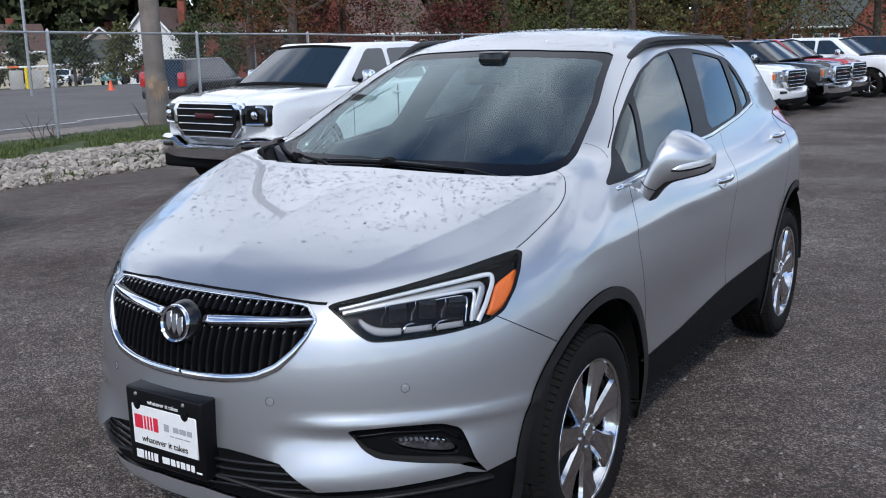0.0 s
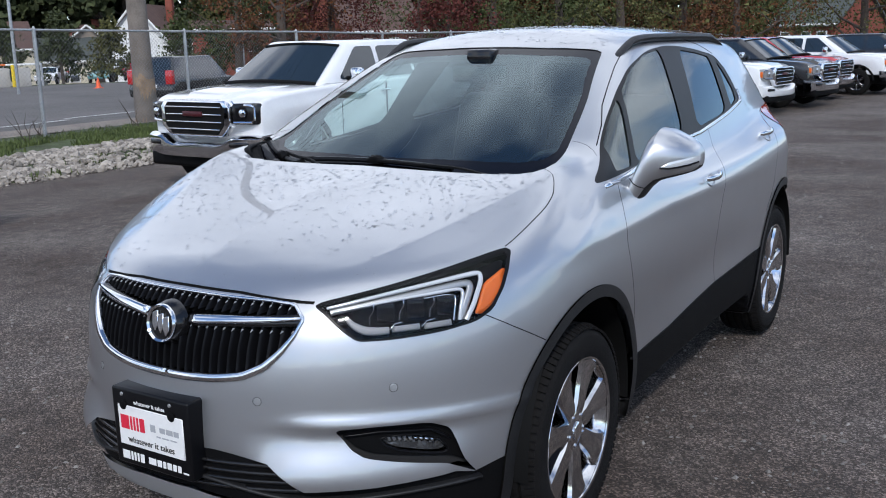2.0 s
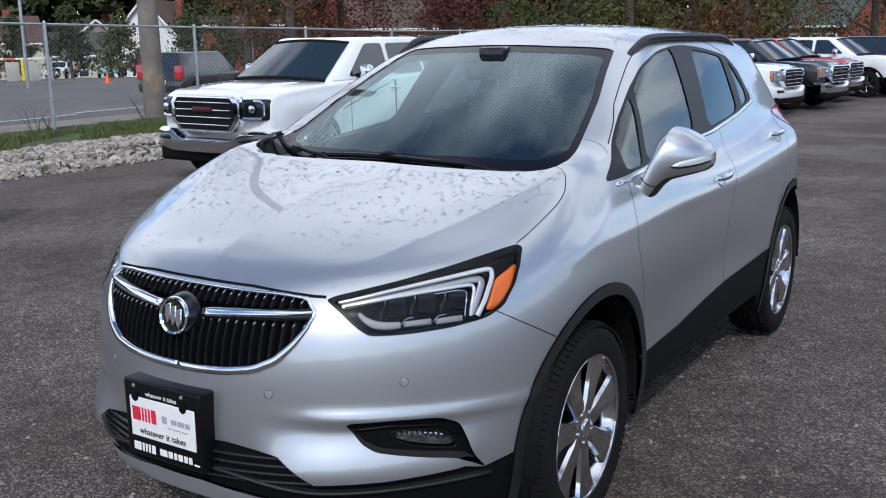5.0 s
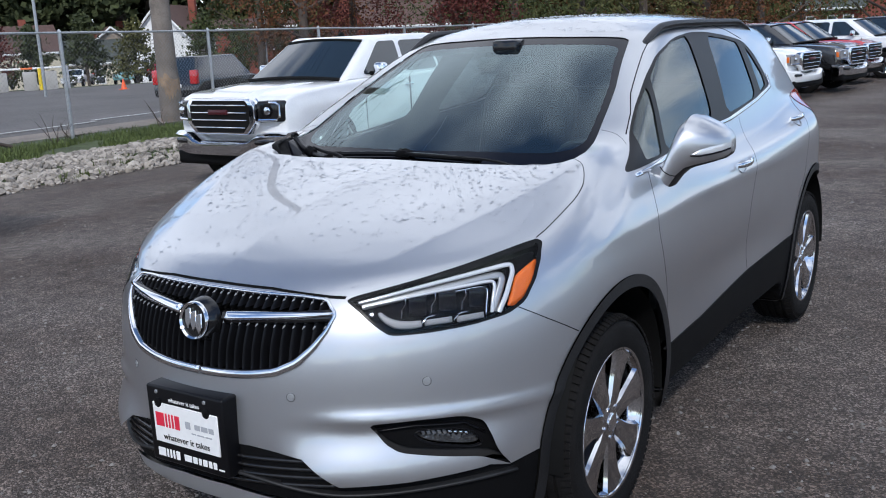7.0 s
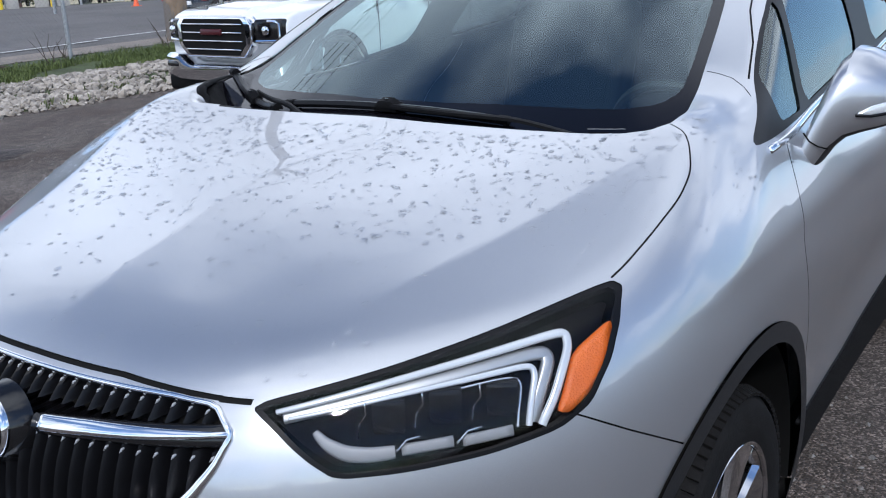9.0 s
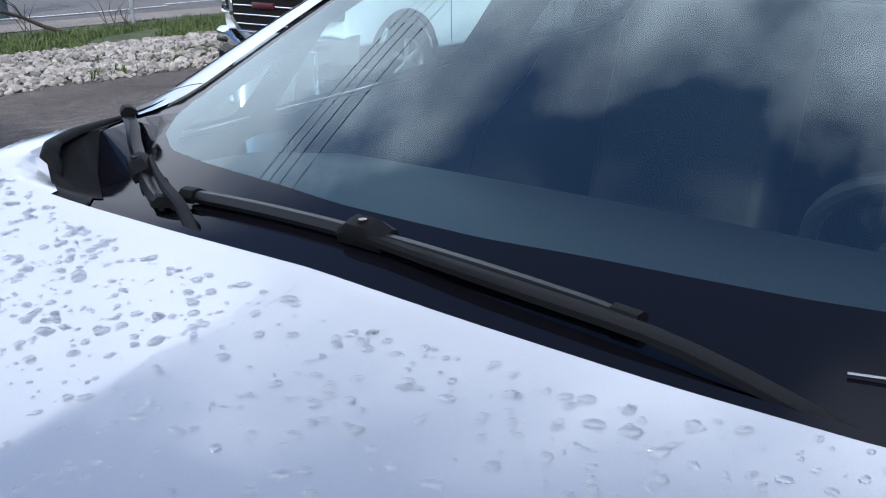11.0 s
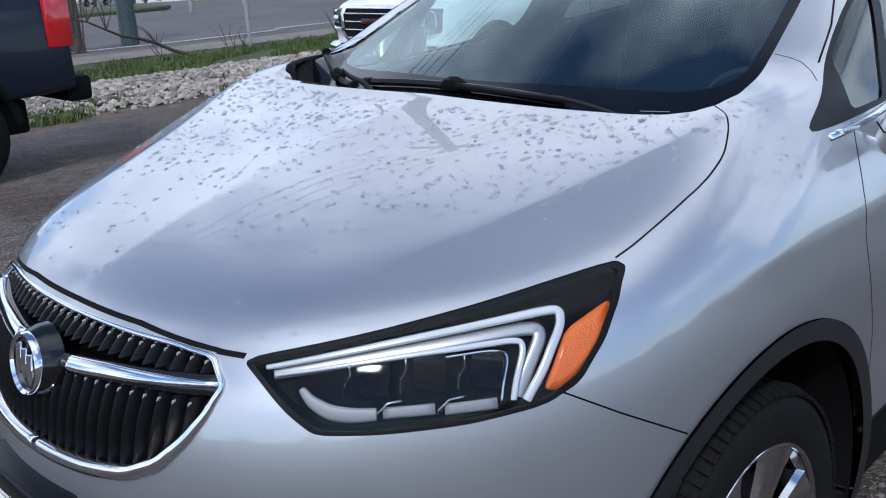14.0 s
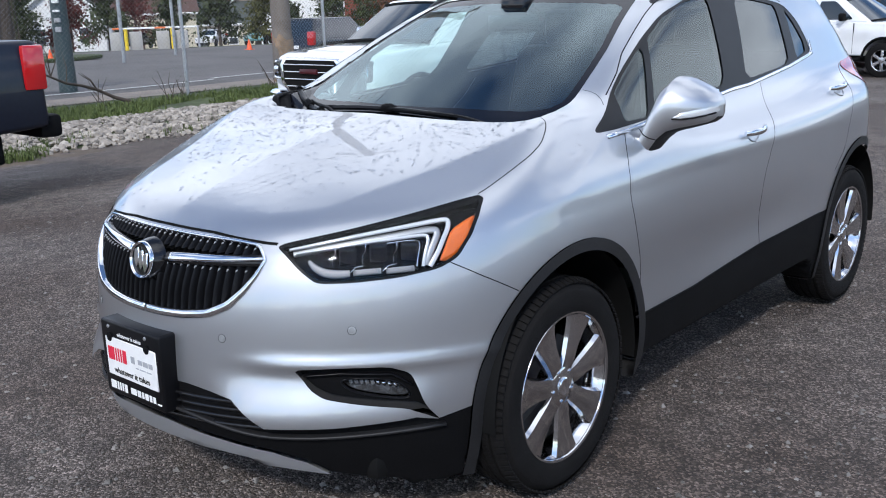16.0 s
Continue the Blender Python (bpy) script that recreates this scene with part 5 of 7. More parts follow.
def build_trim():
    low = list(on_side_many([(y, z - 0.004) for y, z in dense([(0.328, 1.101), (0.442, 1.104), (0.659, 1.119), (0.992, 1.138), (1.345, 1.164), (1.51, 1.169), (1.984, 1.21), (2.331, 1.249), (2.359, 1.308)], 0.05)]))
    both_sides("belt_moulding", low, 0.016, -0.003, 0.008, M_CHROME, car, "bright chrome strip below the windows")
    sill = list(on_side_many(dense([(0.42, 0.470), (0.86, 0.470), (1.466, 0.507), (2.12, 0.524)], 0.05)))
    both_sides("sill_lip", sill, 0.008, -0.002, 0.006, M_BLACK, car)
    for sg in (1, -1):
        rows = []
        for k in range(41):
            u = k / 40
            y = 1.04 + 1.48 * u
            rise = 0.050 * min(1, u / 0.13, (1 - u) / 0.15) ** 0.8
            x = 0.565 + 0.02 * math.sin(math.pi * u)
            z = on_top(x, y)[2] - 0.014 + rise * 0.75
            hh = 0.007 + 0.009 * min(1, u / 0.10, (1 - u) / 0.12)
            rows.append([(sg * (x + 0.017 * math.cos(a)), y, z + hh * math.sin(a)) for a in (2 * math.pi * j / 10 for j in range(10))])
        bm = bmesh.new()
        loft(bm, rows)
        part("roof_rail", bm, M_FLARE, car, "dark grey roof rail")
    # the seam between door frame and roof side
    seam = snapped(dense([(0.735, 0.47, 1.215), (0.705, 0.587, 1.279), (0.661, 0.695, 1.34), (0.631, 0.822, 1.403), (0.597, 0.974, 1.472), (0.560, 1.178, 1.543), (0.545, 1.344, 1.573), (0.545, 1.59, 1.585), (0.566, 1.813, 1.575), (0.601, 2.045, 1.54), (0.628, 2.211, 1.493)], 0.03))
    both_sides("pillar_seam", snapped(dense([(0.648, 0.460, 1.230), (0.675, 0.461, 1.224), (0.705, 0.456, 1.216), (0.735, 0.438, 1.200), (0.757, 0.416, 1.184)], 0.015)), 0.0016, -0.0003, 0.001, M_RUBBER, car)
    both_sides("door_seam", seam, 0.0042, -0.0005, 0.002, M_RUBBER, car)
    # thick rubber trim round the windscreen's lower corners
    for sg in (-1,):
        pts = on_top_many(dense([(0.590, 0.158), (0.622, 0.164), (0.645, 0.185), (0.662, 0.225), (0.678, 0.290), (0.688, 0.360), (0.690, 0.430)], 0.006))
        n = len(pts)
        bm = bmesh.new()
        tube(bm, [(sg * p[0], p[1], p[2] - 0.002) for p in pts], [0.0015 + 0.012 * math.sqrt(max(0, 1 - (1 - min(1, i / (0.11 * n))) ** 2)) * min(1, 1.6 * (n - i - 0.4) / n) ** 0.7 for i in range(n)], 12, flat=0.6)
        part("corner_trim", bm, M_BLACK, car, "thick black rubber corner trim")
    for sg in (1, -1):
        for y, z in ((1.342, 0.998), (2.362, 1.086)):
            build_handle(y, z, sg)
        build_mirror(sg, 0.0 if sg > 0 else 0.16)


def build_wiper(base, tip_a, tip_b, broad=1.0):
    """A jointed arm from its pivot to a flat wind-shaped blade that lies on the glass."""
    a, b, base = np.array(tip_a), np.array(tip_b), np.array(base)

    def sweep(places, lift, section):
        """Lofts a section (across, up) of given scale along places on the glass."""
        p = on_top_many(places)
        k = np.linspace(0, 1, len(p))
        p = np.stack([np.polyval(np.polyfit(k, p[:, i], 2), k) for i in range(3)], 1)
        n = slope(p)
        n = n.mean(0) * 0.6 + n * 0.4
        n /= np.linalg.norm(n, axis=1)[:, None]
        k = len(p)
        lift = lift if hasattr(lift, "__len__") else [lift] * k
        q = p + n * np.array(lift)[:, None]
        rings = []
        for i in range(k):
            t = q[min(k - 1, i + 1)] - q[max(0, i - 1)]
            t /= np.linalg.norm(t)
            s = np.cross(n[i], t)
            rings.append([tuple(q[i] + s * u + n[i] * v) for u, v in section(i / (k - 1))])
        bm = bmesh.new()
        loft(bm, rings)
        return bm, q

    line = [tuple(a + (b - a) * u) for u in np.linspace(0, 1, 17)]
    prof = ((-0.010, 0.0), (0.010, 0.0), (0.011, 0.004), (0.004, 0.011), (-0.003, 0.013), (-0.010, 0.006))
    bm, q = sweep(line, 0.007, lambda u: [(x * (0.75 if u in (0, 1) else 1), z * (0.75 if u in (0, 1) else 1)) for x, z in prof])
    blade = part("wiper_blade", bm, M_DARK, car, "black wiper blade with a wind-shaped spine")
    bm, _ = sweep(line, 0.0005, lambda u: ((-0.003, 0.0), (0.003, 0.0), (0.004, 0.0075), (-0.004, 0.0075)))
    part("blade_rubber", bm, M_RUBBER, blade)
    d = (b - a) / np.linalg.norm(b - a)
    for end in (a + d * 0.012, b - d * 0.012):
        bm, _ = sweep([tuple(end - d * 0.014), tuple(end), tuple(end + d * 0.014)], 0.006, lambda u: ((-0.0125, 0), (0.0125, 0), (0.0125, 0.006), (0.005, 0.0135), (-0.005, 0.015), (-0.0125, 0.008)))
        part("end_cap", bm, M_BLACK, blade)
    mid = (a + b) / 2
    bm, _ = sweep([tuple(mid + d * k) for k in (-0.030, -0.024, 0.0, 0.022, 0.028)], 0.006, lambda u: [(x, z * (0.55 if u in (0, 1) else 1)) for x, z in ((-0.016, 0), (0.016, 0), (0.016, 0.014), (0.010, 0.023), (-0.010, 0.024), (-0.016, 0.016))])
    clip = part("blade_clip", bm, M_BLACK, blade)
    bm = bmesh.new()
    c = on_top(*mid) + normal_at(on_top(*mid)) * 0.030
    lathe(bm, [(-0.002, 0.005), (0.002, 0.005), (0.002, 0.0)], 12, "z")
    bmesh.ops.translate(bm, verts=bm.verts[:], vec=tuple(c))
    part("clip_button", bm, M_GLOSSB, clip)
    # the arm leaves the clip on its lower side, bows clear of the blade and widens towards the pivot
    e = base - mid
    side = np.array((-d[1], d[0])) * (1 if e @ np.array((-d[1], d[0])) > 0 else -1)
    us = np.linspace(0, 1, 15)
    run = [tuple(mid + side * 0.014 * (1 - u) ** 2 + e * u) for u in us]
    lift = [0.016 + 0.006 * math.sin(math.pi * min(1, u * 1.2)) - 0.034 * max(0, (u - 0.6) / 0.4) ** 1.8 for u in us]

    def band(u):
        w = broad * (0.007 + 0.0085 * min(1, u / 0.55) ** 1.2)
        return ((-w, -0.004), (w, -0.004), (w, 0.002), (w * 0.55, 0.0055), (-w * 0.55, 0.0055), (-w, 0.002))
    bm, _ = sweep(run, lift, band)
    part("wiper_arm", bm, M_BLACK, car, "broad black wiper arm")


def build_cabin():
    bm = bmesh.new()
    rows = []
    for y, z in ((0.20, 1.085), (0.35, 1.115), (0.55, 1.105), (0.78, 1.06), (0.88, 0.98), (0.90, 0.80), (0.86, 0.5)):
        rows.append([(x, y + 0.05 * x * x, z - 0.03 * x * x) for x in np.linspace(-0.66, 0.66, 15)])
    vs = [[bm.verts.new(p) for p in r] for r in rows]
    for a, b in zip(vs, vs[1:]):
        for j in range(14):
            bm.faces.new((a[j], a[j + 1], b[j + 1], b[j]))
    part("dashboard", bm, M_SEAT, car, "dark moulded dashboard")
    bm = bmesh.new()
    box(bm, (-0.68, 0.6, 0.40), (0.68, 3.0, 0.46), 0.01)
    part("cabin_floor", bm, M_LINER, car)
    for sx in (-0.37, 0.37):
        bm = bmesh.new()
        box(bm, (sx - 0.25, 1.15, 0.48), (sx + 0.25, 1.66, 0.72), 0.06, 3)
        seat = part("front_seat", bm, M_SEAT, car, "dark leather front seat")
        bm = bmesh.new()
        prism(bm, [(1.58, 0.62), (1.74, 0.62), (1.96, 1.26), (1.88, 1.32), (1.78, 1.26)], sx - 0.25, sx + 0.25, "x", 0.05, 3)
        part("seat_back", bm, M_SEAT, seat)
        bm = bmesh.new()
        box(bm, (sx - 0.13, 1.87, 1.29), (sx + 0.13, 1.97, 1.48), 0.04, 3)
        part("headrest", bm, M_SEAT, seat)
    bm = bmesh.new()
    prism(bm, [(2.2, 0.5), (2.62, 0.5), (2.86, 1.2), (2.76, 1.24), (2.6, 0.78), (2.2, 0.74)], -0.64, 0.64, "x", 0.05, 3)
    part("rear_bench", bm, M_SEAT, car, "dark leather rear bench")
    ring = [(0.37 + 0.185 * math.cos(a), 1.02 - 0.09 * math.sin(a), 0.96 + 0.165 * math.sin(a)) for a in (2 * math.pi * k / 40 for k in range(40))]
    bm = bmesh.new()
    tube(bm, ring, 0.016, 8, True)
    w = part("steering_wheel", bm, M_SEAT, car, "dark leather steering wheel")
    bm = bmesh.new()
    box(bm, (0.29, 1.01, 0.90), (0.45, 1.05, 1.00), 0.02)
    box(bm, (0.20, 1.015, 0.95), (0.54, 1.03, 0.98), 0.005)
    part("wheel_hub", bm, M_SEAT, w)
    bm = bmesh.new()
    box(bm, (-0.13, 0.93, 1.405), (0.13, 0.955, 1.475), 0.012, 3)
    part("rear_view_mirror", bm, M_GLOSSB, car, "black rear-view mirror")
    bm = bmesh.new()
    box(bm, (-0.06, 0.93, 1.48), (0.06, 1.02, 1.545), 0.015, 2)
    part("mirror_camera_box", bm, M_GLOSSB, car)


build_grille()
build_lamps()
build_front_details()
build_plate()
build_trim()
build_wiper((0.55, 0.110), (-0.340, 0.197), (0.316, 0.184))
build_wiper((-0.20, 0.105), (-0.668, 0.330), (-0.335, 0.150), 0.5)
bm = bmesh.new()
tube(bm, [tuple(on_top(x, y) + np.array((0, 0, 0.001))) for x, y in ((0.483, 0.219), (0.508, 0.227), (0.533, 0.235), (0.557, 0.243))], 0.0020, 8, flat=0.4)
part("glass_slot", bm, M_BEZEL, car, "narrow clear slot in the black glass border")
build_cabin()
for mir in (False, True):
    car_skin.piece([16], "rear_lamp", M_RED, car, "red wraparound rear lamp", -0.003, both=False, mirror=mir)


def raindrops():
    """Beads of rain on the hood, the fender tops and the roof."""
    rnd = random.Random(7)
    vs, fs, spots = [], [], []
    while len(spots) < 3500:
        y = rnd.uniform(-0.74, 0.24) if rnd.random() < 0.88 else rnd.uniform(1.1, 1.7)
        x = rnd.uniform(-0.87, 0.87) if y < 0.5 else rnd.uniform(-0.5, 0.5)
        keep = 0.10 + 0.90 * max(0, min(1, (y + 0.55) / 0.60)) ** 1.1
        if rnd.random() > keep or 0.6 * noise.noise(Vector((x * 5, y * 5, 1))) + 0.80 < rnd.random():
            continue
        if y < -0.28 and abs(x) > 0.52:
            continue
        if y < 0.3 and abs(x) < 0.70 and y > 0.035 + 0.14 * x * x:
            continue
        spots.append((x, y))
    tri = car_skin.tri[np.isin(car_skin.lab, [0, 14, 19, 21, 22, 30])]
    tri = np.concatenate([tri, tri * np.array((-1, 1, 1))]).reshape(-1, 3)
    panels = BVHTree.FromPolygons([tuple(p) for p in tri], [(i, i + 1, i + 2) for i in range(0, len(tri), 3)])
    places = [panels.ray_cast(Vector((x, y, 2.2)), Vector((0, 0, -1)))[0] for x, y in spots]
    places = np.array([p for p in places if p is not None])
    for p, n in zip(places, slope(places)):
        if n[2] < 0.55:
            continue
        r = (0.0013 + 0.0044 * rnd.random() ** 2.2) * (1.0 if abs(p[0]) < 0.74 else 0.6)
        across = np.array((0.85, 0.5, 0.0)) + np.array((rnd.uniform(-0.5, 0.5), rnd.uniform(-0.5, 0.5), 0))
        t = across - n * (across @ n)
        t /= np.linalg.norm(t)
        s = np.cross(n, t)
        st, base, lean = rnd.uniform(0.9, 1.7), len(vs), rnd.uniform(0.0, 0.35)
        wob = [rnd.uniform(0.88, 1.10) for _ in range(10)]
        for rad, h in ((1.0, -0.10), (1.0, 0.10), (0.88, 0.31), (0.50, 0.44)):
            for k in range(10):
                a = 2 * math.pi * k / 10
                vs.append(p + (t * math.cos(a) * st + s * math.sin(a)) * r * rad * wob[k] + n * r * h - s * r * lean * h)
        vs.append(p + n * r * 0.46 - s * r * lean * 0.46)
        for q in range(3):
            for k in range(10):
                fs.append((base + q * 10 + k, base + q * 10 + (k + 1) % 10, base + (q + 1) * 10 + (k + 1) % 10, base + (q + 1) * 10 + k))
        for k in range(10):
            fs.append((base + 30 + k, base + 30 + (k + 1) % 10, base + 40))
    m = bpy.data.materials.new("rain_water")
    m.use_nodes = True
    nt = m.node_tree
    b = nt.nodes["Principled BSDF"]
    b.inputs["Base Color"].default_value = (1, 1, 1, 1)
    b.inputs["Roughness"].default_value = 0.0
    b.inputs["IOR"].default_value = 1.33
    b.inputs["Transmission Weight"].default_value = 1.0
    clear = nt.nodes.new("ShaderNodeBsdfTransparent")
    mx = nt.nodes.new("ShaderNodeMixShader")
    mx.inputs[0].default_value = 0.70
    nt.links.new(clear.outputs[0], mx.inputs[1])
    nt.links.new(b.outputs[0], mx.inputs[2])
    nt.links.new(mx.outputs[0], nt.nodes["Material Output"].inputs[0])
    ob = mesh_ob("raindrops", vs, fs, m)
    tagged(ob, "clear beads of rain scattered over the silver hood", "water drops", kind="stuff")


raindrops()


# pickups and other parked vehicles
M_WPAINT = mat("white_paint", (0.74, 0.75, 0.76), 0.28, coat=1.0, var=0.03)
M_KPAINT = mat("black_paint", (0.012, 0.012, 0.013), 0.2, coat=1.0)
M_NPAINT = mat("navy_paint", (0.006, 0.009, 0.018), 0.3, coat=0.35, var=0.2, vscale=2, spec=0.3)
M_RPAINT = mat("red_paint", (0.34, 0.012, 0.03), 0.25, coat=1.0)
M_TEAL = mat("teal_paint", (0.16, 0.36, 0.36), 0.35, coat=1.0)
M_BADGE = mat("badge_red", (0.055, 0.006, 0.010), 0.35)
M_CARGLASS = mat("dark_car_glass", (0.014, 0.022, 0.028), 0.03, spec=0.9)
M_ALLOY = mat("alloy_wheel", (0.55, 0.55, 0.56), 0.22, 1.0)


def simple_wheel(parent, x, y, r, out, w=0.26, rim=M_ALLOY, spokes=6):
    e = new("wheel")
    e.empty_display_size = 0.1
    e.parent = parent
    e.matrix_basis = pose(x + 0.05 * out, y, r, 0, 0, 0 if out > 0 else 180)
    h = w / 2
    bm = bmesh.new()
    lathe(bm, [(-h, r * 0.62), (-h, r * 0.90), (-h * 0.8, r), (h * 0.8, r), (h, r * 0.90), (h, r * 0.64), (h * 0.6, r * 0.60)], 36)
    part("tyre", bm, M_TYRE, e)
    bm = bmesh.new()
    lathe(bm, [(-h, r * 0.58), (h * 0.4, r * 0.55), (h * 0.8, r * 0.62), (h * 0.86, r * 0.66), (h * 0.7, r * 0.67)], 36)
    part("rim", bm, rim, e)
    for k in range(spokes):
        bm = bmesh.new()
        box(bm, (h * 0.45, -r * 0.09, r * 0.05), (h * 0.75, r * 0.09, r * 0.63), 0.012, 1)
        bmesh.ops.rotate(bm, verts=bm.verts[:], matrix=Matrix.Rotation(2 * math.pi * k / spokes, 3, "X"))
        part("spoke", bm, rim, e)
    bm = bmesh.new()
    lathe(bm, [(h * 0.3, r * 0.18), (h * 0.8, r * 0.17), (h * 0.85, 0.0)], 20)
    part("hub", bm, rim, e)
    bm = bmesh.new()
    lathe(bm, [(-h * 0.2, r * 0.56), (-h * 0.2, 0.0)], 24)
    part("brake_backing", bm, M_RUBBER, e)


def arc(cy, cz, r, a0, a1, n=12):
    return [(cy + r * math.cos(radians(a)), cz + r * math.sin(radians(a))) for a in np.linspace(a0, a1, n)]


def frustum(bm, low, high, z0, z1, bevel=0.05):
    """low, high: (x half, y front, y rear)."""
    vs = []
    for (hx, ya, yb), z in ((low, z0), (high, z1)):
        vs.append([bm.verts.new(p) for p in ((-hx, ya, z), (hx, ya, z), (hx, yb, z), (-hx, yb, z))])
    fs = [bm.faces.new(vs[0][::-1]), bm.faces.new(vs[1])]
    for j in range(4):
        fs.append(bm.faces.new((vs[0][j], vs[0][(j + 1) % 4], vs[1][(j + 1) % 4], vs[1][j])))
    bmesh.ops.recalc_face_normals(bm, faces=fs)
    bmesh.ops.bevel(bm, geom=list({e for f in fs for e in f.edges}), offset=bevel, segments=3, affect="EDGES", profile=0.6)


def pane(bm, quad, out, r=0.12):
    """A thin pane over four corners, with cut corners, standing out of its wall by a little."""
    q = [Vector(p) for p in quad]
    n = (q[1] - q[0]).cross(q[2] - q[0]).normalized() * out
    ring = []
    for i in range(4):
        a, b, c = q[i - 1], q[i], q[(i + 1) % 4]
        ring += [b + (a - b) * r, b + (a - b) * r * 0.3 + (c - b) * r * 0.3, b + (c - b) * r]
    top = [bm.verts.new(p + n) for p in ring]
    bot = [bm.verts.new(p - n * 2) for p in ring]
    k = len(ring)
    fs = [bm.faces.new(top), bm.faces.new(bot[::-1])]
    for i in range(k):
        fs.append(bm.faces.new((bot[i], bot[(i + 1) % k], top[(i + 1) % k], top[i])))
    bmesh.ops.recalc_face_normals(bm, faces=fs)


def build_pickup(m, paint, label, bumper=M_CHROME, amber=True, group="pickups in the lot"):
    """A full-size crew-cab pickup; its nose is at y = 0 and looks to -y."""
    t = thing("pickup_truck", label, "pickup", m, group)
    W = 1.0
    prof = [(0.10, 0.62), (0.06, 0.80), (0.07, 1.10), (0.13, 1.18), (0.30, 1.235), (1.10, 1.285), (1.70, 1.31), (4.10, 1.34), (4.16, 1.40), (5.76, 1.40), (5.80, 1.36), (5.80, 0.66)]
    prof += arc(4.80, 0.42, 0.50, 25, 172) + [(4.28, 0.50), (1.56, 0.50)] + arc(1.02, 0.42, 0.50, 10, 155)
    bm = bmesh.new()
    prism(bm, prof, -W, W, "x", 0.045, 3)
    for v in bm.verts:
        k = ease((v.co.z - 0.95) / 0.5)
        nose = ease((0.5 - v.co.y) / 0.5)
        v.co.x *= 1 - 0.045 * k - 0.05 * nose
        if v.co.y < 0.6:
            v.co.y += 0.16 * (abs(v.co.x) / W) ** 3
    part("body", bm, paint, t)
    bm = bmesh.new()
    frustum(bm, (0.94, 1.36, 1.62 + 2.55), (0.74, 2.30, 1.62 + 2.30), 1.27, 1.89, 0.12)
    cab = part("cab", bm, paint, t)

    def wall(y0, y1, sg, za=1.36, zb=1.80):
        def at(y, z):
            u = (z - 1.27) / 0.62
            return (sg * (0.94 - 0.20 * u), y, z)
        return [at(y0[0], za), at(y1[0], za), at(y1[1], zb), at(y0[1], zb)]
    for sg in (1, -1):
        for a, b in (((1.84, 2.40), (2.80, 2.80)), ((2.90, 2.90), (3.72, 3.62)), ((3.80, 3.70), (4.02, 3.86))):
            bm = bmesh.new()
            q = wall(a, b, sg)
            pane(bm, q if sg > 0 else q[::-1], 0.006, 0.10)
            part("side_window", bm, M_CARGLASS, cab, "dark side glass")
    u = lambda z: (z - 1.27) / 0.62
    f = lambda x, z: (x * (1 - 0.2 * u(z)), 1.36 + 0.94 * u(z), z)
    vs, fs = [], []
    for j in range(9):
        z = 1.325 + 0.49 * j / 8
        for i in range(17):
            s = i / 8 - 1
            p = f(s * (0.84 - 0.02 * j / 8), z)
            vs.append((p[0], p[1] - 0.012 - 0.075 * (1 - s * s), p[2] + 0.035 * (1 - s * s)))
    fs = [(j * 17 + i, j * 17 + i + 1, j * 17 + i + 18, j * 17 + i + 17) for j in range(8) for i in range(16)]
    mesh_ob("windscreen", vs, fs, M_CARGLASS, cab, "curved windscreen that mirrors the sky")
    bm = bmesh.new()
    tube(bm, [vs[8 * 17 + i] for i in range(17)], 0.022, 6)
    part("windscreen_trim", bm, M_RUBBER, cab)
    bm = bmesh.new()
    tube(bm, [vs[i] for i in range(17)], 0.026, 6)
    part("cowl_trim", bm, M_RUBBER, cab)
    bm = bmesh.new()
    r_ = lambda x, z: (x * (1 - 0.2 * u(z)), 4.17 - 0.25 * u(z), z)
    pane(bm, [r_(0.8, 1.42), r_(-0.8, 1.42), r_(-0.8, 1.80), r_(0.8, 1.80)], 0.008, 0.08)
    part("rear_window", bm, M_CARGLASS, cab)
    bm = bmesh.new()
    prism(bm, [(2.45, 1.885), (2.62, 1.885), (2.60, 1.94), (2.56, 1.95)], -0.02, 0.02, "x", 0.006)
    part("roof_aerial", bm, M_BLACK, cab)
    bm = bmesh.new()
    loft(bm, [[(x, y, z) for x, z in ((-w, z0 - 0.03), (-w * 0.9, z0 + h), (w * 0.9, z0 + h), (w, z0 - 0.03))] for y, w, z0, h in ((0.16, 0.34, 1.165, 0.03), (0.30, 0.40, 1.225, 0.045), (0.9, 0.46, 1.265, 0.045), (1.35, 0.48, 1.285, 0.02))])
    part("hood_bulge", bm, paint, t)
    # grille in a broad chrome frame
    bm = bmesh.new()
    octagon = lambda k: [(-0.53 * k, 0.965 + 0.225 * k), (0.53 * k, 0.965 + 0.225 * k), (0.60 * k, 0.965 + 0.14 * k), (0.59 * k, 0.965 - 0.10 * k), (0.46 * k, 0.965 - 0.235 * k), (-0.46 * k, 0.965 - 0.235 * k), (-0.59 * k, 0.965 - 0.10 * k), (-0.60 * k, 0.965 + 0.14 * k)]
    prism(bm, octagon(1.0), -0.02, 0.14, "y", 0.02, 2)
    g = part("grille_frame", bm, M_CHROME, t, "broad chrome grille frame")
    bm = bmesh.new()
    prism(bm, octagon(0.88), -0.028, 0.05, "y", 0.006, 1)
    part("grille_mesh", bm, M_RUBBER, g)
    for k in range(4):
        z = 0.822 + 0.094 * k
        bm = bmesh.new()
        box(bm, (-0.485 + 0.04 * (k == 0), -0.045, z - 0.010), (0.485 - 0.04 * (k == 0), -0.015, z + 0.010), 0.008, 2)
        part("grille_bar", bm, M_CHROME, g)
    bm = bmesh.new()
    box(bm, (-0.17, -0.060, 0.985), (0.17, -0.03, 1.050), 0.012, 2)
    part("badge_block", bm, M_BADGE, g, "plain dark red badge block")
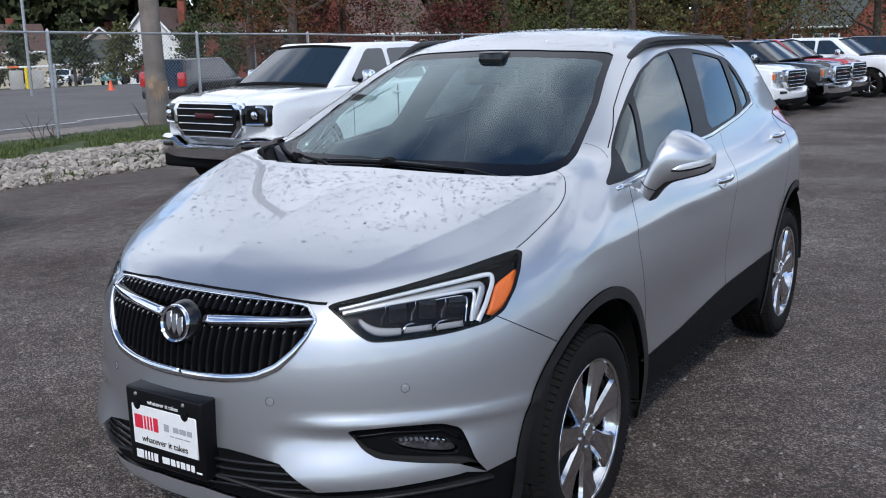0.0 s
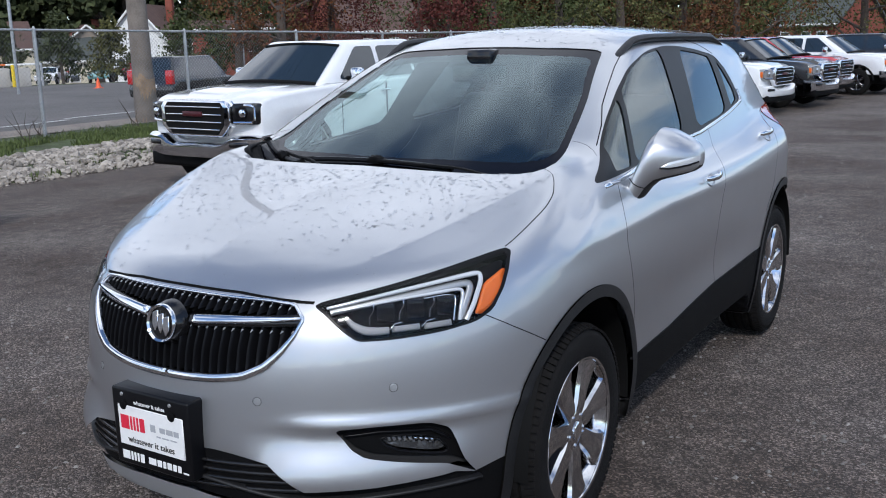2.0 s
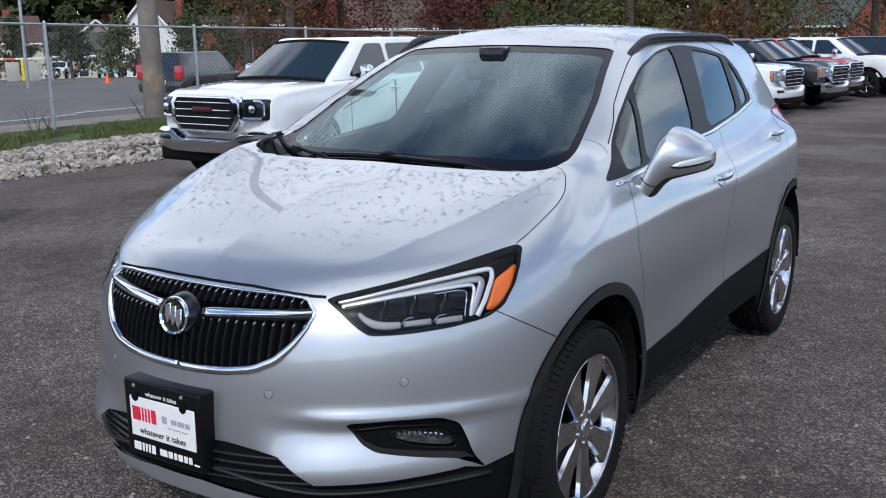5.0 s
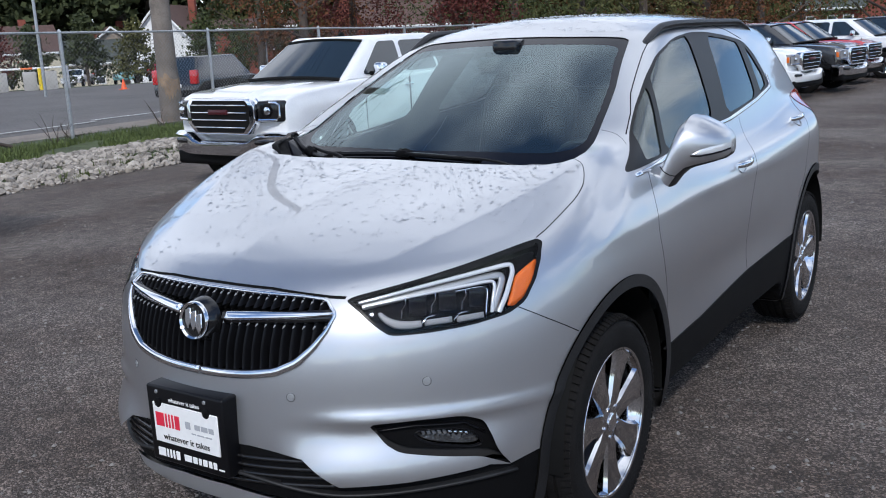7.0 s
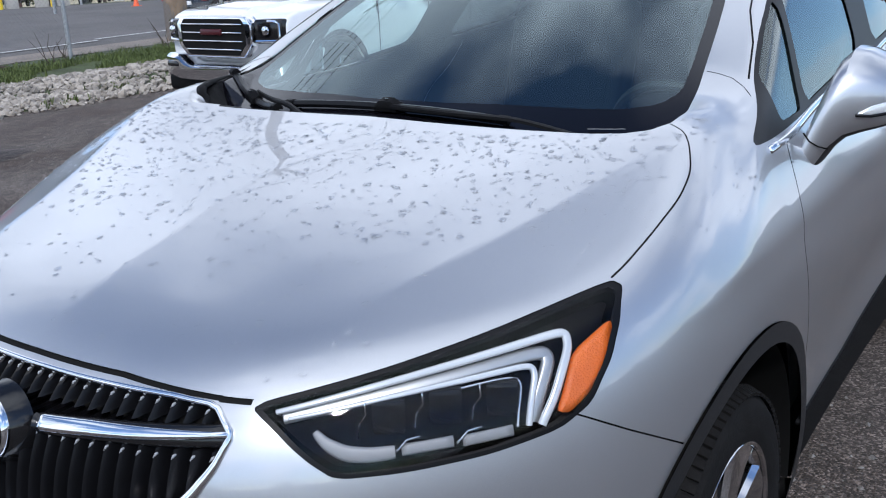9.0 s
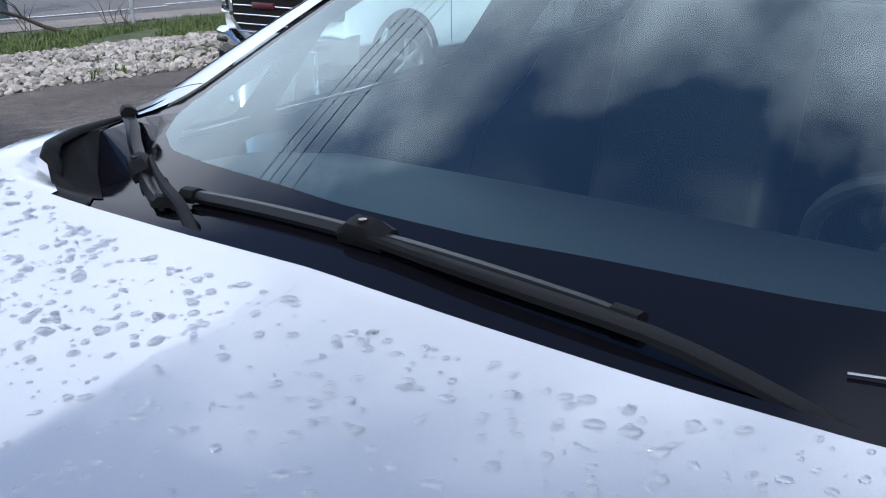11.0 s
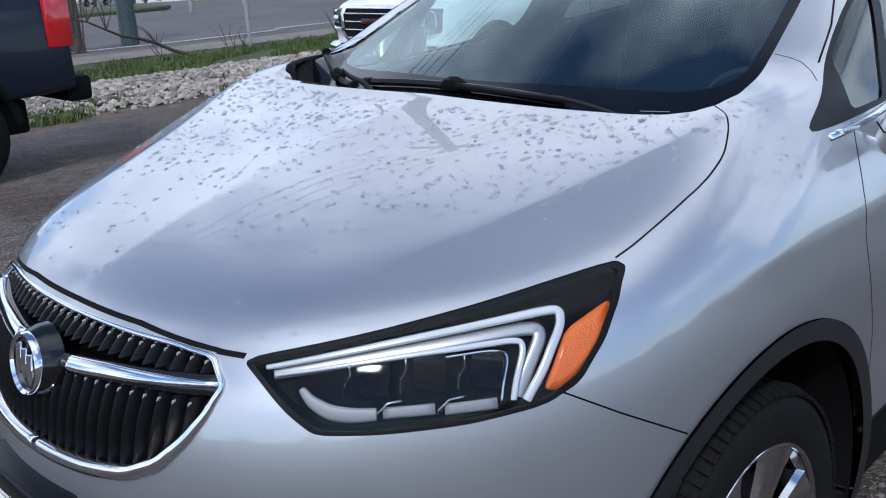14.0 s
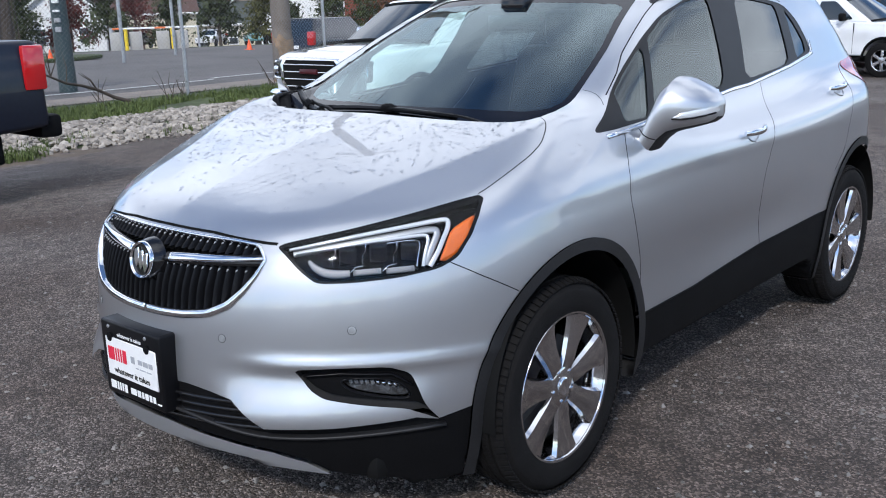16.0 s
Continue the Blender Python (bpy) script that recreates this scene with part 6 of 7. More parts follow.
    for sg in (1, -1):
        x0, x1 = sorted((sg * 0.600, sg * 0.930))
        bm = bmesh.new()
        box(bm, (x0, 0.035, 0.885), (x1, 0.24, 1.150), 0.030, 3)
        lamp = part("headlamp", bm, M_BEZEL if amber else M_GLOSSB, t, "square headlamp with amber corner" if amber else "dark square headlamp")
        for v in lamp.data.vertices:
            v.co.y += 0.15 * max(0, (abs(v.co.x) - 0.55) / 0.4) ** 2
        bm = bmesh.new()
        lathe(bm, [(0.0, 0.052), (-0.012, 0.048), (-0.020, 0.030), (-0.022, 0.0)], 20, "z")
        bmesh.ops.transform(bm, matrix=Matrix.Translation((sg * 0.76, 0.058, 1.03)) @ Matrix.Rotation(radians(-90), 4, "X"), verts=bm.verts[:])
        part("lamp_unit", bm, M_CHROME, lamp)
        bm = bmesh.new()
        tube(bm, [(sg * 0.63, 0.034, 0.915), (sg * 0.86, 0.115, 0.915), (sg * 0.885, 0.140, 0.94), (sg * 0.885, 0.140, 1.10), (sg * 0.86, 0.115, 1.125), (sg * 0.78, 0.076, 1.13)], 0.017, 8)
        part("lamp_trim", bm, M_CHROME, lamp)
        if amber:
            bm = bmesh.new()
            box(bm, (sg * 0.905 - 0.03, 0.155, 0.95), (sg * 0.905 + 0.025, 0.24, 1.09), 0.015, 2)
            part("corner_reflector", bm, M_AMBER, lamp)
        bm = bmesh.new()
        fx = sorted((sg * 0.60, sg * 0.86))
        box(bm, (fx[0], -0.075, 0.605), (fx[1], 0.06, 0.675), 0.025, 2)
        for v in bm.verts:
            v.co.y += 0.20 * max(0, abs(v.co.x) - 0.55)
        part("fog_lamp", bm, M_GLOSSB, t)
        bm = bmesh.new()
        mx = sorted((sg * 0.98, sg * 1.17))
        box(bm, (mx[0], 1.98, 1.33), (mx[1], 2.12, 1.52), 0.05, 3)
        mir = part("door_mirror", bm, M_CHROME if bumper is M_CHROME else M_BLACK, t, "large door mirror")
        bm = bmesh.new()
        box(bm, (min(sg * 0.88, sg * 1.02), 2.02, 1.34), (max(sg * 0.88, sg * 1.02), 2.10, 1.40), 0.015)
        part("mirror_arm", bm, M_BLACK, mir)
        for y in (2.72, 3.62):
            bm = bmesh.new()
            box(bm, (min(sg * 0.985, sg * 1.02), y, 1.155), (max(sg * 0.985, sg * 1.02), y + 0.20, 1.19), 0.012)
            part("door_handle", bm, paint if bumper is not M_CHROME else M_CHROME, t)
        for y in (1.78, 2.86, 3.86):
            bm = bmesh.new()
            box(bm, (min(sg * 0.97, sg * 1.0015), y, 0.55), (max(sg * 0.97, sg * 1.0015), y + 0.010, 1.28), 0.002, 1)
            part("door_gap", bm, M_RUBBER, t)
        for cy in (1.02, 4.80):
            bm = bmesh.new()
            ring = arc(cy, 0.42, 0.515, 5, 175, 24)
            tube(bm, [(sg * 0.985, y, z) for y, z in ring], 0.035, 8)
            part("arch_trim", bm, M_BLACK, t)
            simple_wheel(t, sg * 0.87, cy, 0.41, sg)
        bm = bmesh.new()
        tube(bm, [(sg * 0.93, 1.60, 0.42), (sg * 0.98, 1.75, 0.40), (sg * 0.98, 4.05, 0.40), (sg * 0.93, 4.2, 0.42)], 0.05, 8)
        part("side_step", bm, M_BLACK, t)
        bm = bmesh.new()
        tx = sorted((sg * 0.86, sg * 1.008))
        box(bm, (tx[0], 5.62, 0.98), (tx[1], 5.815, 1.36), 0.025, 2)
        part("tail_lamp", bm, M_RED, t, "red tail lamp")
    bm = bmesh.new()
    rows = []
    for x in np.linspace(-1, 1, 17):
        y = -0.10 + 0.20 * abs(x) ** 3
        up = 0.10 * ease((abs(x) - 0.42) / 0.25)
        rows.append([(x * 0.985, y + dy, z) for dy, z in ((0.22, 0.46), (0.03, 0.47), (0.0, 0.51), (0.0, 0.61 + up), (0.05, 0.645 + up), (0.24, 0.655 + up))])
    loft(bm, rows)
    part("front_bumper", bm, bumper, t)
    bm = bmesh.new()
    box(bm, (-0.90, 0.02, 0.32), (0.90, 0.35, 0.52), 0.05, 3)
    part("air_dam", bm, M_BLACK, t, "black plastic air dam")
    bm = bmesh.new()
    box(bm, (-0.96, 5.72, 0.56), (0.96, 5.93, 0.76), 0.04, 2)
    part("rear_bumper", bm, M_BLACK if paint is M_NPAINT else bumper, t)
    bm = bmesh.new()
    box(bm, (-0.70, 0.3, 0.34), (0.70, 5.5, 0.60), 0.03)
    part("chassis", bm, M_RUBBER, t)
    return t


def build_car_far(m, paint, label, L=4.3, H=1.5, name="parked_car", hatch=False):
    t = thing(name, label, "car", m, "cars across the street")
    r = 0.33
    f, b = 0.85, L - 0.85
    prof = [(0.05, 0.35), (0.0, 0.55), (0.1, 0.78), (1.1, 0.95), (L - 0.9, 1.0), (L - 0.1, 0.95), (L, 0.6), (L - 0.05, 0.35)]
    prof += arc(b, r, 0.40, 5, 175, 8) + arc(f, r, 0.40, 5, 175, 8)
    bm = bmesh.new()
    prism(bm, prof, -0.88, 0.88, "x", 0.06, 2)
    part("body", bm, paint, t)
    bm = bmesh.new()
    rear = L - 0.15 if hatch else L - 0.8
    frustum(bm, (0.82, 1.05, rear), (0.62, 1.85, rear - (0.35 if hatch else 0.6)), 0.92, H, 0.07)
    cab = part("roof", bm, paint, t)
    for sg in (1, -1):
        at = lambda y, z: (sg * (0.82 - 0.20 * (z - 0.92) / (H - 0.92)), y, z)
        bm = bmesh.new()
        q = [at(1.45, 1.0), at(rear - 0.35, 1.0), at(rear - 0.65, H - 0.07), at(1.95, H - 0.07)]
        pane(bm, q if sg > 0 else q[::-1], 0.008, 0.10)
        part("side_window", bm, M_CARGLASS, cab)
        tx = sorted((sg * 0.62, sg * 0.885))
        bm = bmesh.new()
        box(bm, (tx[0], L - 0.16, 0.78), (tx[1], L + 0.012, 1.02 + (0.22 if hatch else 0)), 0.03, 2)
        part("tail_lamp", bm, M_RED, t)
        bm = bmesh.new()
        box(bm, (tx[0], -0.005, 0.62), (tx[1], 0.14, 0.76), 0.03, 2)
        part("headlamp", bm, M_LED, t)
        for y in (f, b):
            simple_wheel(t, sg * 0.78, y, r, sg, 0.2, M_ALLOY, 5)
    bm = bmesh.new()
    k = (rear - (rear - (0.35 if hatch else 0.6))) / (H - 0.92)
    g = lambda x, z: (x, rear - k * (z - 0.92), z)
    pane(bm, [g(0.66, 1.02), g(-0.66, 1.02), g(-0.58, H - 0.08), g(0.58, H - 0.08)], 0.008, 0.10)
    part("rear_window", bm, M_CARGLASS, cab)
    bm = bmesh.new()
    k2 = 0.8 / (H - 0.92)
    g2 = lambda x, z: (x, 1.05 + k2 * (z - 0.92), z)
    pane(bm, [g2(-0.68, 1.0), g2(0.68, 1.0), g2(0.58, H - 0.08), g2(-0.58, H - 0.08)], 0.008, 0.10)
    part("windscreen", bm, M_CARGLASS, cab)
    bm = bmesh.new()
    box(bm, (-0.26, L - 0.02, 0.66), (0.26, L + 0.014, 0.78), 0.008, 1)
    part("number_plate", bm, M_WHITE, t)
    return t


def grounded(x, y, turn=0.0, dz=0.0):
    return pose(x, y, ground_z(x, y) + dz, 0, 0, turn)


build_pickup(grounded(-7.16, 6.17, 0, -0.10), M_WPAINT, "white crew-cab pickup with a broad chrome grille, parked on gravel", amber=False)
build_pickup(grounded(-7.49, -4.22) @ Matrix.Scale(1.1, 4), M_NPAINT, "dark navy pickup with red tail lamps, parked on gravel", bumper=M_BLACK)
for y, x, p, l in ((22.92, -3.62, M_WPAINT, "white heavy-duty pickup with a chrome grille in the far row"), (25.7, -3.02, M_KPAINT, "black pickup with a chrome bumper in the far row"),
                   (28.6, -3.08, M_RPAINT, "red pickup half hidden in the far row"), (31.7, -1.95, M_WPAINT, "white crew-cab pickup at the end of the row"), (35.4, -0.6, M_KPAINT, "dark pickup at the end of the far row")):
    build_pickup(grounded(x, y, 80), p, l, M_WPAINT if "heavy" in l else M_CHROME)
build_car_far(grounded(-23.9, 23.9, 191.5), M_KPAINT, "dark sport utility car with red rear lamps beyond the fence", 4.5, 1.66, "parked_suv", True)
for x, y, a, p, l in ((-66.0, 52.0, 40, M_TEAL, "pale teal car by the houses"), (-61.0, 52.5, 60, M_RPAINT, "red car by the houses"), (-72.5, 51.5, 35, M_WPAINT, "white car by the houses"), (-58.2, 53.2, 60, M_KPAINT, "dark car by the houses"),
                      (-80.0, 48.0, 30, M_KPAINT, "dark car by the houses"), (-93.0, 42.0, 20, M_WPAINT, "white car by the houses")):
    build_car_far(grounded(x, y, a), p, l)


# the strip along the fence
M_STONE = mat("limestone", (0.13, 0.115, 0.098), 0.88, var=0.3, vscale=9, bump=0.3, bscale=50, rand=1.0, col2=(0.52, 0.47, 0.41))
M_STONE_S = mat("limestone_small", (0.12, 0.105, 0.09), 0.88, var=0.3, vscale=9, bump=0.3, bscale=50, rand=1.0, col2=(0.50, 0.45, 0.39), island=True)
M_GALV = mat("galvanised_steel", (0.42, 0.43, 0.44), 0.45, 0.7, var=0.2, vscale=8)
M_WIRE = mat("fence_wire", (0.20, 0.205, 0.21), 0.55, 0.6)
M_POLE = mat("weathered_pole", (0.17, 0.145, 0.125), 0.9, var=0.35, vscale=3, bump=0.6, bscale=35)
M_GREENM = mat("green_steel", (0.030, 0.050, 0.054), 0.45, var=0.2, vscale=5)
M_CONC = mat("concrete", (0.40, 0.385, 0.36), 0.9, var=0.15, vscale=2, bump=0.3, bscale=40)
M_PATH = mat("worn_pavement", (0.23, 0.195, 0.165), 0.92, var=0.3, vscale=1.5, bump=0.3, bscale=40)
M_YELLOW = mat("yellow_paint", (0.72, 0.52, 0.02), 0.5, var=0.1)
M_ORANGE = mat("cone_orange", (0.85, 0.11, 0.02), 0.5, var=0.08)
M_BLADE = mat("grass_blades", (0.035, 0.060, 0.012), 0.8, var=0.35, vscale=1.2, rand=0.7, col2=(0.12, 0.155, 0.04), island=True)
M_TWIG = mat("dry_twig", (0.055, 0.042, 0.033), 0.9, var=0.3, vscale=6)


def stone_mesh(rnd):
    bm = bmesh.new()
    bmesh.ops.create_icosphere(bm, subdivisions=1, radius=0.5)
    cuts = [(Vector((rnd.gauss(0, 1), rnd.gauss(0, 1), rnd.gauss(0, 1))).normalized(), rnd.uniform(0.26, 0.42)) for _ in range(6)]
    sc = Vector((rnd.uniform(0.85, 1.3), rnd.uniform(0.7, 1.0), rnd.uniform(0.5, 0.8)))
    for v in bm.verts:
        for n, d in cuts:
            k = v.co.dot(n)
            if k > d:
                v.co -= n * (k - d)
        v.co = Vector((v.co.x * sc.x, v.co.y * sc.y, v.co.z * sc.z))
    me = bpy.data.meshes.new("stone")
    bm.to_mesh(me)
    bm.free()
    me.materials.append(M_STONE)
    return me


def stone_bed():
    rnd = random.Random(11)
    shapes = [stone_mesh(rnd) for _ in range(10)]
    mound = lambda x, y: 0.09 * ease((x + 14.4) / 1.5) * ease((-10.4 - x) / 1.6) * ease((y + 1.0) / 3) * ease((13.5 - y) / 3)
    nx, ny = 26, 60
    vs, fs = [], []
    for j in range(ny):
        for i in range(nx):
            x, y = -15.6 + 5.3 * i / (nx - 1), -1.5 + 15.5 * j / (ny - 1)
            vs.append((x, y, ground_z(x, y) - 0.03 + mound(x, y) + 0.03 * noise.noise(Vector((x * 2, y * 2, 0)))))
    fs = [(j * nx + i, j * nx + i + 1, (j + 1) * nx + i + 1, (j + 1) * nx + i) for j in range(ny - 1) for i in range(nx - 1)]
    bed = tagged(mesh_ob("stone_bed", vs, fs, M_GRASS), "low bank of pale broken stones with weeds along the fence", "stones", kind="structure")
    vs2, fs2 = [], []
    done = 0
    while done < 9000:
        x, y = rnd.uniform(-14.0, -10.5), rnd.uniform(-0.5, 13.2)
        edge = ease((x + 14.0) / 0.9) * ease((-10.5 - x) / 0.7)
        if rnd.random() > edge * (0.55 + 0.9 * noise.noise(Vector((x * 0.8, y * 0.5, 4)))) + 0.12:
            continue
        s = rnd.uniform(0.05, 0.15) * (1 if rnd.random() < 0.9 else 1.5)
        z = ground_z(x, y) - 0.01 + mound(x, y) + s * 0.16
        m = pose(x, y, z, rnd.uniform(-35, 35), rnd.uniform(-35, 35), rnd.uniform(0, 360)) @ Matrix.Diagonal((s, s, s, 1))
        me = rnd.choice(shapes)
        if 4.2 < y < 9.5 and -13.4 < x < -10.5 and done < 300:
            o = new("stone", me)
            o.parent = bed
            o.matrix_basis = m
        else:
            base = len(vs2)
            vs2 += [m @ v.co for v in me.vertices]
            fs2 += [tuple(base + k for k in p.vertices) for p in me.polygons]
        done += 1
    o = mesh_ob("small_stones", vs2, fs2, M_STONE_S, bed, smooth=False)
    o["kind"] = "stuff"


def blades(name, spots, h0, h1, material, label, seed=3):
    rnd = random.Random(seed)
    vs, fs = [], []
    for x, y, z in spots:
        for _ in range(3):
            h, a, w = rnd.uniform(h0, h1), rnd.uniform(0, 6.28), rnd.uniform(0.006, 0.014)
            lx, ly = math.cos(a) * h * rnd.uniform(0.2, 0.7), math.sin(a) * h * rnd.uniform(0.2, 0.7)
            px, py = x + rnd.uniform(-0.06, 0.06), y + rnd.uniform(-0.06, 0.06)
            b = len(vs)
            sx, sy = -math.sin(a) * w, math.cos(a) * w
            vs += [(px - sx, py - sy, z - 0.02), (px + sx, py + sy, z - 0.02), (px + lx * 0.5 + sx * 0.7, py + ly * 0.5 + sy * 0.7, z + h * 0.7), (px + lx * 0.5 - sx * 0.7, py + ly * 0.5 - sy * 0.7, z + h * 0.7), (px + lx, py + ly, z + h)]
            fs += [(b, b + 1, b + 2, b + 3), (b + 3, b + 2, b + 4)]
    return tagged(mesh_ob(name, vs, fs, material, smooth=False), label, "grass", kind="stuff")


def grass_strip():
    rnd = random.Random(5)
    rough_sheet("verge", -17.3, -13.2, -14, 60, 0.5, 0.02, 0.05, M_GRASS, 1.1, "worn grass verge along the fence")
    spots = []
    while len(spots) < 14000:
        x, y = rnd.gauss(-14.9, 0.95), rnd.uniform(-4, 24)
        if -17.2 < x < -12.9 and noise.noise(Vector((x * 0.7, y * 0.5, 9))) > -0.28 + 0.5 * max(0, -16.2 - x):
            spots.append((x, y, ground_z(x, y) + 0.02))
    for _ in range(2200):
        x, y = rnd.uniform(-14.5, -10.6), rnd.uniform(0, 13)
        if noise.noise(Vector((x * 0.9, y * 0.9, 2))) > 0.12:
            spots.append((x, y, ground_z(x, y) + 0.04))
    for _ in range(1500):
        a, r = rnd.uniform(0, 6.28), rnd.uniform(0, 1) ** 0.5
        x, y = -11.0 + 0.9 * r * math.cos(a), 3.2 + 1.1 * r * math.sin(a)
        spots.append((x, y, ground_z(x, y)))
    blades("verge_grass", spots, 0.03, 0.125, M_BLADE, "short green grass and weeds along the fence")
    dirt = mat("dirt_patch", (0.10, 0.075, 0.055), 0.95, var=0.4, vscale=2, bump=0.5, bscale=40)
    vs, fs, n = [], [], 28
    for j in range(n):
        for i in range(n):
            u, v = 2 * i / (n - 1) - 1, 2 * j / (n - 1) - 1
            x, y = -10.9 + 1.5 * u, 2.9 + 2.0 * v
            vs.append((x, y, ground_z(x, y) + 0.035 * (1 - (u * u + v * v)) - 0.02 + 0.035 * noise.noise(Vector((x * 2.2, y * 2.2, 1)))))
    fs = [(j * n + i, j * n + i + 1, (j + 1) * n + i + 1, (j + 1) * n + i) for j in range(n - 1) for i in range(n - 1)]
    tagged(mesh_ob("dirt_patch", vs, fs, dirt), "bare brown soil at the lot's edge", "ground", kind="structure")


FX = -16.6


def chain_fence():
    f = thing("chain_link_fence", "galvanised chain-link fence with a top rail", "fence", kind="")
    ys = [-10.9 + 4.33 * k for k in range(21)]
    top = lambda y: ground_z(FX, y) + 2.26 + 0.016 * max(0.0, 15 - y)
    for y in ys:
        bm = bmesh.new()
        z = ground_z(FX, y)
        tube(bm, [(FX, y, z - 0.3), (FX, y, top(y) + 0.02)], 0.042, 10)
        tube(bm, [(FX, y, top(y) + 0.02), (FX, y, top(y) + 0.08)], [0.05, 0.012], 10)
        part("fence_post", bm, M_GALV, f)
    for a, b in zip(ys, ys[1:]):
        bm = bmesh.new()
        tube(bm, [(FX, a, top(a)), (FX, b, top(b))], 0.026, 8)
        part("top_rail", bm, M_GALV, f)
    # woven wire: every strand zig-zags up the panel; coarser where far
    vs, fs = [], []

    def wire(p, q, r):
        d = Vector(q) - Vector(p)
        s = d.cross(Vector((1, 0, 0))).normalized() * r
        n = Vector((r, 0, 0))
        b = len(vs)
        vs.extend([Vector(p) + s, Vector(p) - s * 0.5 + n, Vector(p) - s * 0.5 - n, Vector(q) + s, Vector(q) - s * 0.5 + n, Vector(q) - s * 0.5 - n])
        fs.extend([(b, b + 1, b + 4, b + 3), (b + 1, b + 2, b + 5, b + 4), (b + 2, b, b + 3, b + 5)])
    y = -4.0
    while y < 44:
        g = 0.10 if y < 22 else 0.2
        z0, h = ground_z(FX, y) + 0.05, 2.22 + 0.016 * max(0.0, 15 - y)
        for sg in (1, -1):
            a, b = (FX + 0.03 + 0.004 * sg, y, z0), (FX + 0.03 + 0.004 * sg, y + sg * h, z0 + h)
            wire(a, b, 0.0024 if y < 22 else 0.004)
        y += g
    ob = mesh_ob("wire_mesh", vs, fs, M_WIRE, f, smooth=False)
    ob["kind"] = "stuff"


def utility_pole():
    x, y = -17.62, 14.55
    t = thing("utility_pole", "weathered grey wooden utility pole with a crossarm, behind the fence", "pole")
    bm = bmesh.new()
    rows = []
    z0, tall = ground_z(x, y) - 0.4, 16.4
    for k in range(19):
        u = k / 18
        r = 0.27 - 0.11 * u + (0.03 if k < 2 else 0)
        rows.append([(x - 0.02 * 12 * u + r * math.cos(a) * (1 + 0.04 * noise.noise(Vector((a * 2, u * 30, 0)))), y + r * math.sin(a), z0 + tall * u) for a in (2 * math.pi * j / 20 for j in range(20))])
    loft(bm, rows)
    part("pole", bm, M_POLE, t)
    bare = mat("bare_wood", (0.27, 0.19, 0.125), 0.9, var=0.35, vscale=5, bump=0.5, bscale=40)
    bm = bmesh.new()
    lathe(bm, [(z0 + 0.3, 0.300), (z0 + 0.5, 0.292), (z0 + 1.1, 0.280), (z0 + 1.55, 0.272), (z0 + 1.6, 0.26)], 24, "z")
    for v in bm.verts:
        v.co += Vector((x - 0.01, y, 0.18 * noise.noise(Vector((v.co.x * 6, v.co.y * 6, 0)))))
    part("worn_base", bm, bare, t, "bare worn wood at the foot")
    zt = z0 + tall - 0.6
    bm = bmesh.new()
    box(bm, (x - 1.5, y - 0.20, zt - 0.07), (x + 1.0, y - 0.08, zt + 0.07), 0.01)
    part("crossarm", bm, M_POLE, t)
    # the lines that run along the street from its top
    for k, dx in enumerate((-1.4, -0.7, 0.0, 0.9)):
        bm = bmesh.new()
        lathe(bm, [(0.0, 0.03), (0.10, 0.05), (0.16, 0.03), (0.18, 0.0)], 10, "z")
        bmesh.ops.translate(bm, verts=bm.verts[:], vec=(x + dx, y - 0.14, zt + 0.06))
        part("insulator", bm, M_GREYINK, t)
        bm = bmesh.new()
        tube(bm, [(x + dx, y - 0.14 + yy, zt + 0.24 - 1.5 * (1 - (1 - abs(yy) / 30) ** 2)) for yy in np.linspace(-48, 44, 24)], 0.022, 5)
        part("power_line", bm, M_RUBBER, t)


def wired_trunk():
    """A bare brown trunk behind the fence, with dry creepers climbing it."""
    x, y = -20.3, 8.45
    z = ground_z(x, y)
    t = thing("creeper_trunk", "bare brown trunk wound with dry creepers behind the fence", "tree trunk")
    rnd = random.Random(17)
    bm = bmesh.new()
    rows = []
    for k in range(13):
        u = k / 12
        r = 0.24 - 0.05 * u + (0.07 if k == 0 else 0)
        rows.append([(x + 0.10 * u + r * math.cos(a) * (1 + 0.18 * noise.noise(Vector((a * 1.5, u * 9, 0)))), y - 0.12 * u + r * math.sin(a), z - 0.1 + 4.2 * u) for a in (2 * math.pi * j / 14 for j in range(14))])
    loft(bm, rows)
    part("trunk", bm, M_BARK, t)
    for k in range(9):
        a0, lean = rnd.uniform(0, 6.28), rnd.uniform(0.28, 0.55)
        bm = bmesh.new()
        tube(bm, [(x + lean * (1 - 0.5 * u) * math.cos(a0 + 1.4 * u), y + lean * (1 - 0.5 * u) * math.sin(a0 + 1.4 * u), z + 3.6 * u) for u in np.linspace(0, 1, 9)], [0.022 - 0.012 * u for u in np.linspace(0, 1, 9)], 5)
        part("creeper", bm, M_TWIG, t)


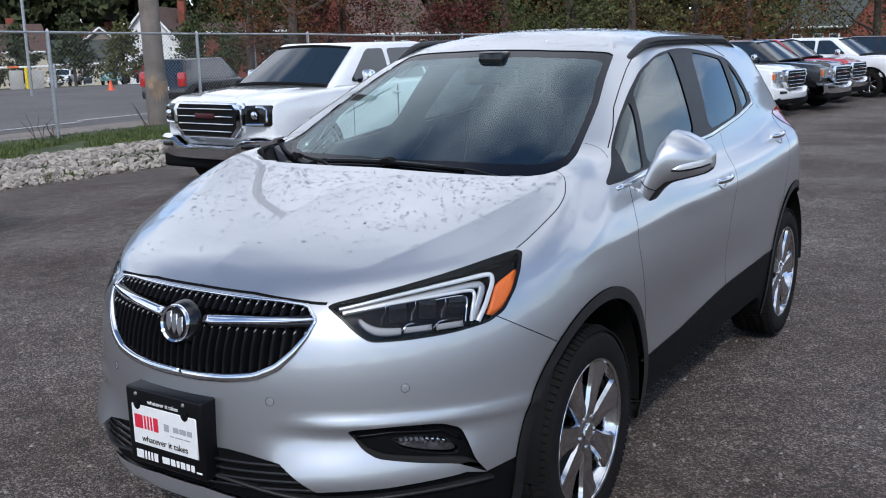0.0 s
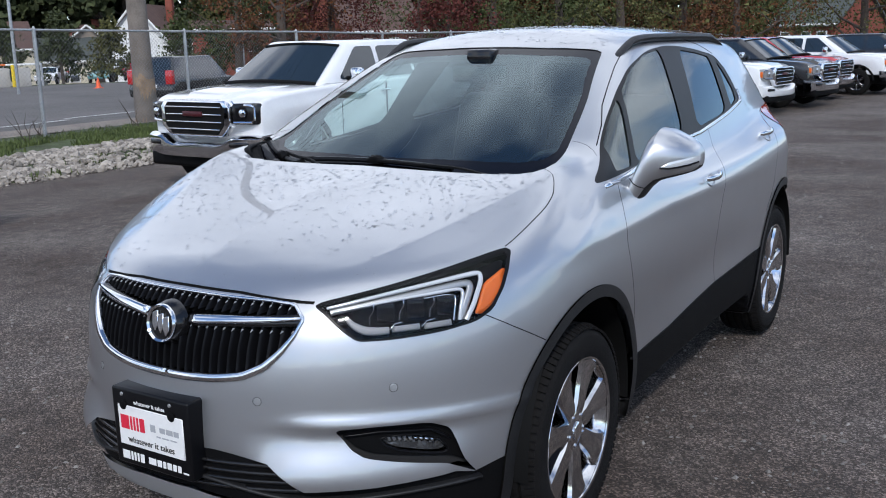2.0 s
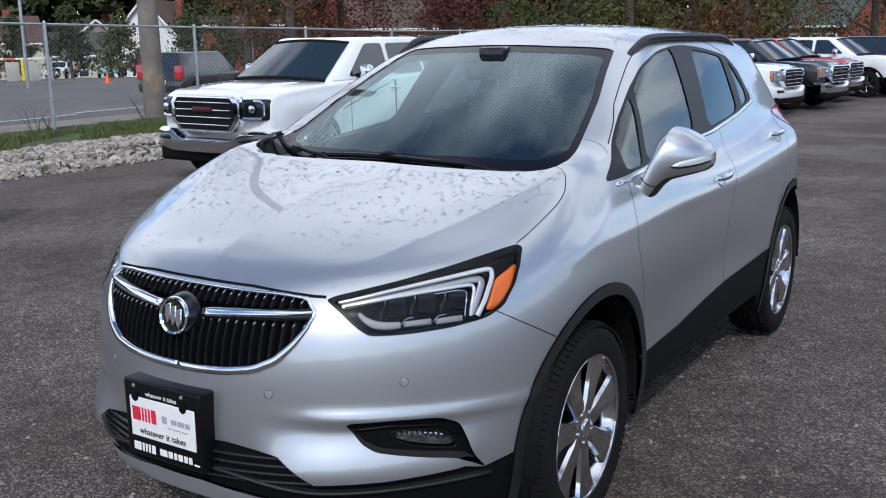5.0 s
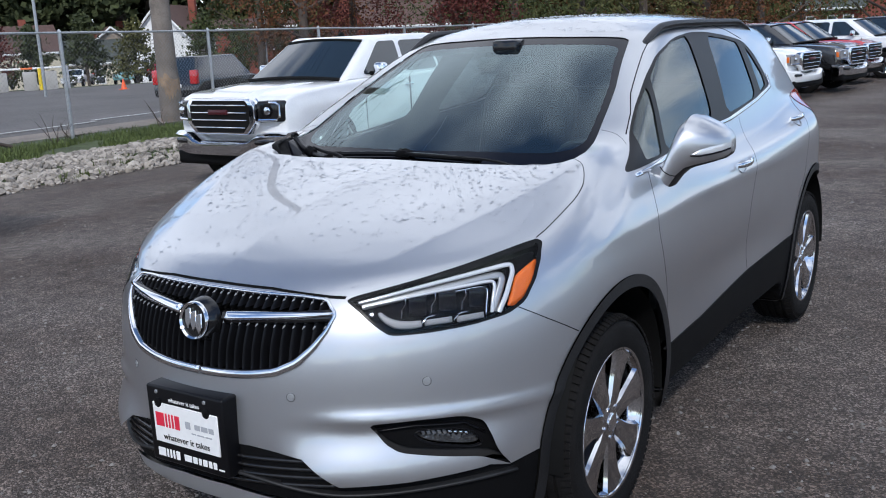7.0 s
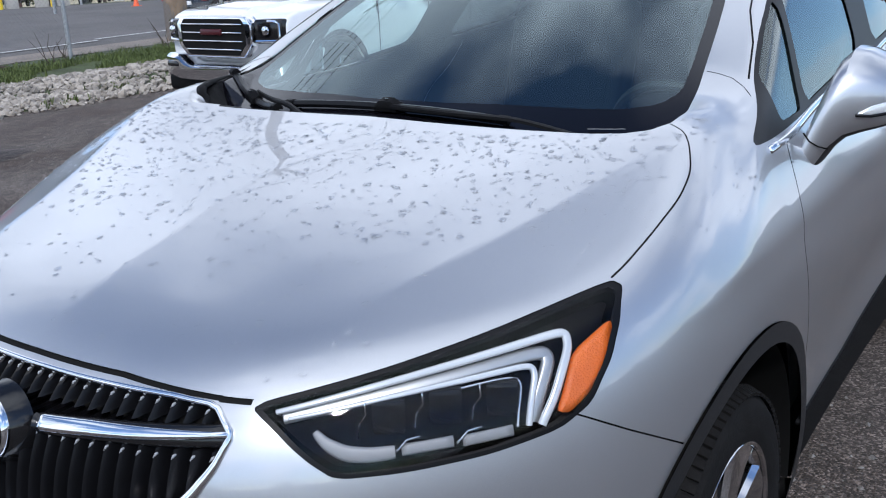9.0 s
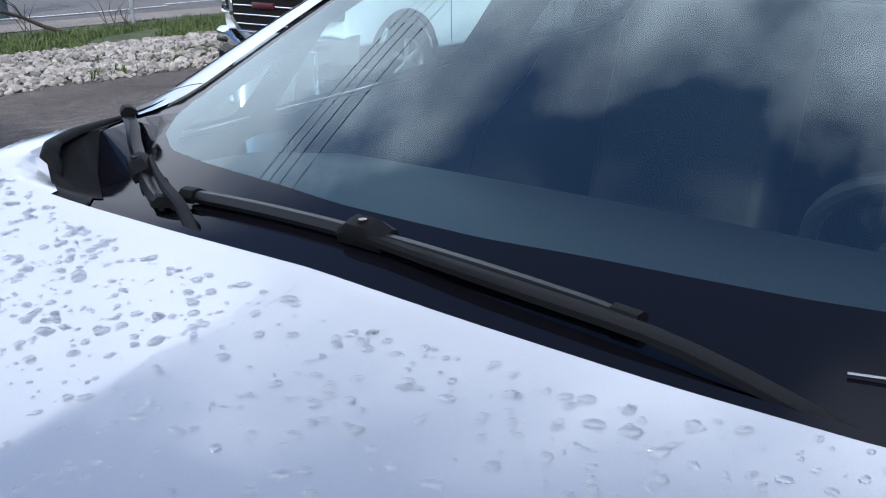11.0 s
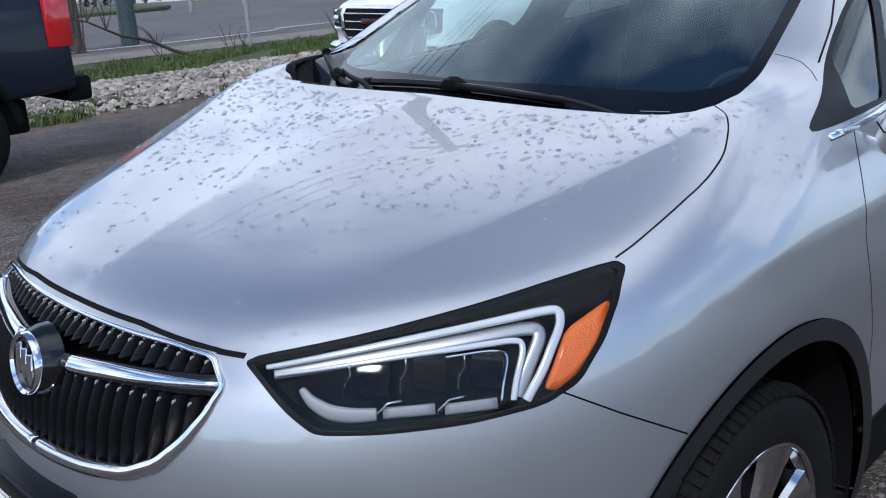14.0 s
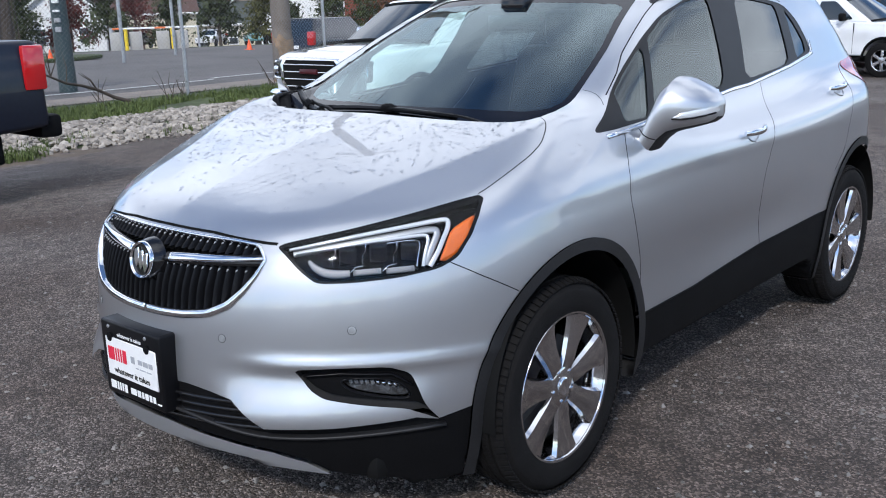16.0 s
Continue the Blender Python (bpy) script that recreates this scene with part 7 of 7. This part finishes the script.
def service_post():
    x, y = -20.6, 10.0
    z = ground_z(x, y)
    t = thing("service_post", "dark green steel service post behind the fence", "post")
    bm = bmesh.new()
    rows = [[(x + r * math.cos(a), y + r * math.sin(a), z + h) for a in (2 * math.pi * j / 16 for j in range(16))] for h, r in ((-0.1, 0.235), (0.05, 0.225), (1.6, 0.20), (2.48, 0.19), (2.50, 0.22), (2.60, 0.22), (2.66, 0.16))]
    loft(bm, rows)
    part("post", bm, M_GREENM, t)
    for k, (w, h) in enumerate(((0.17, 0.035), (0.17, 0.025), (0.12, 0.05), (0.10, 0.06))):
        bm = bmesh.new()
        zz = z + 2.22 - 0.22 * k
        box(bm, (x + 0.12, y - 0.20 - w * 0.2, zz - h), (x + 0.20, y - 0.10 + w * 0.1, zz + h), 0.004, 1, Matrix.Rotation(radians(-45), 4, "Z"))
        part("label_bar", bm, M_WHITE if k < 2 else M_GREYINK, t)


def dead_branch():
    x, y = -16.0, 8.9
    z = ground_z(x, y) + 0.05
    t = thing("fallen_branch", "bare grey fallen branch leaning along the fence", "branch")
    rnd = random.Random(4)
    bm = bmesh.new()
    main = [(x + 0.08 * math.sin(k), y - 2.45 + 0.35 * k, z + 0.95 - 0.128 * k + 0.04 * math.sin(k * 1.7)) for k in range(8)]
    tube(bm, main, [0.014 + 0.004 * k for k in range(8)], 7)
    part("limb", bm, M_TWIG, t)
    for k in range(9):
        p = Vector(main[rnd.randrange(1, 7)])
        d = Vector((rnd.uniform(-0.3, 0.3), rnd.uniform(-0.5, 0.5), rnd.uniform(0.2, 0.8)))
        bm = bmesh.new()
        tube(bm, [p, p + d * 0.5 + Vector((0, 0.05, 0.02)), p + d], [0.014, 0.010, 0.004], 5)
        part("twig", bm, M_TWIG, t)
    # dry stalks by the posts
    for sx, sy in ((-16.4, 10.4), (-16.3, 10.0), (-16.2, 12.9), (-16.45, 8.4), (-15.9, 5.2)):
        w = thing("dry_weed", "dry brown weed stalks at the fence", "weed", group="weeds along the fence")
        zz = ground_z(sx, sy)
        for k in range(4):
            bm = bmesh.new()
            a = rnd.uniform(-0.25, 0.25)
            h = rnd.uniform(0.3, 0.75)
            tube(bm, [(sx + 0.05 * k, sy + 0.03 * k, zz), (sx + a * 0.4, sy + a * 0.5, zz + h * 0.6), (sx + a, sy + a, zz + h)], [0.010, 0.007, 0.003], 5)
            part("stalk", bm, M_TWIG, w)


def street():
    rough_sheet("pavement", -18.8, -17.3, -30, 70, 2.0, 0.03, 0.0, M_PATH, 1, "worn brown concrete pavement behind the fence")
    rough_sheet("road", -46, -18.8, -60, 110, 3.0, 0.015, 0.02, M_ASPHALT, 0.1, "worn grey asphalt street")
    line = mat("road_paint", (0.62, 0.62, 0.60), 0.7, var=0.2, vscale=3)
    for y0, y1, x in ((6, 14, -20.0), (14.2, 21, -20.4)):
        vs = [(x + 0.15 * math.sin(y * 0.7) + d, y, ground_z(x, y) + 0.042) for y in np.linspace(y0, y1, 20) for d in (-0.07, 0.07)]
        fs = [(2 * i, 2 * i + 1, 2 * i + 3, 2 * i + 2) for i in range(19)]
        tagged(mesh_ob("road_line", vs, fs, line), "faded white line on the street", "road marking", kind="structure")
    rough_sheet("far_lawn", -60, -46, -20, 90, 2.5, 0.03, 0.05, M_GRASS, 0.6, "mown lawn across the street")
    for yy in (2.0,):
        bm = bmesh.new()
        prism(bm, arc(0, 0, 1, 0, 350, 30), 0.0, 0.16, "z", 0.03)
        bmesh.ops.transform(bm, matrix=grounded(-37, 13.5) @ Matrix.Diagonal((2.2, 7.0, 1, 1)), verts=bm.verts[:])
        tagged(part("kerb_island", bm, M_GRASS), "raised grass island in the street", "traffic island", kind="structure")
    for x, y in ((-45.9, 27.3), (-44.5, 29.3)):
        for k, (sgn, m) in enumerate(((-1, M_CONC), (1, M_CONC))):
            bm = bmesh.new()
            box(bm, (-0.34, -0.34, 0), (0.34, 0.34, 1.0), 0.05)
            b = part("concrete_block", bm, m, at=grounded(x + sgn * 0.27, y + sgn * 0.42, 58))
            tagged(b, "grey concrete barrier block beside the gate", "concrete block", "gate blocks")
        t = thing("yellow_bollard", "bright yellow steel bollard between grey blocks", "bollard", grounded(x + 0.50, y - 0.32), "yellow bollards")
        bm = bmesh.new()
        tube(bm, [(0, 0, 0), (0, 0, 1.1)], 0.10, 14)
        part("post", bm, M_YELLOW, t)
        bm = bmesh.new()
        lathe(bm, [(1.1, 0.10), (1.15, 0.07), (1.16, 0.0)], 14, "z")
        part("cap", bm, M_YELLOW, t)
    x0, y0, x1, y1 = -46.4, 26.7, -43.6, 30.4
    t = thing("barrier_arm", "white and red barrier arm across the street", "barrier")
    for k in range(8):
        bm = bmesh.new()
        a, b = k / 8, (k + 1) / 8
        tube(bm, [(x0 + (x1 - x0) * a, y0 + (y1 - y0) * a, 0.58), (x0 + (x1 - x0) * b, y0 + (y1 - y0) * b, 0.58)], 0.05, 8)
        part("arm_section", bm, M_WHITE if k % 4 else M_AMBER, t)
    bm = bmesh.new()
    tube(bm, [(x0, y0, ground_z(x0, y0)), (x0, y0, 0.64)], 0.10, 8)
    part("stand", bm, M_GREYINK, t)
    bm = bmesh.new()
    tube(bm, [(x1, y1, ground_z(x1, y1)), (x1, y1, 0.64)], 0.06, 8)
    part("rest", bm, M_GREYINK, t)
    for x, y in ((-37.1, 28.75), (-35.9, 17.6)):
        t = thing("traffic_cone", "orange traffic cone on the street", "traffic cone", grounded(x, y), "traffic cones")
        bm = bmesh.new()
        lathe(bm, [(0.03, 0.15), (0.08, 0.13), (0.50, 0.03), (0.52, 0.0)], 18, "z")
        part("cone", bm, M_ORANGE, t)
        bm = bmesh.new()
        box(bm, (-0.18, -0.18, 0), (0.18, 0.18, 0.03), 0.008)
        part("base", bm, M_ORANGE, t)
    for az, d, h in ((55.3, 47, 6.0), (43.2, 75, 9.0), (58.0, 40, 3.0)):
        x, y = 2.04 - d * math.sin(radians(az)), -2.7 + d * math.cos(radians(az))
        t = thing("sign_post", "slim grey steel post by the street", "post", grounded(x, y), "street posts")
        bm = bmesh.new()
        tube(bm, [(0, 0, 0), (0, 0, h)], 0.07, 8)
        part("post", bm, M_GALV, t)


# houses
M_BRICK = mat("red_brick", (0.20, 0.055, 0.035), 0.9, var=0.25, vscale=2.5, bump=0.3, bscale=12)
M_SIDING = mat("white_siding", (0.72, 0.72, 0.70), 0.7, var=0.05, vscale=1)
M_TAN = mat("tan_siding", (0.30, 0.25, 0.20), 0.8, var=0.1, vscale=1)
M_CREAM = mat("cream_siding", (0.58, 0.53, 0.40), 0.8, var=0.08, vscale=1)
M_ROOFR = mat("brown_shingle", (0.10, 0.06, 0.05), 0.9, var=0.25, vscale=2, bump=0.4, bscale=10)
M_ROOFG = mat("grey_shingle", (0.07, 0.08, 0.075), 0.9, var=0.25, vscale=2, bump=0.4, bscale=10)
M_HGLASS = mat("house_glass", (0.03, 0.035, 0.04), 0.08, spec=1.0)


def house(az, d, w, depth, wall_h, roof_h, wall, roof, label, turn=0.0, gable_front=True, windows=((-0.25, 0.55), (0.25, 0.55)), origin=(2.04, -2.7), dz=0.0):
    """A gabled house; its front looks towards the lot."""
    x, y = origin[0] - d * math.sin(radians(az)), origin[1] + d * math.cos(radians(az))
    t = thing("house", label, "house", pose(x, y, ground_z(x, y) - 1.0 + dz, 0, 0, az + turn))
    bm = bmesh.new()
    if gable_front:
        prism(bm, [(-w / 2, 0), (w / 2, 0), (w / 2, wall_h), (0, wall_h + roof_h), (-w / 2, wall_h)], 0, depth, "y")
    else:
        prism(bm, [(0, 0), (depth, 0), (depth, wall_h), (depth / 2, wall_h + roof_h), (0, wall_h)], -w / 2, w / 2, "x")
    part("wall", bm, wall, t, smooth=False)
    bm = bmesh.new()
    o, th = 0.45, 0.22
    if gable_front:
        k = roof_h / (w / 2)
        prism(bm, [(-w / 2 - o, wall_h - k * o), (0, wall_h + roof_h), (w / 2 + o, wall_h - k * o), (w / 2 + o, wall_h - k * o + th), (0, wall_h + roof_h + th), (-w / 2 - o, wall_h - k * o + th)], -o, depth + o, "y")
    else:
        k = roof_h / (depth / 2)
        prism(bm, [(-o, wall_h - k * o), (depth / 2, wall_h + roof_h), (depth + o, wall_h - k * o), (depth + o, wall_h - k * o + th), (depth / 2, wall_h + roof_h + th), (-o, wall_h - k * o + th)], -w / 2 - o, w / 2 + o, "x")
    rf = part("roof", bm, roof, t, smooth=False)
    bm = bmesh.new()
    box(bm, (w * 0.2, depth * 0.5, wall_h + roof_h * 0.4), (w * 0.2 + 0.8, depth * 0.5 + 0.8, wall_h + roof_h + 0.9), 0.04)
    part("chimney", bm, M_BRICK, rf)
    if gable_front:
        for sg in (1, -1):
            bm = bmesh.new()
            tube(bm, [(sg * (w / 2 + o), -o - 0.02, wall_h - roof_h / (w / 2) * o + 0.1), (0, -o - 0.02, wall_h + roof_h + 0.1)], 0.13, 6)
            part("bargeboard", bm, M_SIDING, t)
    else:
        bm = bmesh.new()
        tube(bm, [(-w / 2 - o, -o - 0.02, wall_h - 0.15), (w / 2 + o, -o - 0.02, wall_h - 0.15)], 0.14, 6)
        part("gutter", bm, M_SIDING, t)
    for u, v in windows:
        cx, cz = u * w, v * wall_h
        bm = bmesh.new()
        box(bm, (cx - 0.62, -0.08, cz - 0.9), (cx + 0.62, 0.05, cz + 0.9), 0.03)
        wd = part("window", bm, M_SIDING, t)
        for k in (-1, 1):
            bm = bmesh.new()
            box(bm, (cx - 0.48, -0.10, cz + (0.06 if k > 0 else -0.76)), (cx + 0.48, -0.05, cz + (0.76 if k > 0 else -0.06)), 0.01)
            part("pane", bm, M_HGLASS, wd)
    bm = bmesh.new()
    box(bm, (-0.1 * w - 0.55, -0.07, 0), (-0.1 * w + 0.55, 0.05, 2.2), 0.03)
    part("door", bm, roof, t)
    return t


# trees
def leaf_mat(name, c1, c2):
    return mat(name, c1, 0.75, var=0.35, vscale=0.6, rand=1.0, col2=c2, island=True, spec=0.3)


M_LEAF_G = leaf_mat("leaf_green", (0.034, 0.050, 0.015), (0.090, 0.112, 0.036))
M_LEAF_D = leaf_mat("leaf_dark", (0.026, 0.036, 0.014), (0.072, 0.088, 0.034))
M_LEAF_O = leaf_mat("leaf_rust", (0.055, 0.022, 0.010), (0.16, 0.062, 0.022))
M_LEAF_R = leaf_mat("leaf_crimson", (0.05, 0.010, 0.011), (0.14, 0.036, 0.026))
M_LEAF_Y = leaf_mat("leaf_olive", (0.045, 0.05, 0.015), (0.13, 0.125, 0.04))
M_BARK = mat("bark", (0.07, 0.055, 0.045), 0.95, var=0.4, vscale=3, bump=0.6, bscale=20)


def tree(az, d, h, spread, leaf, label, leaves=1500, size=0.35, base=0.25, seed=0, origin=(2.04, -2.7), cone=False):
    rnd = random.Random(seed)
    x, y = origin[0] - d * math.sin(radians(az)), origin[1] + d * math.cos(radians(az))
    t = thing("tree", label, "tree", grounded(x, y), "trees behind the lot")
    bm = bmesh.new()
    r0 = 0.028 * h
    tube(bm, [(0, 0, -0.3), (0.02 * h * rnd.uniform(-1, 1), 0.02 * h * rnd.uniform(-1, 1), h * 0.3), (0.03 * h * rnd.uniform(-1, 1), 0, h * 0.6), (0, 0, h * 0.92)], [r0, r0 * 0.75, r0 * 0.45, r0 * 0.1], 9)
    ends = []
    for k in range(11):
        a, z0 = rnd.uniform(0, 6.28), h * rnd.uniform(base, 0.75)
        ln = spread * rnd.uniform(0.55, 1.0) * (1 - 0.5 * (z0 / h))
        e = Vector((math.cos(a) * ln, math.sin(a) * ln, z0 + ln * rnd.uniform(0.3, 0.8)))
        m = Vector((e.x * 0.45, e.y * 0.45, z0 + (e.z - z0) * 0.3))
        tube(bm, [(0, 0, z0), m, e], [r0 * 0.35, r0 * 0.22, r0 * 0.05], 6)
        ends += [e, m]
    part("trunk", bm, M_BARK, t)
    clumps = []
    for k in range(70):
        u = rnd.random()
        z = h * (base + (1 - base) * u)
        if cone:
            w = spread * (1.02 - u)
        else:
            w = spread * math.sin(math.pi * min(1, 0.18 + 0.80 * u)) ** 0.6
        a, q = rnd.uniform(0, 6.28), rnd.random() ** 0.45
        clumps.append((Vector((math.cos(a) * w * q, math.sin(a) * w * q, z)), rnd.uniform(0.10, 0.22) * spread + 0.15))
    clumps += [(e, 0.16 * spread + 0.1) for e in ends[::2]]
    vs, fs = [], []
    for _ in range(leaves):
        c, rad = rnd.choice(clumps)
        v = Vector((rnd.gauss(0, 1), rnd.gauss(0, 1), rnd.gauss(0, 0.8))) * rad * 0.62
        p = c + v
        s = size * rnd.uniform(0.5, 1.2)
        a = Vector((rnd.gauss(0, 1), rnd.gauss(0, 1), rnd.gauss(0, 1))).normalized()
        b = a.cross(Vector((rnd.gauss(0, 1), rnd.gauss(0, 1), rnd.gauss(0, 1)))).normalized()
        k = len(vs)
        vs += [p - a * s * 0.5, p + b * s * 0.34, p + a * s * 0.5, p - b * s * 0.34]
        fs.append((k, k + 1, k + 2, k + 3))
    ob = mesh_ob("crown", vs, fs, leaf, t, smooth=False)
    ob["kind"] = "stuff"
    return t


def backdrop():
    house(51.6, 124, 7.5, 10, 4.6, 3.0, M_TAN, M_ROOFR, "tan two-storey house with a brown gable roof", 8)
    house(49.0, 116, 8.0, 12, 5.0, 4.4, M_SIDING, M_ROOFR, "white gabled house beside the pole", -20)
    house(53.6, 120, 10.0, 8, 3.6, 2.4, M_CREAM, M_ROOFG, "low cream house with a grey roof", 0, False)
    house(57.0, 118, 11.0, 9, 5.0, 2.8, M_CREAM, M_ROOFR, "cream house with a brown roof", 6, False)
    house(61.5, 115, 9.0, 9, 5.0, 3.2, M_SIDING, M_ROOFG, "white house with a grey gable roof", -8)
    house(66.0, 112, 10.0, 9, 5.0, 3.0, M_TAN, M_ROOFR, "tan house among street trees", 5, False)
    house(45.2, 118, 15.0, 12, 6.8, 0.8, M_BRICK, M_ROOFR, "long red brick building with white windows", 4, False, ((-0.4, 0.72), (-0.15, 0.72), (0.1, 0.72), (0.35, 0.72)))
    house(35.0, 100, 8.5, 11, 5.4, 4.4, M_BRICK, M_ROOFR, "red brick house with a steep brown roof", 25, False, ((-0.25, 0.7), (0.1, 0.7), (0.36, 0.7)))
    house(11.6, 112, 7.5, 9, 5.6, 3.8, M_BRICK, M_ROOFG, "red brick house with a dark grey roof", -35, False, ((-0.3, 0.7), (0.05, 0.7), (0.3, 0.7)))
    kinds = [(M_LEAF_D, "dark green broadleaf tree"), (M_LEAF_G, "green broadleaf tree"), (M_LEAF_O, "rust-brown autumn tree"), (M_LEAF_Y, "olive-yellow autumn tree"), (M_LEAF_R, "crimson autumn maple")]
    rows = []
    # the wood behind the houses
    rnd = random.Random(21)
    for k in range(34):
        az = 72 - 2.3 * k + rnd.uniform(-0.8, 0.8)
        kd = kinds[0] if az > 44 else rnd.choice(kinds[:4])
        rows.append((az, rnd.uniform(132, 150), rnd.uniform(19, 25), rnd.uniform(8, 10.5), kd[0], kd[1] + " in the far wood", 5600, 1.2, 0.02))
    # nearer trees behind the fence
    for az, d, h, s, k, n in ((41.0, 62, 13, 5.0, 2, 2600), (38.2, 66, 12, 4.6, 4, 2600), (43.5, 72, 12, 4.6, 0, 2200), (33.0, 78, 12, 4.4, 1, 2200), (31.4, 60, 6.3, 3.0, 4, 1800), (28.6, 74, 12, 5.5, 3, 2400), (25.0, 70, 13, 5.6, 1, 2400), (21.4, 68, 13, 5.5, 3, 2400),
                              (18.0, 72, 13, 5.6, 2, 2400), (15.0, 66, 10, 4.8, 2, 2200), (13.0, 88, 9, 3.6, 1, 1600), (8.5, 72, 12, 5.0, 3, 2400), (5.0, 66, 12, 5.4, 3, 2400), (1.0, 70, 6, 3.6, 1, 1600), (-4.0, 74, 5, 3.2, 3, 1400)):
        rows.append((az, d, h, s, kinds[k][0], kinds[k][1] + " behind the parked trucks", int(n * 3.2), 0.21, 0.12))
    for az, d, h, s, k in ((53.0, 80, 5.2, 2.1, 0), (55.8, 82, 4.6, 1.8, 0), (50.4, 78, 4.4, 1.9, 3), (46.6, 84, 5.0, 2.5, 1), (44.6, 86, 4.8, 2.2, 1), (48.9, 92, 3.4, 1.5, 0), (59.0, 80, 5.4, 2.2, 0), (61.0, 84, 4.8, 2.2, 4), (63.6, 82, 5.0, 2.2, 0), (66.2, 80, 5.6, 2.4, 2), (68.0, 76, 5.4, 2.2, 3), (57.6, 100, 6.5, 2.6, 4), (42.6, 84, 4.6, 2.2, 2)):
        rows.append((az, d, h, s, kinds[k][0], "small " + kinds[k][1] + " in a front garden", 2600, 0.30, 0.12))
    for i, (az, d, h, s, lf, lb, n, sz, bs) in enumerate(rows):
        tree(az, d, h, s, lf, lb, n, sz, bs, i, cone=lb.startswith("small"))
    # unseen trees behind the camera, added for the car's paint and glass to mirror
    for k in range(16):
        az = -14 - 14.5 * k + rnd.uniform(-3, 3)
        kd = rnd.choice(kinds[:4])
        tree(az, rnd.uniform(95, 120), rnd.uniform(3.6, 5.2), rnd.uniform(4, 5.5), kd[0], kd[1] + " added out of view", 2200, 0.45, 0.1, 90 + k)


street()
grass_strip()
stone_bed()
chain_fence()
utility_pole()
service_post()
wired_trunk()
dead_branch()
backdrop()
